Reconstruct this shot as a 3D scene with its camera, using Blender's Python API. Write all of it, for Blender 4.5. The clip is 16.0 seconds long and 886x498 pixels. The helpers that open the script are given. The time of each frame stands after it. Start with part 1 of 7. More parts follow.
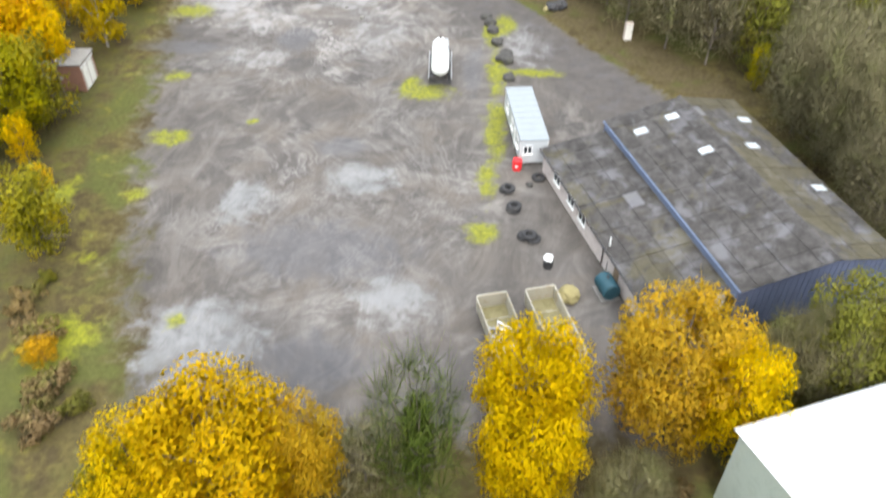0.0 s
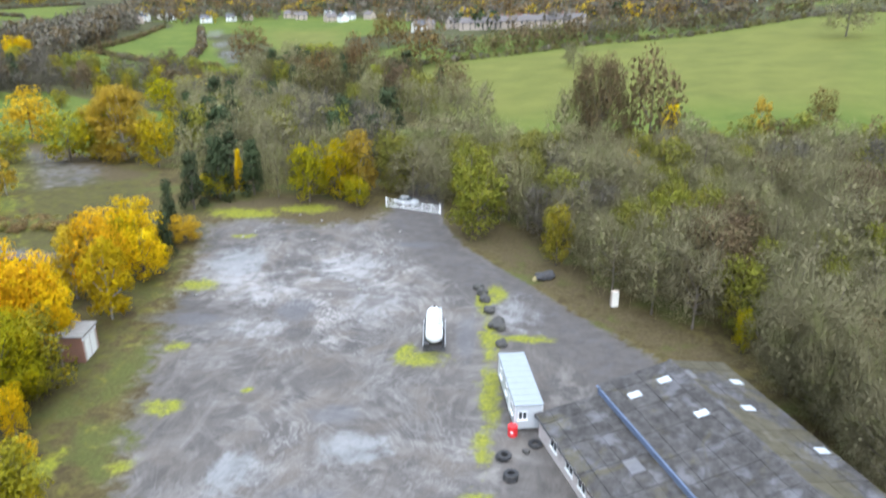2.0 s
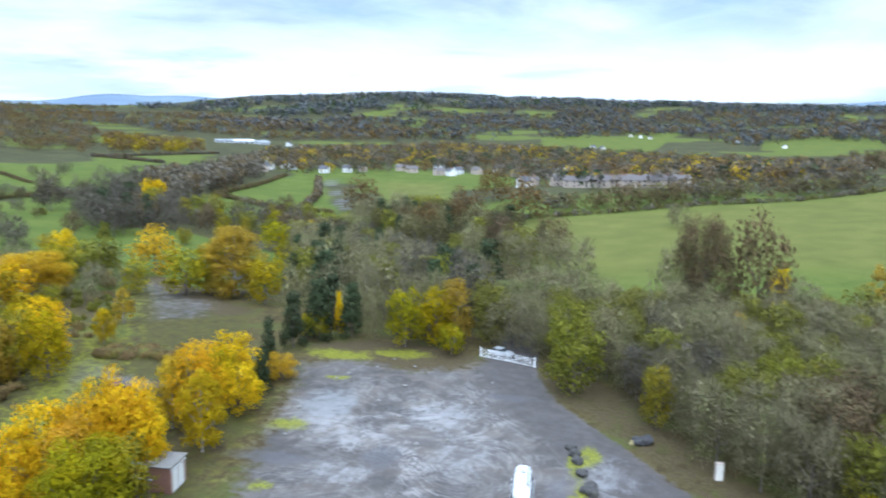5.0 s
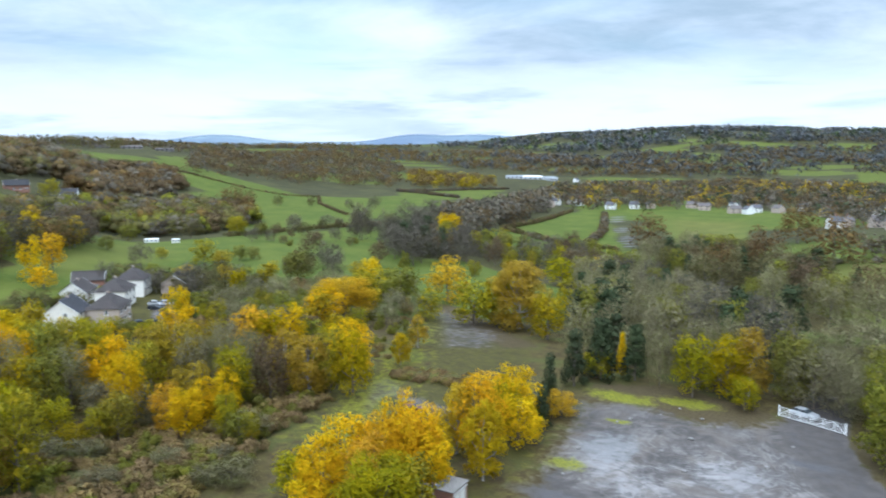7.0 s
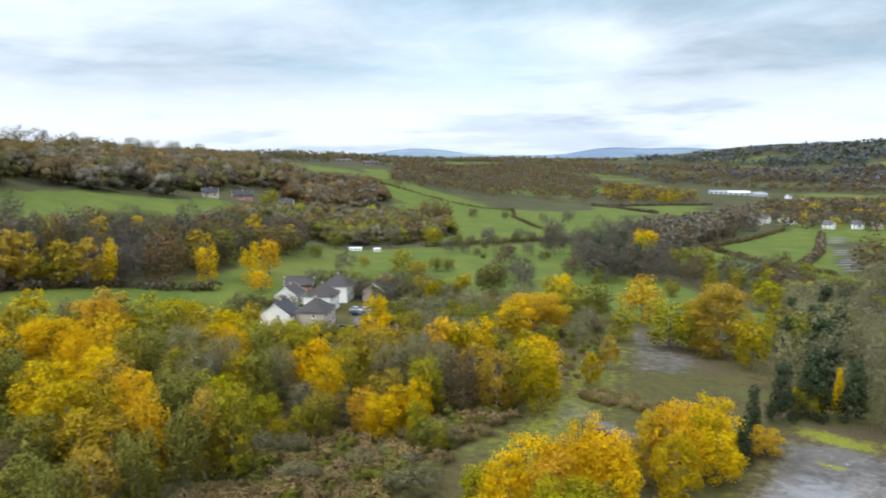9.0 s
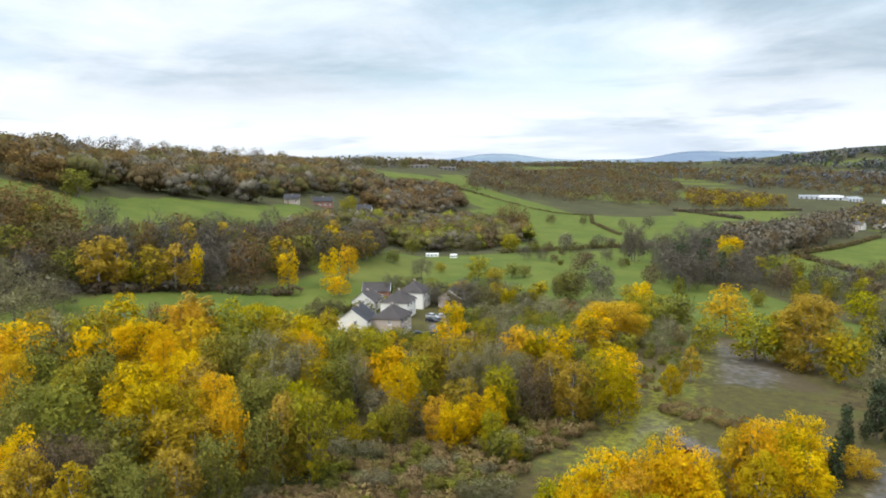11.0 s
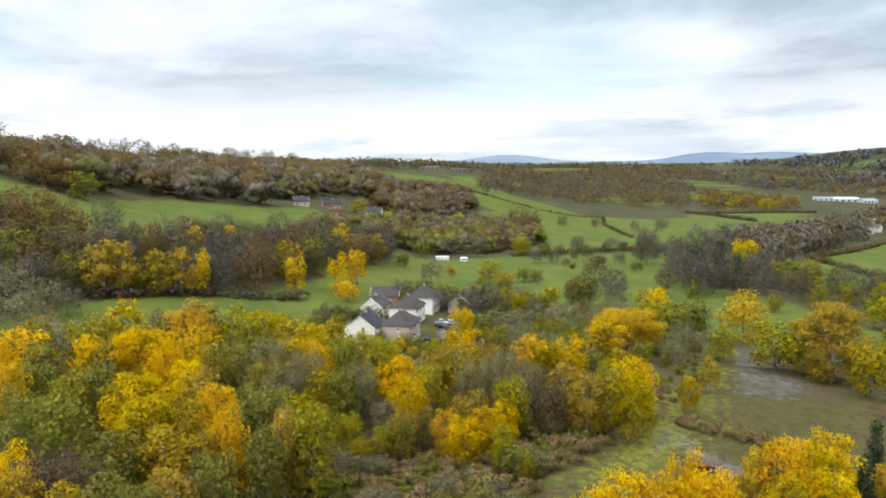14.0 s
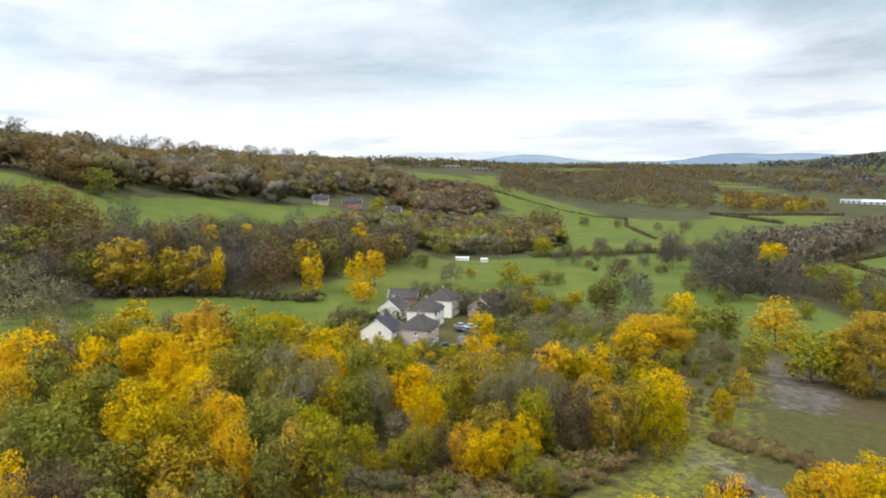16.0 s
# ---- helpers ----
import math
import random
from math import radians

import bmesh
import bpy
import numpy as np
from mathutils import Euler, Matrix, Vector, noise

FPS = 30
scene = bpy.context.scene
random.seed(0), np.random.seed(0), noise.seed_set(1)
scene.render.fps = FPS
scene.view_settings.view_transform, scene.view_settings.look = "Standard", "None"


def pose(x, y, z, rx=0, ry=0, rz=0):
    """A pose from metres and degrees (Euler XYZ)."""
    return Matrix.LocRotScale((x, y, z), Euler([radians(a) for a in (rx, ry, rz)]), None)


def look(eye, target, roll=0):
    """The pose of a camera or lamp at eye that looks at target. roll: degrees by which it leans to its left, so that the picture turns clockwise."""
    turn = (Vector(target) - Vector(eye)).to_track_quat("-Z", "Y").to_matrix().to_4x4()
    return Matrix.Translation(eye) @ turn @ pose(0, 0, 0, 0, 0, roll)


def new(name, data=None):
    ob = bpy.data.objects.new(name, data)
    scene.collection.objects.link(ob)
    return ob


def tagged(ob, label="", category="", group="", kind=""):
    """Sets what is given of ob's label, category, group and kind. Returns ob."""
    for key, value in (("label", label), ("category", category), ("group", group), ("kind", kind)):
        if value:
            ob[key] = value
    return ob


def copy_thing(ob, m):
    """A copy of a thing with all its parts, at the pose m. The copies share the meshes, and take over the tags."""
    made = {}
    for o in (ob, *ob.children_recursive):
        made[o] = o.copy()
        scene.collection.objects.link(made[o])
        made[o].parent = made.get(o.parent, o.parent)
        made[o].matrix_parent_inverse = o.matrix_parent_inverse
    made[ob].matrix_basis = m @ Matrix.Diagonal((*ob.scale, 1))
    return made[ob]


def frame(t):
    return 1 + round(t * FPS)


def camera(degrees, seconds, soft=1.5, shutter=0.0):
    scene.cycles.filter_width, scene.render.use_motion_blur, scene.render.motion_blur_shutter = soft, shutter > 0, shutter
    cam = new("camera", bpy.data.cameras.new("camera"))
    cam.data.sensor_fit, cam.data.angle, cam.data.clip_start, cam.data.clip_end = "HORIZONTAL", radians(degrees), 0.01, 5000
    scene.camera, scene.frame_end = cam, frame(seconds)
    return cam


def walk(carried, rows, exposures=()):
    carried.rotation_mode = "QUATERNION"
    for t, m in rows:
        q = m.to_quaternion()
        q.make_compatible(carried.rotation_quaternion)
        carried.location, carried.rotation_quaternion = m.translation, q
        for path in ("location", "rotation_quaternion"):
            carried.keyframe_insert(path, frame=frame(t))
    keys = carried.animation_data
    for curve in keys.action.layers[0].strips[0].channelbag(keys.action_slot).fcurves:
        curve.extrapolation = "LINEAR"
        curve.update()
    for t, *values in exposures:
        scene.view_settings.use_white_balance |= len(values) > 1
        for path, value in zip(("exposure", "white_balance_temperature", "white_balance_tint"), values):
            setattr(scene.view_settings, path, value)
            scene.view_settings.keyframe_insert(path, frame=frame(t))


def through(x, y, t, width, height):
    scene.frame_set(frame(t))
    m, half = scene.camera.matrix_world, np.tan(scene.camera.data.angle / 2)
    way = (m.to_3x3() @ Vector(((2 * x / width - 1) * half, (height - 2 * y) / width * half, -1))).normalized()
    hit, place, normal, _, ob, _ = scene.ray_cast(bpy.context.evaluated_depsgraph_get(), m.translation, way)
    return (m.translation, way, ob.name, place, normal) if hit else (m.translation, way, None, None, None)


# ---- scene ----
cam = camera(60.0, 16.0, 1.9, 0.55)
PATH = [
    (0, (0.758, -0.620, 44.334), (0.309, 1.168, 42.734), 0.6),
    (0.5, (0.905, -0.694, 44.351), (0.432, 1.236, 42.937), 0.5),
    (1, (1.036, -0.742, 44.390), (0.554, 1.275, 43.103), 0.3),
    (1.5, (1.170, -0.775, 44.452), (0.636, 1.327, 43.334), 0.1),
    (2, (1.277, -0.816, 44.512), (0.725, 1.390, 43.627), -0.1),
    (2.5, (1.352, -0.855, 44.553), (0.792, 1.401, 43.810), -0.2),
    (3, (1.380, -0.886, 44.589), (0.808, 1.398, 43.948), -0.2),
    (3.2, (1.360, -0.878, 44.590), (0.792, 1.415, 43.980), -0.3),
    (5.3, (1.503, -0.262, 44.438), (0.476, 1.914, 44.032), 0.7),
    (5.5, (1.443, -0.222, 44.456), (0.310, 1.901, 44.059), 0.3),
    (6, (1.260, -0.117, 44.576), (-0.107, 1.869, 44.203), 0.3),
    (6.5, (1.039, -0.083, 44.722), (-0.487, 1.789, 44.371), 0.1),
    (7, (0.849, -0.093, 44.886), (-0.797, 1.679, 44.557), 0.1),
    (7.5, (0.605, -0.129, 45.067), (-1.153, 1.534, 44.752), -0.0),
    (8, (0.492, -0.045, 45.224), (-1.363, 1.513, 44.924), 0.1),
    (8.5, (0.453, 0.084, 45.357), (-1.487, 1.535, 45.064), 0.1),
    (9, (0.432, 0.226, 45.496), (-1.607, 1.535, 45.207), 0.1),
    (9.5, (0.348, 0.305, 45.612), (-1.752, 1.514, 45.330), 0.2),
    (9.7, (0.306, 0.350, 45.638), (-1.814, 1.525, 45.360), 0.1),
    (12, (-0.294, 1.187, 46.401), (-2.467, 2.262, 46.129), -0.4),
    (12.5, (-0.780, 1.525, 46.472), (-2.962, 2.582, 46.200), -0.5),
    (13, (-1.603, 1.957, 46.487), (-3.766, 3.055, 46.221), -0.5),
    (13.5, (-2.689, 2.489, 46.480), (-4.863, 3.561, 46.210), -0.5),
    (14, (-3.985, 3.107, 46.465), (-6.162, 4.174, 46.197), -0.3),
    (14.5, (-5.445, 3.787, 46.456), (-7.636, 4.825, 46.188), -0.3),
    (15, (-6.974, 4.519, 46.453), (-9.172, 5.544, 46.182), -0.1),
    (15.5, (-8.511, 5.280, 46.452), (-10.713, 6.294, 46.177), -0.0),
    (16, (-10.038, 6.028, 46.447), (-12.243, 7.038, 46.176), 0.1),
]
walk(cam, [(t, look(eye, target, roll)) for t, eye, target, roll in PATH],
     exposures=[(0, 0.44, 6350, 10), (0.5, 0.30, 6100, 10), (1.5, 0.33, 5780, 10), (3, 0.56, 5260, 10), (5.5, 0.05, 5150, 8), (7, -0.04, 5350, 8), (9, -0.12, 5850, 9), (12, -0.08, 6150, 10), (16, -0.08, 6250, 10)])

# ---- sky, sun ----
world = bpy.data.worlds.new("overcast_sky")
scene.world = world
world.use_nodes = True
wt = world.node_tree
wn, wl = wt.nodes, wt.links
bg = wn["Background"]
bg.inputs[1].default_value = 0.12
SUN_EL, SUN_ROT = radians(38), radians(165)
sky = wn.new("ShaderNodeTexSky")
sky.sky_type, sky.sun_disc, sky.sun_elevation, sky.sun_rotation = "NISHITA", False, SUN_EL, SUN_ROT
sky.air_density, sky.dust_density, sky.ozone_density = 1.0, 1.5, 1.5
co = wn.new("ShaderNodeTexCoord")
sep = wn.new("ShaderNodeSeparateXYZ")
wl.new(co.outputs["Generated"], sep.inputs[0])


def wmath(op, a, b=0.0, c=0.0):
    n = wn.new("ShaderNodeMath")
    n.operation = op
    for k, v in enumerate((a, b, c)):
        if isinstance(v, (int, float)):
            n.inputs[k].default_value = v
        else:
            wl.new(v, n.inputs[k])
    return n.outputs[0]


def wramp(value, lo, hi):
    n = wn.new("ShaderNodeMapRange")
    n.interpolation_type = "SMOOTHSTEP"
    n.inputs[1].default_value, n.inputs[2].default_value = lo, hi
    wl.new(value, n.inputs[0])
    return n.outputs[0]


def wmix(fac, a, b):
    n = wn.new("ShaderNodeMix")
    n.data_type = "RGBA"
    for slot, v in ((n.inputs[0], fac), (n.inputs[6], a), (n.inputs[7], b)):
        if isinstance(v, tuple):
            slot.default_value = (*v, 1)
        elif isinstance(v, (int, float)):
            slot.default_value = v
        else:
            wl.new(v, slot)
    return n.outputs[2]


up = wmath("MAXIMUM", sep.outputs[2], 0.0)
flat = wmath("ADD", up, 0.17)
plane = wn.new("ShaderNodeCombineXYZ")
wl.new(wmath("DIVIDE", sep.outputs[0], flat), plane.inputs[0])
wl.new(wmath("DIVIDE", sep.outputs[1], flat), plane.inputs[1])


def wnoise(scale, detail, rough, distort, w, at=plane):
    n = wn.new("ShaderNodeTexNoise")
    n.noise_dimensions = "4D"
    wl.new(at.outputs[0], n.inputs["Vector"])
    n.inputs["W"].default_value = w
    n.inputs["Scale"].default_value, n.inputs["Detail"].default_value = scale, detail
    n.inputs["Roughness"].default_value, n.inputs["Distortion"].default_value = rough, distort
    return n.outputs["Fac"]


bars = wn.new("ShaderNodeCombineXYZ")                           # long flat bars of cloud low over the hills
for k, v in ((0, 3.2), (1, 3.2), (2, 26.0)):
    wl.new(wmath("MULTIPLY", sep.outputs[k], v), bars.inputs[k])
thick = wramp(wnoise(0.55, 7, 0.54, 0.35, 1.7), 0.38, 0.60)     # grey undersides
gap = wramp(wnoise(0.30, 5, 0.5, 0.2, 4.2), 0.51, 0.65)         # blue between the clouds
wisp = wramp(wnoise(1.9, 6, 0.62, 0.5, 9.1), 0.30, 0.72)
bar = wramp(wnoise(0.75, 5, 0.55, 0.3, 2.3, bars), 0.53, 0.66)
white = wmix(wisp, (9.6, 9.9, 10.2), (7.6, 8.2, 8.8))
cloud = wmix(wmath("MULTIPLY", thick, wmath("MULTIPLY_ADD", wisp, 0.35, 0.65)), white, (3.8, 4.65, 5.15))
clear = wmix(0.65, sky.outputs[0], (4.2, 7.6, 8.8))
n0 = wmix(wmath("MULTIPLY", gap, 0.55), cloud, clear)
low = wmath("MULTIPLY", wramp(up, 0.15, 0.03), wmath("MULTIPLY_ADD", bar, -0.75, 1.0))   # bright band over the hills
n1 = wmix(wmath("MULTIPLY", low, 0.92), n0, (9.8, 10.0, 10.2))
n1 = wmix(wmath("MULTIPLY", bar, wmath("MULTIPLY", wramp(up, 0.13, 0.07), 0.45)), n1, (5.0, 5.8, 6.6))
high = wramp(up, 0.38, 0.85)                                    # an overcast sky is brightest overhead
n1 = wmix(high, n1, (25.0, 25.6, 26.2))
wl.new(n1, bg.inputs[0])

sun = new("sun", bpy.data.lights.new("sun", "SUN"))
sun.data.energy, sun.data.angle, sun.data.color = 2.0, radians(16), (1.0, 0.95, 0.87)
sun.matrix_world = look((300 * math.sin(SUN_ROT) * math.cos(SUN_EL), 300 * math.cos(SUN_ROT) * math.cos(SUN_EL), 300 * math.sin(SUN_EL)), (0, 0, 0))

# ---- materials ----


class Mat:
    """A small builder for node materials."""

    def __init__(self, name, rough=0.8, metal=0.0):
        self.m = bpy.data.materials.new(name)
        self.m.use_nodes = True
        self.t = self.m.node_tree
        self.n, self.l = self.t.nodes, self.t.links
        self.b = self.n["Principled BSDF"]
        self.b.inputs["Roughness"].default_value = rough
        self.b.inputs["Metallic"].default_value = metal
        self.b.inputs["Specular IOR Level"].default_value = 0.3
        self.pos = self.n.new("ShaderNodeNewGeometry").outputs["Position"]

    def put(self, slot, v):
        if isinstance(v, tuple):
            slot.default_value = (*v, 1) if len(v) == 3 and len(slot.default_value) == 4 else v
        elif isinstance(v, (int, float)):
            slot.default_value = v
        else:
            self.l.new(v, slot)

    def noise(self, scale, detail=4.0, rough=0.55, distort=0.0, stretch=None, turn=0.0, local=False):
        n = self.n.new("ShaderNodeTexNoise")
        src = self.n.new("ShaderNodeTexCoord").outputs["Object"] if local else self.pos
        if stretch:
            mp = self.n.new("ShaderNodeMapping")
            mp.inputs["Scale"].default_value = stretch
            mp.inputs["Rotation"].default_value = (0, 0, radians(turn))
            self.l.new(src, mp.inputs["Vector"])
            src = mp.outputs[0]
        self.l.new(src, n.inputs["Vector"])
        for key, v in (("Scale", scale), ("Detail", detail), ("Roughness", rough), ("Distortion", distort)):
            n.inputs[key].default_value = v
        return n.outputs["Fac"]

    def ramp(self, v, lo, hi, a=0.0, b=1.0):
        n = self.n.new("ShaderNodeMapRange")
        n.interpolation_type = "SMOOTHSTEP"
        for k, x in ((1, lo), (2, hi), (3, a), (4, b)):
            n.inputs[k].default_value = x
        self.put(n.inputs[0], v)
        return n.outputs[0]

    def math(self, op, a, b=0.0, c=0.0):
        n = self.n.new("ShaderNodeMath")
        n.operation = op
        for k, v in enumerate((a, b, c)):
            self.put(n.inputs[k], v)
        return n.outputs[0]

    def mix(self, fac, a, b, blend="MIX"):
        n = self.n.new("ShaderNodeMix")
        n.data_type, n.blend_type = "RGBA", blend
        self.put(n.inputs[0], fac)
        self.put(n.inputs[6], a)
        self.put(n.inputs[7], b)
        return n.outputs[2]

    def attr(self, name):
        n = self.n.new("ShaderNodeAttribute")
        n.attribute_name = name
        return n.outputs["Fac"]

    def rnd(self):
        return self.n.new("ShaderNodeObjectInfo").outputs["Random"]

    def island(self):
        return self.n.new("ShaderNodeNewGeometry").outputs["Random Per Island"]

    def bump(self, height, strength=0.4, distance=0.05):
        n = self.n.new("ShaderNodeBump")
        n.inputs["Strength"].default_value, n.inputs["Distance"].default_value = strength, distance
        self.put(n.inputs["Height"], height)
        self.l.new(n.outputs[0], self.b.inputs["Normal"])

    def colour(self, v):
        self.put(self.b.inputs["Base Color"], v)
        return self.m


def plain(name, c, rough=0.7, metal=0.0, vary=0.18, scale=2.0, dirt=None, amount=0.35):
    """Paint, metal or render with grain and stains."""
    m = Mat(name, rough, metal)
    fine = m.noise(scale * 9, 5)
    dark = tuple(v * (1 - vary) for v in c)
    lite = tuple(min(1, v * (1 + vary)) for v in c)
    col = m.mix(m.ramp(fine, 0.3, 0.7), dark, lite)
    if dirt:
        col = m.mix(m.math("MULTIPLY", m.ramp(m.noise(scale * 0.6, 6, 0.65, 0.4), 0.48, 0.72), amount), col, dirt)
    m.bump(fine, 0.15, 0.01)
    return m.colour(col)


def leaf(name, a, b, c, through=0.42, odd=None):
    """Foliage: a, b, c run from the shaded tone of the species to its brightest; odd: a second tone on whole boughs."""
    m = Mat(name, 0.9)
    m.b.inputs["Specular IOR Level"].default_value = 0.05
    u = m.island()
    col = m.mix(m.ramp(u, 0.05, 0.6), a, b)
    col = m.mix(m.ramp(u, 0.55, 1.0), col, c)
    patch = m.noise(0.42, 3, 0.6, 0.3)
    if odd:
        col = m.mix(m.ramp(patch, 0.50, 0.68), col, odd)
    tone = m.n.new("ShaderNodeHueSaturation")
    m.put(tone.inputs["Hue"], m.math("MULTIPLY_ADD", m.rnd(), 0.014, 0.497))
    fine = m.noise(2.4, 5, 0.8)
    whole = m.math("ADD", m.math("MULTIPLY_ADD", m.rnd(), 0.20, 0.61), m.attr("tone"))        # from tree to tree
    m.put(tone.inputs["Value"], m.math("ADD", m.math("MULTIPLY_ADD", m.ramp(m.noise(0.085, 2), 0.35, 0.65), 0.16, whole), m.math("MULTIPLY", fine, 0.52)))
    m.bump(fine, 0.5, 0.25)
    m.put(tone.inputs["Saturation"], m.math("MULTIPLY_ADD", m.rnd(), 0.12, 0.98))
    m.put(tone.inputs["Color"], col)
    m.put(m.b.inputs["Base Color"], tone.outputs[0])
    tr = m.n.new("ShaderNodeBsdfTranslucent")
    m.l.new(tone.outputs[0], tr.inputs[0])
    mx = m.n.new("ShaderNodeMixShader")
    mx.inputs[0].default_value = through
    m.l.new(m.b.outputs[0], mx.inputs[1])
    m.l.new(tr.outputs[0], mx.inputs[2])
    m.l.new(mx.outputs[0], m.n["Material Output"].inputs[0])
    return m.m


def bark(name, a, b):
    m = Mat(name, 0.9)
    n = m.noise(3.0, 5, 0.6, 0.2, (1, 1, 0.25))
    m.bump(n, 0.5, 0.04)
    return m.colour(m.mix(m.ramp(n, 0.3, 0.7), a, b))


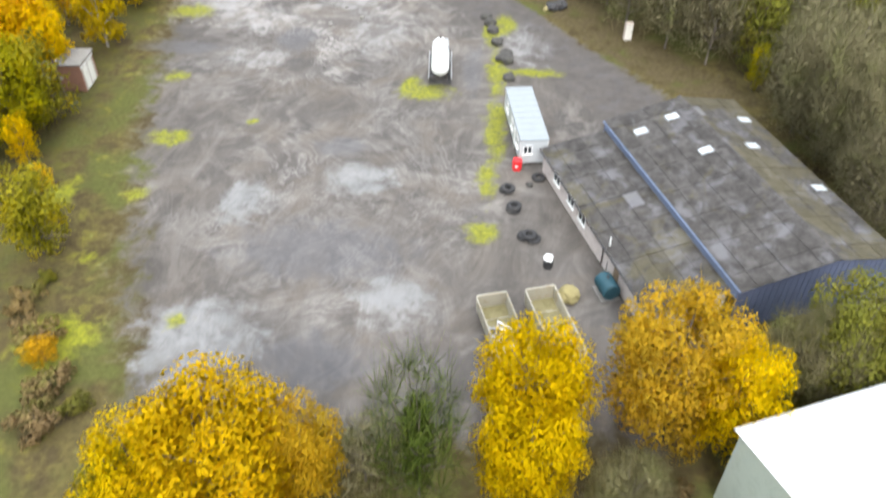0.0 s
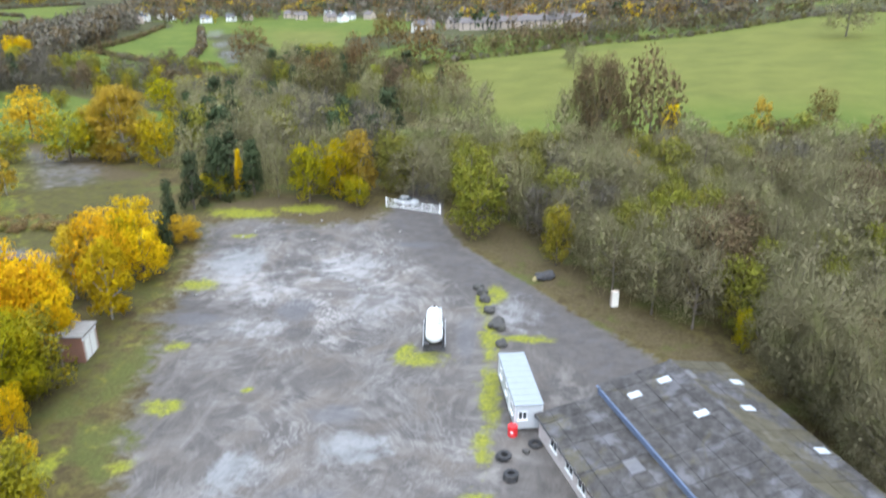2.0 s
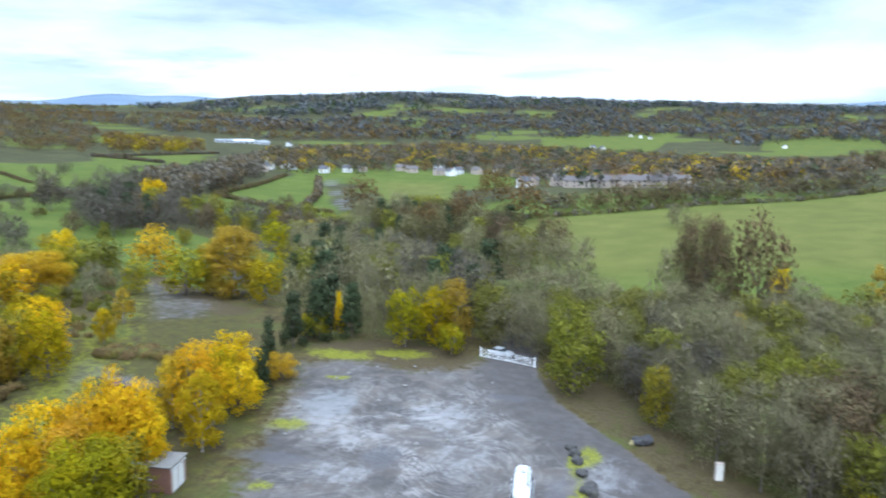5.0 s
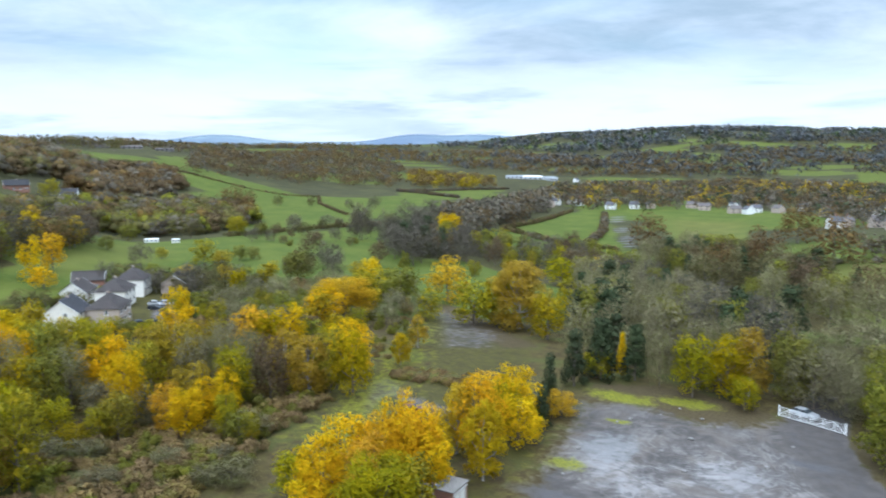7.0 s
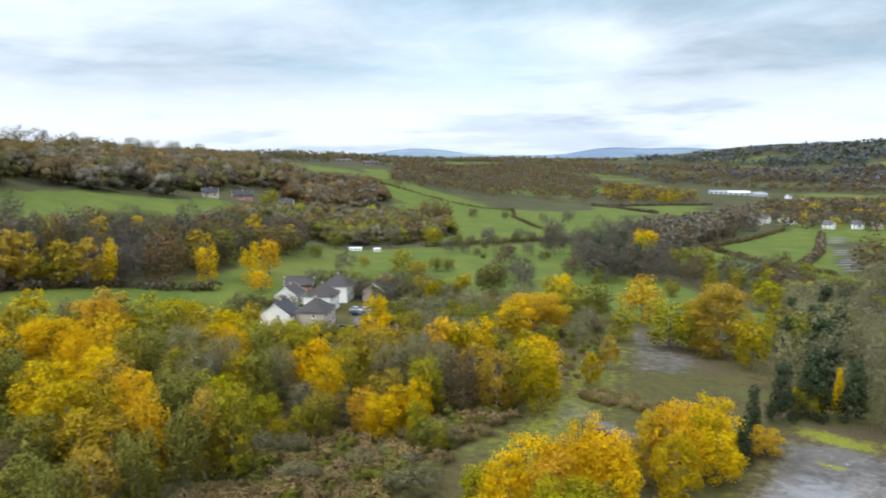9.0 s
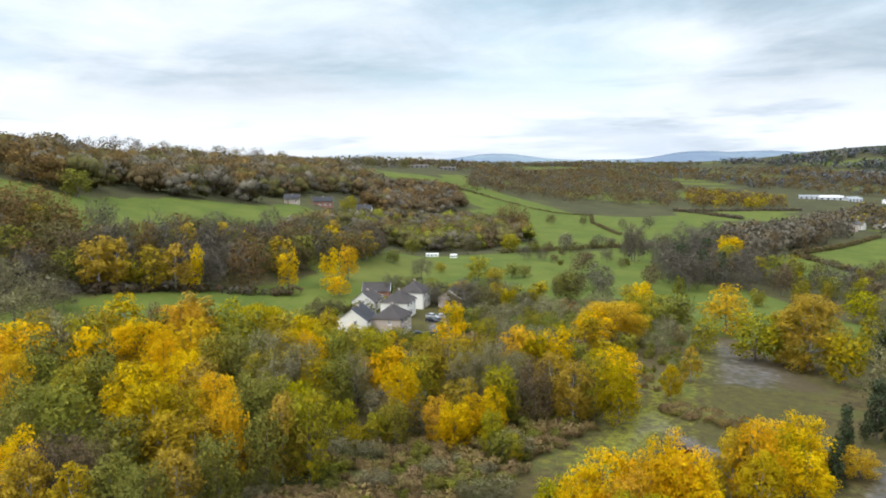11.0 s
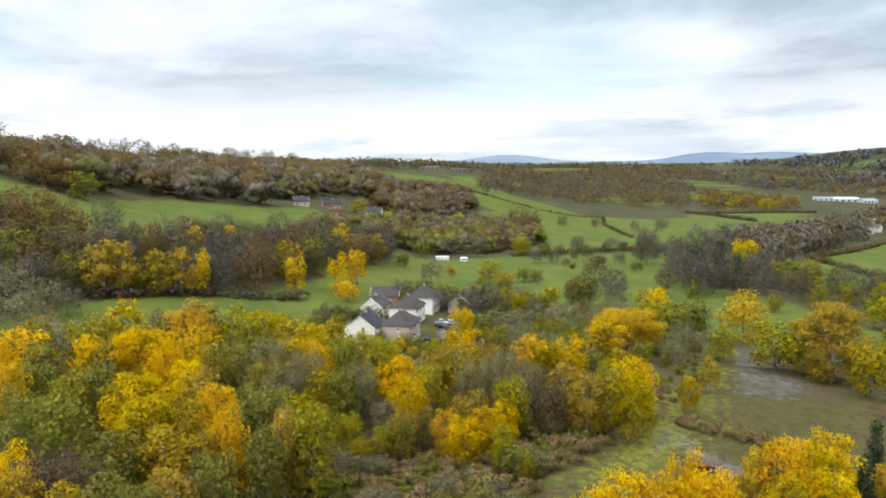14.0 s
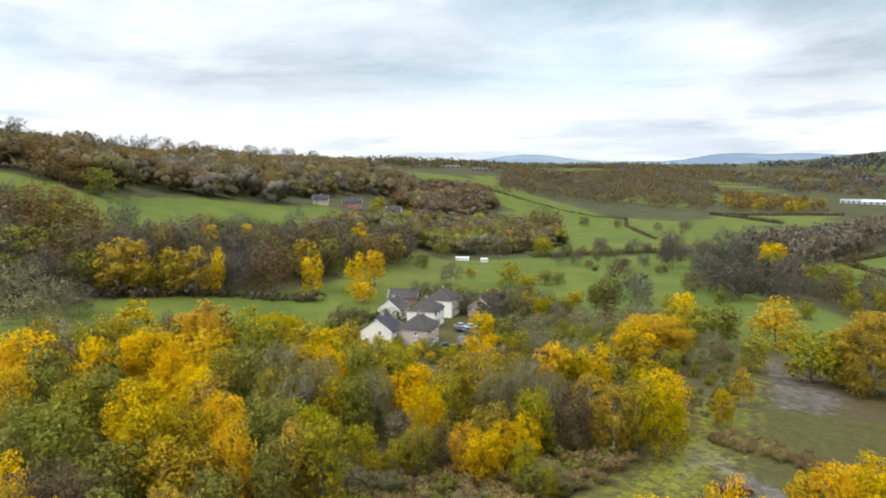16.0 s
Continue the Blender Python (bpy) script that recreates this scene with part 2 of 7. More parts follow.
M = {
    "gold": leaf("gold_leaf", (0.60, 0.40, 0.016), (0.74, 0.492, 0.018), (0.88, 0.585, 0.020), 0.6, odd=(0.58, 0.40, 0.022)),
    "orange": leaf("orange_leaf", (0.62, 0.375, 0.014), (0.76, 0.46, 0.015), (0.90, 0.55, 0.017), 0.6, odd=(0.68, 0.46, 0.018)),
    "mustard": leaf("mustard_leaf", (0.26, 0.195, 0.026), (0.345, 0.262, 0.030), (0.44, 0.335, 0.034), 0.45, odd=(0.50, 0.345, 0.025)),
    "lime": leaf("yellow_green_leaf", (0.215, 0.195, 0.026), (0.305, 0.272, 0.030), (0.405, 0.350, 0.034), 0.45, odd=(0.46, 0.345, 0.025)),
    "olive": leaf("olive_leaf", (0.152, 0.154, 0.036), (0.207, 0.203, 0.044), (0.270, 0.260, 0.054), odd=(0.270, 0.232, 0.050)),
    "fawn": leaf("fawn_leaf", (0.36, 0.250, 0.036), (0.45, 0.315, 0.042), (0.54, 0.380, 0.048), 0.5, odd=(0.56, 0.385, 0.030)),
    "russet": leaf("russet_leaf", (0.130, 0.088, 0.042), (0.180, 0.120, 0.055), (0.235, 0.155, 0.065), odd=(0.150, 0.130, 0.058)),
    "rust": leaf("rust_leaf", (0.145, 0.090, 0.044), (0.192, 0.122, 0.054), (0.248, 0.162, 0.064), odd=(0.15, 0.125, 0.055)),
    "umber": leaf("umber_leaf", (0.120, 0.086, 0.052), (0.162, 0.116, 0.068), (0.210, 0.152, 0.086), odd=(0.150, 0.132, 0.066)),
    "moss_oak": leaf("dark_olive_leaf", (0.105, 0.096, 0.045), (0.146, 0.133, 0.058), (0.195, 0.174, 0.070), odd=(0.180, 0.142, 0.066)),
    "ash": leaf("grey_twig", (0.125, 0.108, 0.086), (0.158, 0.137, 0.108), (0.198, 0.172, 0.135), 0.3, odd=(0.140, 0.132, 0.084)),
    # no species of its own: distance haze painted into far foliage as blue-grey
    "haze_leaf": leaf("haze_tinted_leaf", (0.085, 0.092, 0.098), (0.112, 0.120, 0.126), (0.142, 0.152, 0.158), 0.1),
    "twig": leaf("twig_and_last_leaf", (0.235, 0.208, 0.118), (0.285, 0.252, 0.145), (0.335, 0.298, 0.175), 0.4, odd=(0.235, 0.235, 0.095)),
    "pine": leaf("evergreen_needle", (0.042, 0.056, 0.028), (0.062, 0.080, 0.039), (0.086, 0.106, 0.050), 0.15),
    "ivy": leaf("ivy_leaf", (0.06, 0.09, 0.018), (0.11, 0.15, 0.03), (0.17, 0.20, 0.045), 0.2),
    "bramble": leaf("bramble_leaf", (0.215, 0.150, 0.075), (0.285, 0.200, 0.095), (0.355, 0.255, 0.115), 0.35, odd=(0.27, 0.245, 0.075)),
    "bark": bark("grey_bark", (0.09, 0.075, 0.06), (0.20, 0.17, 0.14)),
    "white_bark": bark("birch_bark", (0.16, 0.14, 0.12), (0.55, 0.52, 0.48)),
    "cream": plain("cream_render", (0.74, 0.72, 0.66), 0.85, vary=0.05, dirt=(0.36, 0.33, 0.27), amount=0.3),
    "white": plain("white_paint", (0.82, 0.83, 0.83), 0.5, vary=0.04, dirt=(0.45, 0.44, 0.40), amount=0.25),
    "white_sheet": plain("white_roof_sheet", (0.86, 0.87, 0.88), 0.4, vary=0.03, dirt=(0.62, 0.63, 0.62), amount=0.3),
    "cabin_roof": plain("grey_white_roof_sheet", (0.25, 0.275, 0.295), 0.5, vary=0.04, dirt=(0.20, 0.21, 0.21), amount=0.4),
    "cabin_wall": plain("pale_cabin_panel", (0.45, 0.475, 0.50), 0.5, vary=0.05, dirt=(0.34, 0.34, 0.32), amount=0.3),
    "wall": plain("grey_pink_render", (0.52, 0.47, 0.45), 0.9, vary=0.08, dirt=(0.26, 0.22, 0.19), amount=0.45),
    "buff": plain("buff_render", (0.44, 0.37, 0.31), 0.9, vary=0.08, dirt=(0.28, 0.23, 0.19), amount=0.4),
    "brick": plain("red_brown_brick", (0.28, 0.15, 0.11), 0.9, vary=0.25, scale=3, dirt=(0.14, 0.10, 0.08)),
    "blue": plain("blue_grey_cladding", (0.105, 0.125, 0.20), 0.55, vary=0.08, dirt=(0.07, 0.08, 0.11)),
    "fascia": plain("blue_grey_fascia", (0.15, 0.19, 0.29), 0.5, vary=0.1, dirt=(0.10, 0.11, 0.12)),
    "green_wall": plain("pale_green_cladding", (0.38, 0.43, 0.38), 0.6, vary=0.06, dirt=(0.25, 0.28, 0.24)),
    "roof_tile": plain("brown_grey_tile", (0.13, 0.115, 0.11), 0.85, vary=0.2, scale=1.5, dirt=(0.20, 0.18, 0.16)),
    "slate": plain("dark_slate", (0.085, 0.085, 0.095), 0.6, vary=0.2, scale=1.5, dirt=(0.15, 0.15, 0.15)),
    "steel": plain("dark_steel", (0.055, 0.055, 0.058), 0.6, 0.4, vary=0.25, dirt=(0.12, 0.07, 0.04)),
    "galv": plain("galvanised_steel", (0.42, 0.43, 0.44), 0.5, 0.6, vary=0.12),
    "rubber": plain("worn_rubber", (0.03, 0.03, 0.032), 0.85, vary=0.3, dirt=(0.10, 0.09, 0.08)),
    "red": plain("red_plastic", (0.62, 0.03, 0.035), 0.45, vary=0.08),
    "teal": plain("dark_teal_plastic", (0.025, 0.075, 0.10), 0.5, vary=0.12, dirt=(0.10, 0.13, 0.13)),
    "tipper": plain("worn_cream_steel", (0.35, 0.33, 0.275), 0.6, vary=0.12, dirt=(0.24, 0.17, 0.06), amount=0.7),
    "moss_steel": plain("mossy_floor_steel", (0.21, 0.185, 0.095), 0.8, vary=0.25, dirt=(0.10, 0.085, 0.03), amount=0.85),
    "stone": plain("weathered_stone", (0.20, 0.19, 0.18), 0.95, vary=0.3, scale=1.5, dirt=(0.10, 0.11, 0.05)),
    "dark_stone": plain("dark_weathered_stone", (0.062, 0.059, 0.056), 0.95, vary=0.35, scale=1.5, dirt=(0.10, 0.10, 0.06)),
    "wood": plain("weathered_wood", (0.22, 0.17, 0.12), 0.9, vary=0.25, scale=1.5),
    "straw": plain("old_straw", (0.24, 0.205, 0.095), 0.95, vary=0.3, scale=3),
    "car_dark": plain("dark_car_paint", (0.03, 0.033, 0.04), 0.25, 0.3, vary=0.05),
    "car_silver": plain("silver_car_paint", (0.55, 0.57, 0.60), 0.3, 0.5, vary=0.03),
    "car_maroon": plain("maroon_car_paint", (0.10, 0.018, 0.02), 0.3, 0.2, vary=0.05),
}
gm = Mat("window_glass", 0.08)
gm.b.inputs["Specular IOR Level"].default_value = 0.6
M["glass"] = gm.colour(gm.mix(gm.ramp(gm.noise(0.8, 2), 0.4, 0.6), (0.03, 0.035, 0.04), (0.07, 0.08, 0.09)))
gm = Mat("rooflight_sheet", 0.35)
M["rooflight"] = gm.colour(gm.mix(gm.ramp(gm.noise(3, 3), 0.35, 0.7), (0.36, 0.40, 0.43), (0.54, 0.57, 0.60)))


def sheet_roof(name, moss):
    """Weathered fibre-cement sheets: corrugated, grey, mossy in patches."""
    m = Mat(name, 0.9)
    wv = m.n.new("ShaderNodeTexWave")
    wv.inputs["Scale"].default_value = 1.2
    mp = m.n.new("ShaderNodeMapping")
    mp.inputs["Rotation"].default_value = (0, 0, radians(60.6))
    m.l.new(m.pos, mp.inputs["Vector"])
    m.l.new(mp.outputs[0], wv.inputs["Vector"])
    col = m.mix(m.ramp(m.noise(1.1, 6, 0.65), 0.3, 0.7), (0.038, 0.035, 0.033), (0.088, 0.082, 0.079))
    col = m.mix(m.ramp(m.noise(0.35, 4, 0.6, 0.5), 0.52, 0.68), col, (0.125, 0.122, 0.130))
    col = m.mix(m.math("MULTIPLY", m.ramp(m.noise(0.22, 5, 0.7, 0.6), 0.56 - moss, 0.68 - moss), 0.6), col, (0.088, 0.076, 0.036))
    col = m.mix(0.8, col, m.mix(m.rnd(), (0.66, 0.65, 0.64), (1.0, 1.0, 1.0)), "MULTIPLY")
    col = m.mix(m.ramp(m.rnd(), 0.982, 0.984, 0, 0.5), col, (0.18, 0.18, 0.20))
    m.bump(wv.outputs["Fac"], 0.7, 0.05)
    return m.colour(col)


M["roof_sheet"] = sheet_roof("fibre_cement_sheet", 0.0)
M["roof_mossy"] = sheet_roof("mossy_fibre_cement_sheet", 0.06)
M["roof_overgrown"] = sheet_roof("overgrown_fibre_cement_sheet", 0.14)

# the ground: scrub, pasture, gravel, moss and bare earth share one sheet, each where its cover lies
gr = Mat("ground_cover", 0.95)
gr.b.inputs["Specular IOR Level"].default_value = 0.06
warp = gr.noise(0.55, 5, 0.65, 0.4)
warp2 = gr.noise(0.12, 4, 0.6, 0.4)
edge = gr.math("MULTIPLY_ADD", warp, 0.9, -0.45)


def cover_of(name, lo=0.4, hi=0.62, k=1.0):
    return gr.ramp(gr.math("ADD", gr.attr(name), gr.math("MULTIPLY", edge, k)), lo, hi)


tuft = gr.noise(2.2, 5, 0.7)
scrub = gr.mix(gr.ramp(warp, 0.32, 0.66), (0.062, 0.048, 0.025), (0.11, 0.09, 0.034))
scrub = gr.mix(gr.ramp(warp2, 0.45, 0.65), scrub, (0.085, 0.09, 0.028))
scrub = gr.mix(0.55, scrub, gr.mix(gr.ramp(tuft, 0.3, 0.7), (0.5, 0.5, 0.5), (1.0, 1.0, 1.0)), "MULTIPLY")
grass = gr.mix(gr.ramp(gr.noise(0.045, 5, 0.6, 0.3), 0.35, 0.68), (0.068, 0.095, 0.018), (0.102, 0.124, 0.024))
grass = gr.mix(gr.ramp(gr.noise(0.4, 4), 0.45, 0.75, 0, 0.5), grass, (0.118, 0.126, 0.034))
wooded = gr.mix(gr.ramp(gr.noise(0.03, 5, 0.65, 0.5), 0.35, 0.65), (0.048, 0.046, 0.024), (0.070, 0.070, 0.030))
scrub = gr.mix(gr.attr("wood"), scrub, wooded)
grass = gr.mix(gr.math("MULTIPLY", gr.attr("dry"), 0.8), grass, gr.mix(gr.ramp(gr.noise(0.06, 5, 0.6, 0.3), 0.3, 0.7), (0.100, 0.103, 0.027), (0.140, 0.138, 0.036)))
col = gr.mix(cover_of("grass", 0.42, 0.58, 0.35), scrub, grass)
lawn = gr.mix(gr.ramp(warp, 0.35, 0.65), (0.046, 0.042, 0.018), (0.076, 0.074, 0.016))
col = gr.mix(cover_of("rough"), col, gr.mix(gr.ramp(tuft, 0.3, 0.7, 0, 0.6), lawn, (0.085, 0.07, 0.035)))
col = gr.mix(cover_of("earth"), col, gr.mix(gr.ramp(tuft, 0.3, 0.7), (0.056, 0.044, 0.025), (0.092, 0.073, 0.038)))
lines = gr.math("SINE", gr.math("MULTIPLY", gr.noise(0.045, 4, 0.55, 2.6), 95.0))
swirl = gr.noise(0.16, 5, 0.62, 2.4)
streak = gr.noise(0.30, 5, 0.68, 1.3, (1.0, 0.35, 1.0), 8)
grit = gr.noise(6.0, 4, 0.7)
stone = gr.mix(gr.ramp(gr.noise(0.07, 4, 0.6, 0.5), 0.36, 0.64), (0.080, 0.076, 0.074), (0.130, 0.120, 0.114))
stone = gr.mix(gr.ramp(swirl, 0.47, 0.68, 0, 0.65), stone, (0.23, 0.215, 0.20))
stone = gr.mix(gr.ramp(streak, 0.54, 0.76, 0, 0.65), stone, (0.225, 0.215, 0.212))
turning = gr.math("MULTIPLY", gr.attr("turning"), gr.ramp(gr.noise(0.10, 5, 0.65, 0.8), 0.34, 0.60))
stone = gr.mix(gr.math("MULTIPLY", turning, gr.ramp(swirl, 0.38, 0.60, 0.0, 0.95)), stone, (0.285, 0.272, 0.262))
stone = gr.mix(gr.math("MULTIPLY", gr.ramp(lines, -0.2, 1.0), gr.math("MULTIPLY", turning, gr.ramp(warp, 0.30, 0.62, 0.15, 0.95))), stone, (0.36, 0.345, 0.335))
stone = gr.mix(gr.math("MULTIPLY", gr.ramp(lines, -0.5, -1.0), gr.math("MULTIPLY", turning, 0.5)), stone, (0.085, 0.082, 0.085))
stone = gr.mix(gr.ramp(gr.noise(0.11, 5, 0.6, 1.5), 0.54, 0.70, 0, 0.7), stone, (0.080, 0.077, 0.078))
stone = gr.mix(gr.ramp(gr.noise(0.2, 4, 0.6, 0.3), 0.44, 0.70, 0, 0.65), stone, (0.145, 0.125, 0.106))
stone = gr.mix(0.45, stone, gr.mix(gr.ramp(grit, 0.3, 0.7), (0.60, 0.572, 0.548), (0.93, 0.887, 0.850)), "MULTIPLY")
stone = gr.mix(gr.math("MULTIPLY", gr.attr("worn"), gr.ramp(warp2, 0.30, 0.62, 0.35, 0.95)), stone, gr.mix(gr.ramp(streak, 0.35, 0.65), (0.066, 0.060, 0.055), (0.116, 0.104, 0.094)))
stone = gr.mix(gr.math("MULTIPLY", gr.attr("drive"), 0.88), stone, gr.mix(gr.ramp(gr.noise(0.5, 5, 0.65), 0.3, 0.7), (0.070, 0.063, 0.059), (0.096, 0.087, 0.081)))
col = gr.mix(cover_of("gravel", 0.36, 0.72, 1.2), col, stone)
col = gr.mix(gr.math("MULTIPLY", cover_of("damp", 0.35, 0.95, 1.6), 0.5), col, (0.088, 0.088, 0.098))
col = gr.mix(gr.math("MULTIPLY", cover_of("pale", 0.35, 1.25, 2.8), gr.ramp(streak, 0.35, 0.65, 0.15, 0.75)), col, (0.255, 0.25, 0.25))
# pale yard slabs; on the roads this pale tone also paints wet shine
col = gr.mix(gr.math("MULTIPLY", cover_of("slab", 0.40, 0.85, 1.5), gr.ramp(swirl, 0.3, 0.6, 0.15, 0.55)), col, (0.205, 0.21, 0.215))
col = gr.mix(gr.math("MULTIPLY", cover_of("moss", 0.30, 0.95, 1.9), 0.85), col, gr.mix(gr.ramp(tuft, 0.3, 0.7), (0.10, 0.105, 0.02), (0.24, 0.245, 0.02)))
gr.bump(gr.math("ADD", tuft, gr.math("MULTIPLY", warp, 2.0)), 0.6, 0.12)
gr.put(gr.b.inputs["Roughness"], gr.ramp(gr.attr("damp"), 0.3, 0.9, 0.95, 0.55))
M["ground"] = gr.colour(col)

# ---- building blocks ----


def mesh_of(name, verts, faces, mats=(), smooth=False):
    """A mesh from arrays: faces of one size."""
    verts, faces = np.asarray(verts, np.float32), np.asarray(faces, np.int32)
    me = bpy.data.meshes.new(name)
    k = faces.shape[1]
    me.vertices.add(len(verts))
    me.vertices.foreach_set("co", verts.ravel())
    me.loops.add(faces.size)
    me.loops.foreach_set("vertex_index", faces.ravel())
    me.polygons.add(len(faces))
    me.polygons.foreach_set("loop_start", np.arange(0, faces.size, k, dtype=np.int32))
    me.update(calc_edges=True)
    for m in mats:
        me.materials.append(m)
    if smooth:
        me.polygons.foreach_set("use_smooth", np.ones(len(faces), bool))
    return me


def mesh_bm(name, bm, mat, smooth=False):
    me = bpy.data.meshes.new(name)
    bmesh.ops.recalc_face_normals(bm, faces=bm.faces)
    bm.to_mesh(me)
    bm.free()
    me.materials.append(mat)
    if smooth:
        for p in me.polygons:
            p.use_smooth = True
    return me


def part(name, bm, mat, parent, label="", m=None, smooth=False):
    """One mesh object under a thing or a part; bm may also be a ready mesh."""
    me = bm if isinstance(bm, bpy.types.Mesh) else mesh_bm(name, bm, mat, smooth)
    ob = new(name, me)
    ob.parent = parent
    if m is not None:
        ob.matrix_basis = m
    return tagged(ob, label)


def thing(name, m, label, category, group=""):
    ob = new(name)
    ob.empty_display_size = 0.3
    ob.matrix_basis = m
    return tagged(ob, label, category, group)


def add_box(bm, x0, y0, z0, x1, y1, z1, bevel=0.0, m=None):
    """A box with softened edges into bm."""
    r = bmesh.ops.create_cube(bm, size=1)
    bmesh.ops.transform(bm, matrix=Matrix.Translation(((x0 + x1) / 2, (y0 + y1) / 2, (z0 + z1) / 2)) @ Matrix.Diagonal((x1 - x0, y1 - y0, z1 - z0, 1)), verts=r["verts"])
    vs = r["verts"]
    if bevel:
        es = list({e for v in vs for e in v.link_edges})
        out = bmesh.ops.bevel(bm, geom=es, offset=bevel, segments=1, affect="EDGES")
        vs = out["verts"]
    if m is not None:
        bmesh.ops.transform(bm, matrix=m, verts=list(vs))
    return bm


def box(x0, y0, z0, x1, y1, z1, bevel=0.0, m=None):
    return add_box(bmesh.new(), x0, y0, z0, x1, y1, z1, bevel, m)


def add_cyl(bm, a, b, r0, r1=None, seg=12):
    """A round bar from a to b."""
    a, b = Vector(a), Vector(b)
    r = bmesh.ops.create_cone(bm, cap_ends=True, segments=seg, radius1=r0, radius2=r0 if r1 is None else r1, depth=(b - a).length)
    turn = (b - a).to_track_quat("Z", "Y").to_matrix().to_4x4()
    bmesh.ops.transform(bm, matrix=Matrix.Translation((a + b) / 2) @ turn, verts=r["verts"])
    return bm


def cyl(a, b, r0, r1=None, seg=12):
    return add_cyl(bmesh.new(), a, b, r0, r1, seg)


def prism(points, depth_axis, d0, d1):
    """A solid from an outline: points (p, q) in the plane across depth_axis ('x' or 'y'), from d0 to d1."""
    bm = bmesh.new()
    at = (lambda d, p, q: (d, p, q)) if depth_axis == "x" else (lambda d, p, q: (p, d, q))
    a = [bm.verts.new(at(d0, p, q)) for p, q in points]
    b = [bm.verts.new(at(d1, p, q)) for p, q in points]
    bm.faces.new(a)
    bm.faces.new(b[::-1])
    for k in range(len(points)):
        bm.faces.new((a[k], b[k], b[(k + 1) % len(a)], a[(k + 1) % len(a)]))
    return bm


def slab(corners, thick):
    """A flat plate of a given thickness on four corners (its upper side)."""
    bm = bmesh.new()
    c = [Vector(p) for p in corners]
    n = (c[1] - c[0]).cross(c[3] - c[0]).normalized()
    if n.z < 0:
        n = -n
    top = [bm.verts.new(p) for p in c]
    low = [bm.verts.new(p - n * thick) for p in c]
    bm.faces.new(top)
    bm.faces.new(low[::-1])
    for k in range(4):
        bm.faces.new((top[k], top[(k + 1) % 4], low[(k + 1) % 4], low[k]))
    return bm


# ---- the lie of the land ----
# heights of the land, in metres, by distance from the yard (columns) and bearing left of +y (rows)
RS = [0, 96, 156, 240, 360, 504, 720, 1080, 1680, 2640, 3960, 4850]
LAND = {
    -180: [0, 0, 0, 2, 10, 19, 29, 36, 48, 72, 108, 144],
    -90: [0, 0, 0, 2, 10, 17, 24, 31, 36, 60, 108, 168],
    -40: [0, 0, 0, 2, 7, 12, 17, 19, 12, 48, 80, 70],
    -16: [0, 0, 0, 0, 5, 12, 14, 5, 0, 40, 76, 60],
    0: [0, 0, 0, -2, 0, 2, -10, -22, -24, 0, 84, 90],
    14: [0, 0, 0, -6, -6, -5, -17, -26, -26, 0, 96, 132],
    24: [0, 0, 0, -7, -14, -19, -24, -26, -29, 6, 114, 142],
    34: [0, 0, 0, -6, -13, -19, -24, -26, -26, 0, 96, 126],
    44: [0, 0, 0, -4, -10, -12, -19, -24, -18, 12, 46, 40],
    54: [0, 0, 0, -1, -5, -10, -14, -14, 6, 30, 42, 40],
    64: [0, 0, 0, -1, -2, -10, -2, 30, 41, 36, 42, 40],
    74: [0, 0, 0, 1, 11, 17, 31, 46, 46, 42, 42, 40],
    84: [0, 0, 0, 5, 23, 34, 46, 50, 46, 42, 42, 40],
    94: [0, 0, 0, 7, 39, 54, 62, 60, 52, 42, 42, 40],
    130: [0, 0, 0, 7, 36, 54, 70, 66, 54, 48, 72, 108],
    180: [0, 0, 0, 2, 10, 19, 29, 36, 48, 72, 108, 144],
}


def land(x, y):
    """Height of the ground at places x, y (arrays or numbers)."""
    x, y = np.asarray(x, float), np.asarray(y, float)
    far = np.log1p(np.hypot(x, y) / 73)
    turn = np.degrees(np.arctan2(-x, y))
    stops, turns = np.log1p(np.array(RS) / 73), np.array(list(LAND))
    table = np.array(list(LAND.values()), float)

    def ease(v, knots):
        n = np.clip(np.searchsorted(knots, v) - 1, 0, len(knots) - 2)
        w = np.clip((v - knots[n]) / (knots[n + 1] - knots[n]), 0, 1)
        return n, w * w * (3 - 2 * w) * 0.5 + w * 0.5
    i, a = ease(turn, turns)
    j, b = ease(far, stops)
    return (table[i, j] * (1 - a) + table[i + 1, j] * a) * (1 - b) + (table[i, j + 1] * (1 - a) + table[i + 1, j + 1] * a) * b


def z_at(x, y):
    return float(land(x, y))


def inside(px, py, poly, soft):
    """1 inside the outline, 0 outside, falling off over soft metres."""
    pts = np.array(poly, float)
    near = np.full(px.shape, 1e9)
    odd = np.zeros(px.shape, bool)
    for (x0, y0), (x1, y1) in zip(pts, np.roll(pts, -1, 0)):
        dx, dy = x1 - x0, y1 - y0
        w = np.clip(((px - x0) * dx + (py - y0) * dy) / (dx * dx + dy * dy + 1e-9), 0, 1)
        near = np.minimum(near, np.hypot(px - x0 - w * dx, py - y0 - w * dy))
        odd ^= ((y0 > py) != (y1 > py)) & (px < x0 + (py - y0) * dx / (dy if abs(dy) > 1e-9 else 1e-9))
    return np.clip(0.5 + np.where(odd, near, -near) / (2 * soft), 0, 1)


def blob(px, py, x, y, rx, ry, turn=0.0):
    c, s = math.cos(radians(turn)), math.sin(radians(turn))
    u, v = (px - x) * c + (py - y) * s, -(px - x) * s + (py - y) * c
    return np.clip(1.35 - 0.85 * np.hypot(u / rx, v / ry), 0, 1)


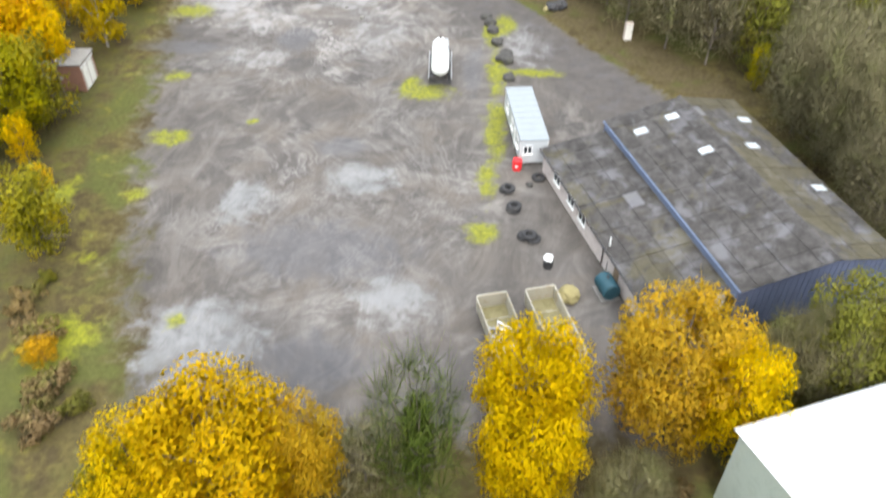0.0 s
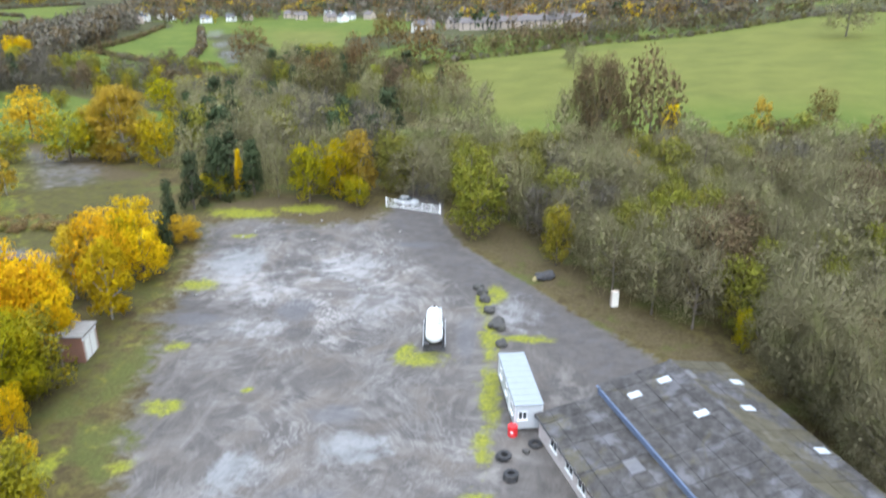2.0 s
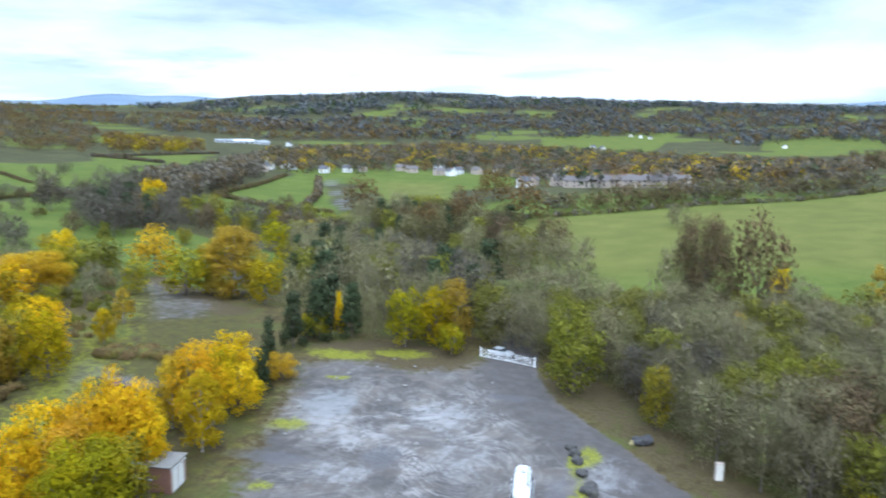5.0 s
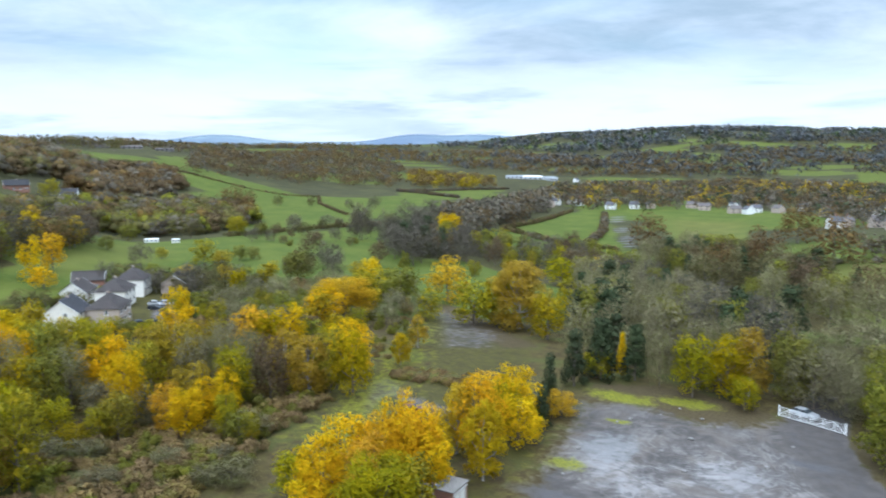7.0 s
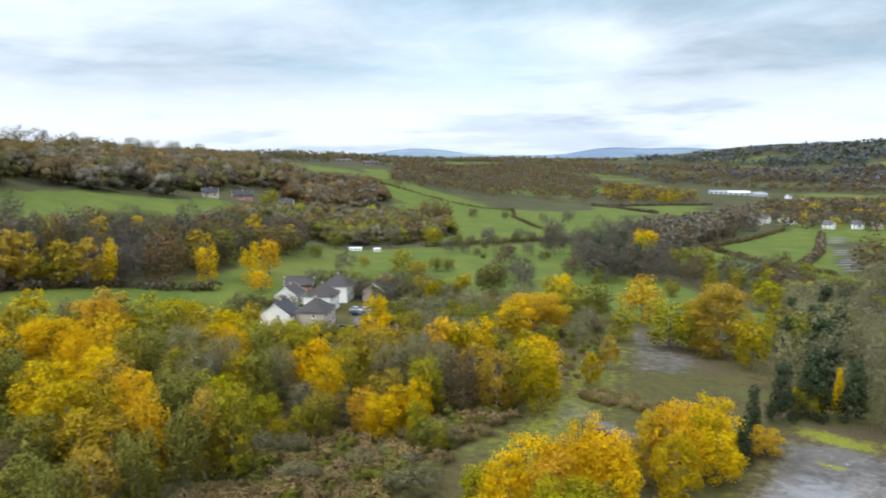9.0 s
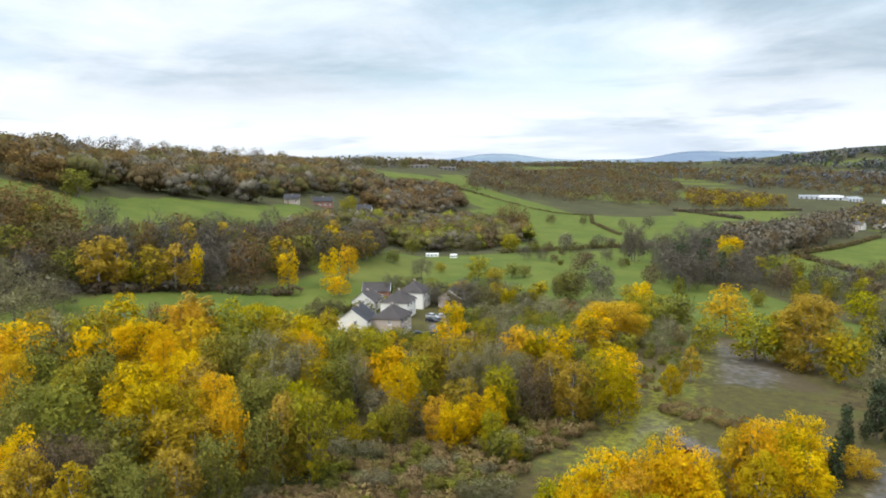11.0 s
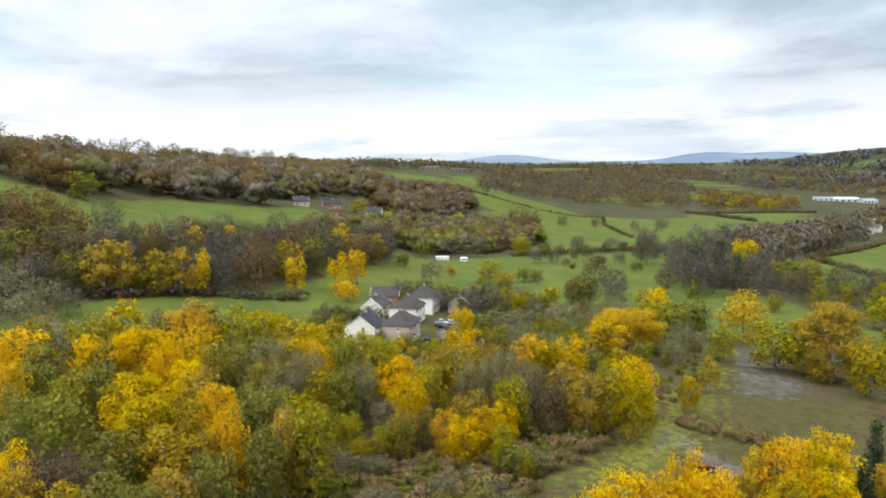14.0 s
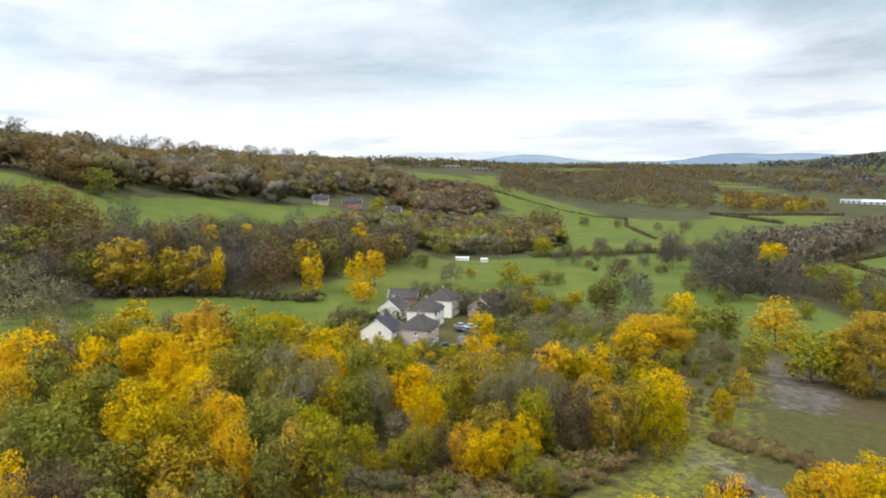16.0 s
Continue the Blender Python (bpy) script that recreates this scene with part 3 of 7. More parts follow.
def along(px, py, line, half, soft):
    near = np.full(px.shape, 1e9)
    for (x0, y0), (x1, y1) in zip(line, line[1:]):
        dx, dy = x1 - x0, y1 - y0
        w = np.clip(((px - x0) * dx + (py - y0) * dy) / (dx * dx + dy * dy), 0, 1)
        near = np.minimum(near, np.hypot(px - x0 - w * dx, py - y0 - w * dy))
    return np.clip(0.5 + (half - near) / (2 * soft), 0, 1)


# outlines on the plan, in metres
YARD = [(-12, 28), (-24, 25), (-29, 27), (-37, 39), (-49, 62), (-59, 86), (-66, 104), (-70, 111), (-64, 118), (-51, 116), (-42, 122), (-40, 131), (-34, 127), (-29, 114), (-20, 107), (-9, 96), (-3, 90), (5, 82), (9, 79), (14, 66), (12, 40), (8, 33)]
TRACK = [(-106, 94), (-107, 102), (-102, 105), (-103, 99), (-93, 95), (-80, 95), (-82, 87), (-96, 90), (-91, 81), (-91, 77)]
PAD = [(-157, 161), (-151, 167), (-113, 147), (-102, 130), (-114, 120), (-140, 146)]
CLEARING = [(-114, 84), (-108, 110), (-163, 165), (-157, 175), (-104, 146), (-74, 104), (-73, 75), (-90, 61)]
BRAMBLE = [(-129, 82), (-118, 93), (-106, 82), (-98, 66), (-110, 68)]
NORTH_VERGE = [(-71, 110), (-75, 124), (-66, 130), (-53, 132), (-41, 129), (-43, 117), (-50, 115), (-65, 117)]
EAST_VERGE = [(-33, 127), (-22, 127), (-12, 121), (-3, 108), (4, 97), (12, 90), (20, 82), (10, 79), (5, 82), (-4, 90), (-10, 97), (-20, 108), (-29, 114)]
WEST_SCRUB = [(-110, 32), (-109, 64), (-90, 61), (-78, 53), (-92, 23)]
ROAD_FAR = [(-520, 900), (-387, 665), (-300, 530), (-238, 429)]
ROAD_NEAR = [(-175, 325), (-151, 295), (-94, 237), (-55, 190), (-38, 150), (-37, 134)]
FIELDS = {
    "meadow": [(-225, 3), (-249, 11), (-253, 43), (-254, 73), (-225, 79), (-198, 64), (-203, 35)],
    "bank_field": [(-403, 22), (-423, 41), (-465, 105), (-516, 147), (-482, 160), (-407, 98), (-328, 22)],
    "house_field": [(-295, 85), (-329, 128), (-368, 178), (-315, 161), (-272, 122), (-264, 93)],
    "river_field": [(-338, 173), (-384, 260), (-394, 355), (-279, 265), (-226, 229), (-212, 166), (-293, 169)],
    "upper_river_field": [(-620, 419), (-492, 413), (-412, 366), (-397, 268), (-404, 249)],
    "hill_field": [(-1016, 508), (-1226, 704), (-813, 437), (-858, 580), (-691, 541), (-614, 474), (-663, 421), (-726, 397)],
    "shed_field": [(-795, 764), (-744, 954), (-652, 740), (-646, 622)],
    "belt_field": [(-332, 410), (-403, 574), (-278, 396), (-289, 358)],
    "slope_field": [(-517, -24), (-431, -31)],
    "slope_field_low": [(-385, -28), (-392, -4), (-352, -14), (-346, -25)],
    "great_field": [(-130, 314), (-114, 322), (-96, 363), (-31, 400), (23, 430), (94, 486), (141, 499), (76, 252), (16, 256), (-35, 227), (-74, 248)],
    "road_field": [(-357, 450), (-444, 674), (-374, 627), (-227, 399), (-283, 415)],
    "mill_field": [(-457, 846), (-333, 842), (-273, 691), (-377, 720)],
    "far_field": [(-523, 2015), (-198, 2181), (-179, 1508), (-362, 1393)],
    "far_field_b": [(-163, 1009), (-79, 1639), (-57, 1209), (-125, 777)],
    "far_field_c": [(12, 2061), (356, 2066), (494, 1807), (435, 1585), (23, 1747)],
    "far_field_d": [(-1089, 2099), (-992, 2632), (-765, 1943), (-917, 1795)],
    "stubble": [(-336, 675), (-263, 672), (-179, 471), (-156, 362), (-195, 404)],
}
# pasture on the far slopes: bearing, distance, half length, half width, turn
FAR_PATCHES = [(8, 2300, 260, 90, 10), (16, 2500, 220, 80, -8), (21, 2000, 180, 70, 12), (-4, 2200, 200, 90, 0), (-12, 1500, 200, 70, 8), (27, 2300, 160, 60, 15),
               (-8, 2900, 300, 90, 0), (2, 2800, 250, 80, 5), (48, 2100, 160, 60, 40), (52, 1700, 120, 60, 40), (62, 1000, 120, 40, 60), (33, 1000, 160, 60, 30), (14, 1150, 120, 40, 0)]
# moss, pale and damp patches of the yard: x, y, half width, half length
MOSS = [(-20.5, 75, 3.4, 1.8), (-22.5, 76, 1.4, 2.2), (-42, 49, 1.3, 1.3), (-44, 59, 2.2, 1.6), (-38, 31, 3.2, 3.2), (-41, 40, 1.0, 1.0), (-50, 71, 1.4, 1.6), (-37, 64, 0.8, 0.8),
        (-11.2, 70, 1.3, 7.0), (-13.6, 82, 1.2, 7.0), (-16.5, 92, 1.0, 4.0), (-10, 60, 1.0, 4.0), (-9, 52, 1.6, 1.8), (-49, 47, 1.5, 3.0), (-57, 88, 3.0, 2.2), (-15, 95, 1.6, 3.5), (-66, 119, 7.0, 3.0), (-56, 124, 6.0, 2.5),
        (-60, 108, 2.0, 1.2), (-9, 83, 4.0, 1.0), (-30, 35, 0.9, 0.9)]
PALE = [(-31, 51, 2.8, 2.8), (-22, 57, 3.5, 2.4), (-27, 34, 4.5, 4.5), (-14, 41, 4.0, 3.2), (-54, 93, 4.5, 5.0), (-47, 88, 6.0, 4.0), (-38, 99, 7.0, 7.0), (-31, 88, 5.0, 6.0), (-43, 78, 5.0, 3.0), (-12, 90, 4.0, 6.0)]
SLABS = [(-31.7, 50.7, 2.4, 3.7), (-22.4, 57.1, 3.7, 3.0), (-14.1, 42.6, 3.5, 2.2), (-27.5, 33.6, 5.2, 4.9), (-55.9, 97.7, 5.0, 7.0)]
DAMP = [(-31, 111, 4.5, 1.6), (-16.5, 82, 1.5, 6.5), (-22, 46, 9.0, 4.5), (-53, 78, 6.5, 2.0), (-26, 62, 3.0, 2.0), (-40, 84, 3.0, 4.0), (-18, 34, 5.0, 3.0)]
TREES = {
    "wood_a": [
        (-173.4, -5.4, 13.8, 14, "o"), (-178.9, -3, 15.2, 9.1, "m"), (-174.3, 1.1, 15, 12.3, "b"), (-171.2, -7.7, 14, 10.4, "o"), (-173.7, 5.2, 14.5, 10.5, "y"),
        (-177.7, 9.1, 14.4, 10.8, "m"), (-185.8, 13.5, 14.8, 13.1, "p"), (-169.6, 17.2, 15.1, 10.3, "l"), (-179.3, 20.4, 13.7, 8.2, "U"), (-179.3, 25.1, 13.6, 16.4, "o"),
        (-181.6, 29.1, 15.2, 12.9, "p"), (-180.9, 35.2, 14.4, 11.1, "y"), (-163.4, 34.8, 15, 11.7, "l"), (-175.7, 41.7, 13.5, 16.4, "m"), (-161.7, 43.9, 14.4, 11.8, "m"),
        (-152.7, 46.2, 14.9, 11.2, "p"), (-144.9, 48.3, 14, 9.2, "y"), (-153.3, 49.9, 15.4, 9.2, "m"),
    ],
    "wood_b": [
        (-157.8, -1.6, 15.4, 11.2, "l"), (-159.9, 4.4, 15.4, 9.6, "o"), (-161.1, 7.3, 13.6, 8.2, "l"), (-166.9, 14.8, 13.7, 16, "o"), (-149.4, 17.7, 15.2, 9.1, "o"),
        (-160, 24.2, 15, 13, "g"), (-146.6, 26.7, 14.8, 9, "y"), (-144.5, 31.9, 14.1, 10.4, "l"), (-142.2, 35.6, 14.7, 11.8, "b"), (-140.7, 39.4, 14.7, 10.3, "p"),
        (-140.1, 43.5, 14.7, 8.8, "o"), (-150, -7.5, 13.8, 9.1, "g"), (-132.7, 39.2, 14.4, 9.8, "b"), (-137.9, 48.3, 14.3, 8.6, "l"), (-138, 51.7, 14.9, 8.9, "y"),
        (-134.4, 54.2, 15.5, 9.3, "y"),
    ],
    "wood_c": [
        (-142.5, 2.3, 13, 10.5, "y"), (-144.2, 5.8, 13.6, 10.7, "l"), (-137.2, 11, 13.2, 11.6, "m"), (-140, 20.3, 13.7, 8.9, "g"), (-131.6, 21.4, 13.8, 9.9, "p"),
        (-136.5, 33.1, 12.6, 8.9, "y"), (-129.8, 34.4, 12.5, 9.9, "b"), (-116, 27.1, 14.2, 8.8, "l"), (-151.6, -3.4, 13, 9.6, "l"), (-133.5, -4.3, 13, 11.3, "l"),
        (-122.2, 0.4, 14.5, 11.6, "l"), (-133.5, 12, 13.4, 12.7, "g"), (-117.6, 12.3, 14.2, 11.2, "p"), (-123, 22.2, 13.5, 9.2, "o"), (-108.5, 21.2, 13.8, 8.3, "o"),
        (-119.9, 16.7, 12.8, 10.3, "m"), (-112, 32, 13.8, 8.3, "y"), (-104.1, 31.8, 14.2, 8.5, "y"), (-105.8, 28.3, 13.5, 8.1, "p"), (-112.9, 28.5, 14, 8.4, "l"),
    ],
    "wood_e": [
        (-114.3, 7.2, 11, 10.9, "l"), (-118.8, 10.4, 10.7, 10.1, "p"), (-110.3, 13.3, 11.3, 10.7, "p"), (-107.7, 16.5, 10.8, 9.3, "p"), (-109.4, 19, 10.6, 6.4, "U"),
        (-115.1, 24.8, 11.3, 8.8, "l"), (-103.4, 25.4, 12.3, 7.4, "l"), (-96.7, 17.6, 12.1, 7.3, "l"), (-93.7, 12.1, 12, 8.1, "p"), (-113.6, -4.9, 10.9, 7.3, "o"),
        (-109.8, -0.9, 11.6, 10.5, "U"), (-107.1, 2.9, 11.1, 6.9, "U"), (-105.1, -3.8, 10.8, 8, "p"), (-99.4, 1, 10.7, 6.5, "p"), (-98.5, 5.1, 10.9, 8.5, "l"),
        (-91.4, 8.3, 12.4, 7.4, "l"), (-122.3, -6, 12.2, 9, "l"),
    ],
    "wood_f": [
        (-129.9, 55.1, 12.2, 12.1, "o"), (-137.4, 55.9, 12.5, 10.5, "g"), (-116.7, 52.1, 12.6, 7.6, "g"), (-131.3, 63.8, 12.9, 8.8, "m"), (-122.1, 57.7, 12.5, 8.2, "y"),
        (-129, 67.3, 12.8, 10.3, "m"), (-123.5, 67.9, 11.1, 8.6, "b"), (-132.6, 75.4, 11.9, 9.2, "m"), (-121.8, 72.9, 12.9, 7.7, "b"), (-109.8, 67.4, 12.3, 7.8, "y"),
        (-133.5, 87.1, 12.8, 11.2, "o"), (-132.3, 88.3, 11.2, 9.6, "m"), (-131.3, 94.6, 11.9, 8.2, "g"), (-114.6, 81.4, 11.5, 8.6, "p"), (-115.3, 74.2, 12.1, 8.3, "b"),
        (-142.8, 113, 12.1, 11.1, "o"), (-157, 130.5, 11, 20.5, "g"), (-141.1, 109.3, 11.4, 9, "m"), (-111.8, 94.4, 11.6, 10.4, "o"), (-101.8, 86.6, 12.8, 8.1, "m"),
        (-106, 84.7, 12.5, 7.5, "y"), (-107.2, 80.9, 11.3, 8.2, "p"), (-109.3, 74.2, 12.6, 8.1, "U"),
    ],
    "wood_g": [
        (-106.1, 56.5, 8, 7.4, "g"), (-109.6, 55.3, 8, 6.2, "o"), (-108.5, 60.8, 8, 5.1, "o"), (-111.3, 60.3, 10, 9, "m"), (-107.9, 64.7, 9, 6.4, "g"),
        (-109.7, 67.9, 9, 5.4, "l"), (-99.9, 59.9, 8, 4.8, "y"), (-97.7, 60.6, 5, 6, "l"), (-96.3, 61.7, 5, 3.5, "y"), (-118.3, 41.9, 7, 6.5, "y"),
        (-113, 46.1, 6, 6.2, "y"), (-113.1, 42.3, 4, 5.1, "m"), (-111.6, 48.4, 8, 6.2, "y"), (-193.9, 101.2, 7, 6.1, "g"), (-186, 101.9, 7, 12.9, "l"),
        (-188.7, 110.6, 7, 13.3, "b"), (-196.7, 172.7, 9, 11.8, "m"), (-178.2, 163.1, 9, 14.6, "y"), (-115.6, 53.1, 7, 7.8, "b"), (-127.5, 43.6, 12, 8.2, "l"),
        (-128.9, 41, 12, 8.2, "m"), (-129.2, 48.4, 12, 8.3, "b"),
    ],
    "wood_d": [
        (-183.1, 98, 9.5, 4.7, "g"), (-188.7, 168.7, 11.2, 8.4, "g"), (-165.2, 159.6, 12.5, 13.5, "l"), (-109.7, 106.1, 6.8, 5, "p"), (-117.5, 119.1, 7.5, 4.8, "p"),
        (-123.4, 188.1, 12, 10.2, "y"), (-187.3, 305.1, 6.8, 8.2, "g"), (-145.6, 147.7, 7, 8.9, "b"), (-187.5, 108.6, 6.2, 7.4, "l"), (-184.3, 115.6, 7, 10.9, "b"),
        (-179.5, 126.9, 8.8, 11, "b"), (-175.4, 150.7, 9.8, 9.9, "y"), (-158.6, 83.9, 9.2, 9.6, "o"),
    ],
    "hut_trees": [
        (-70.4, 57.9, 12, 10.4, "o"), (-69.1, 53.8, 11, 7.5, "g"), (-64.8, 57.3, 11, 8.4, "o"), (-69.4, 66.7, 13, 6.4, "o"), (-66.5, 61.5, 12, 7.7, "o"),
        (-59.3, 54.5, 11, 11, "y"), (-71.6, 104.6, 10, 4.3, "e"), (-68, 102.8, 5, 6.2, "g"), (-68.2, 97.6, 7, 4.3, "e"), (-75.7, 54.9, 7, 7, "y"),
        (-67.9, 50.8, 7, 6.4, "g"), (-65.1, 66.9, 12, 8.1, "o"), (-62.7, 66.7, 10, 6.5, "g"), (-68.5, 82.1, 13, 9, "o"), (-62.1, 75.7, 11, 7.5, "p"),
        (-70.7, 80.1, 11, 7.7, "p"), (-70.7, 93.6, 11, 9.7, "g"), (-65.8, 88.3, 8, 8.8, "g"), (-70.8, 90.7, 9, 7, "y"), (-65.1, 65.6, 12, 10.2, "o"),
        (-58.4, 57.5, 10, 9.7, "y"), (-65.5, 64, 10, 6.5, "o"),
    ],
    "yard_side": [
        (-44.8, 39.6, 9, 6.6, "y"), (-50.8, 47.5, 3, 2.2, "o"), (-54.8, 50.7, 6, 3.6, "g"), (-45, 39.3, 7, 3.3, "y"), (-42.4, 33.6, 2.2, 3.8, "s"),
        (-39.3, 30.5, 2.5, 4.6, "s"), (-35.3, 26.8, 2.2, 4.4, "s"), (-34.2, 23.6, 2.5, 4.2, "s"), (-42.5, 36.4, 1.5, 2.2, "v"), (-32.4, 25.4, 1.8, 2.8, "v"),
        (-37.3, 28.8, 2.5, 3, "o"),
    ],
    "yard_end": [
        (-22.4, 117.8, 12.8, 10.9, "l"), (-8.2, 107.5, 10.2, 5.6, "y"), (1.5, 146.4, 9.5, 4.3, "o"), (10, 188.9, 12.8, 5.5, "g"), (30.4, 189.5, 13, 6.1, "p"),
        (48.4, 215.3, 12.2, 8.6, "r"), (16, 85.3, 6.2, 3, "y"), (-61.5, 191.3, 15.5, 11.5, "e"), (-37.7, 192.8, 15.5, 12.7, "b"), (-5.8, 159.4, 25.8, 15.3, "U"),
        (4.8, 164.6, 25.8, 14.5, "U"), (-11.6, 158.1, 19, 10.4, "b"),
    ],
    "clearing_edge": [
        (-75.7, 118.4, 11, 6.3, "e"), (-74.6, 126, 12, 7.9, "e"), (-69.4, 129.8, 11, 6.7, "e"), (-64, 129.2, 11, 6, "b"), (-75.7, 126.4, 5.5, 7.4, "y"),
        (-72.4, 130, 9, 2.9, "c"), (-56.8, 127.7, 12, 9, "y"), (-52.5, 132.3, 12, 9.1, "m"), (-49.3, 134.4, 13, 8.6, "p"), (-47.2, 127.2, 6, 6.1, "y"),
        (-118.2, 157.3, 18, 19.5, "p"), (-159.8, 174.9, 14, 15.9, "g"), (-128.1, 150.8, 12, 13.4, "y"), (-103.2, 149, 12, 10.8, "m"), (-127.5, 158, 13, 12.1, "m"),
        (-151.2, 251.2, 10, 10.7, "g"), (-166, 247.3, 11, 14.1, "y"), (-158.3, 252.9, 11, 9.4, "y"), (-140.4, 147.1, 9, 8.1, "y"), (-93.7, 162.7, 12, 12, "b"),
        (-86.3, 136.7, 12, 9, "b"),
    ],
    "field_oaks": [
        (-116.8, 325.3, 22, 21.2, "R"), (-97.1, 349.7, 22, 25.3, "R"), (-144.3, 448.2, 22, 25.3, "R"), (-135.7, 324.3, 16.2, 18.6, "R"), (-223.9, 425.4, 22, 25.3, "R"),
        (93.7, 401.6, 22, 25.3, "b"), (-25, 329.7, 11, 12.3, "b"), (-256.1, 71.3, 13.5, 8.9, "g"), (-254.6, 85.5, 14.2, 7.8, "g"), (-267.5, 97, 13.5, 8.7, "o"),
        (-243.3, 85.2, 7.5, 8.4, "o"), (-533.2, 193.8, 12.5, 14.4, "y"), (-616.2, 251.9, 12.2, 14, "l"), (-410.1, 255.8, 11.2, 12.9, "y"), (-411.2, 299.9, 10, 11.5, "b"),
        (-336.3, 291.6, 22, 16.2, "b"), (-327.8, 358.4, 15, 17.2, "g"), (-215.7, 158.7, 10.8, 11.7, "l"),
    ],
    "hill_trees": [
        (-254.9, 12, 16.6, 15.9, "p"), (-254.6, 17.2, 15.9, 11.9, "p"), (-255.7, 22.1, 10, 8.4, "y"), (-253.6, 28, 14.4, 13.9, "m"), (-251.8, 33.9, 14.9, 11.8, "p"),
        (-252.4, 40.4, 15.1, 6, "g"), (-253.8, 46.8, 12.2, 10, "B"), (-256.6, 58.2, 17.3, 16, "R"), (-272.4, 27.4, 17.8, 12.7, "R"), (-272.1, 18.8, 19.3, 14.8, "B"),
        (-272.2, 33.6, 20.8, 17, "B"), (-274, 48.6, 16, 12.9, "B"), (-280.4, 60.6, 18.3, 13.3, "B"), (-296.4, 82.6, 15.5, 14.3, "R"), (-294.9, 74.5, 20.6, 14.1, "B"),
        (-318.5, 97.3, 15.6, 15.5, "B"),
    ],
    "hill_trees_west": [
        (-309.5, -9.4, 14.8, 26.3, "R"), (-292.9, -13.1, 15.8, 20.4, "R"), (-292, 4.4, 15.3, 18.1, "R"), (-285.4, -7.3, 14.3, 19.9, "R"), (-299.3, 15.3, 17, 13.9, "B"),
        (-273.5, -0.8, 14.3, 17, "L"), (-267.4, -13, 15.4, 16.6, "l"), (-255.1, -6.8, 13.2, 13.9, "B"), (-257.8, 3.6, 12.8, 12, "l"), (-236.1, -11.7, 14.4, 16.6, "b"),
        (-227.7, -3.5, 11.9, 14.2, "b"), (-217.7, -9.6, 9.9, 13.6, "b"), (-412.5, -16.8, 18.2, 28.7, "R"), (-392.8, -6.2, 17.1, 27.3, "R"), (-380.6, 10.5, 13.7, 16.2, "l"),
        (-429.4, 2.3, 17.2, 19.9, "R"), (-233.4, 1.8, 8.5, 10.9, "B"),
    ],
    "crest_trees": [
        (-494.9, -33.2, 18.5, 24.9, "B"), (-676.4, -4.8, 16.8, 20.4, "L"), (-686.6, 9.1, 15.9, 17.3, "B"), (-696.2, 25.9, 18.9, 19.9, "B"), (-695.3, 45.3, 22, 25.7, "B"),
        (-704, 64.4, 22, 26.1, "B"), (-701.7, 87, 22, 26.1, "b"), (-710.1, 102, 19.8, 18, "L"), (-979.4, 188.6, 22, 30.2, "L"), (-965.3, 207.4, 22, 29.9, "b"),
        (-1028.6, 246, 21.5, 26.7, "B"), (-1039.9, 283.4, 16.9, 21.7, "L"), (-1160.7, 458.9, 19.9, 31.5, "L"), (-1139.7, 509, 22, 31.5, "L"),
    ],
    "valley_trees": [
        (-272.5, 155.7, 10.2, 11.7, "y"), (-257.9, 154.8, 7.8, 9, "m"), (-278.4, 175.2, 6.8, 7.8, "l"), (-278.1, 182, 6, 6.9, "l"), (-398, 249.4, 11.8, 13.6, "y"),
        (-383.6, 256.7, 8.5, 9.8, "l"), (-392.9, 287.6, 11.2, 12.9, "B"), (-400.5, 315, 6.5, 7.5, "L"), (-392.7, 322.1, 6.5, 7.5, "L"), (-330.4, 288.3, 21.5, 17.5, "B"),
        (-294.8, 276.7, 21, 17.6, "B"), (-278.3, 278.7, 13.5, 15.5, "B"), (-215.7, 160.2, 10.8, 12.4, "L"), (-210.5, 170.2, 11.2, 10.7, "B"), (-221.7, 160, 8, 7.9, "L"),
        (-327.4, 358.1, 13.2, 15.2, "g"), (-275.9, 290.6, 12.2, 14, "B"), (-251.9, 255.4, 12.2, 14, "L"), (-237.4, 256.3, 12, 13.8, "B"), (-235.6, 270.5, 11, 12.6, "B"),
        (-233.8, 285.2, 9.8, 11.3, "B"), (-221.6, 286.8, 9.5, 10.9, "L"), (-214.7, 294.6, 10.5, 12.1, "l"), (-201.7, 237, 7.2, 8.3, "y"), (-283, 134.4, 9.2, 10.6, "B"),
        (-297.1, 150.3, 5, 5.8, "y"), (-243.1, 132.1, 5.2, 6, "o"), (-319.6, 137.7, 6.5, 7.5, "l"), (-375, 172.7, 9.2, 10.6, "l"), (-418.9, 211.5, 12, 13.8, "B"),
        (-392.4, 216.3, 11.5, 13.2, "L"), (-442.3, 260.6, 15, 17.2, "U"), (-538.2, 332.7, 22, 25.3, "R"), (-521.2, 335.2, 19.2, 22.1, "R"), (-606.4, 424.3, 10.8, 12.4, "L"),
        (-596.5, 455.9, 8.8, 10.1, "L"), (-565.5, 476.9, 9.5, 10.9, "B"), (-557.1, 502.8, 13.2, 15.2, "B"), (-332, 326.1, 22, 16.9, "B"), (-462.2, 481.3, 16, 18.4, "B"),
        (-381.4, 358, 11, 12.6, "L"),
    ],
    "foreground": [
        (-18, 20.6, 12, 12.5, "g"), (-21.6, 18.7, 10, 8, "g"), (-13.7, 23.1, 9.5, 6, "g"), (-7.1, 25, 13, 7, "i"), (-1.1, 31.8, 10, 9, "g"),
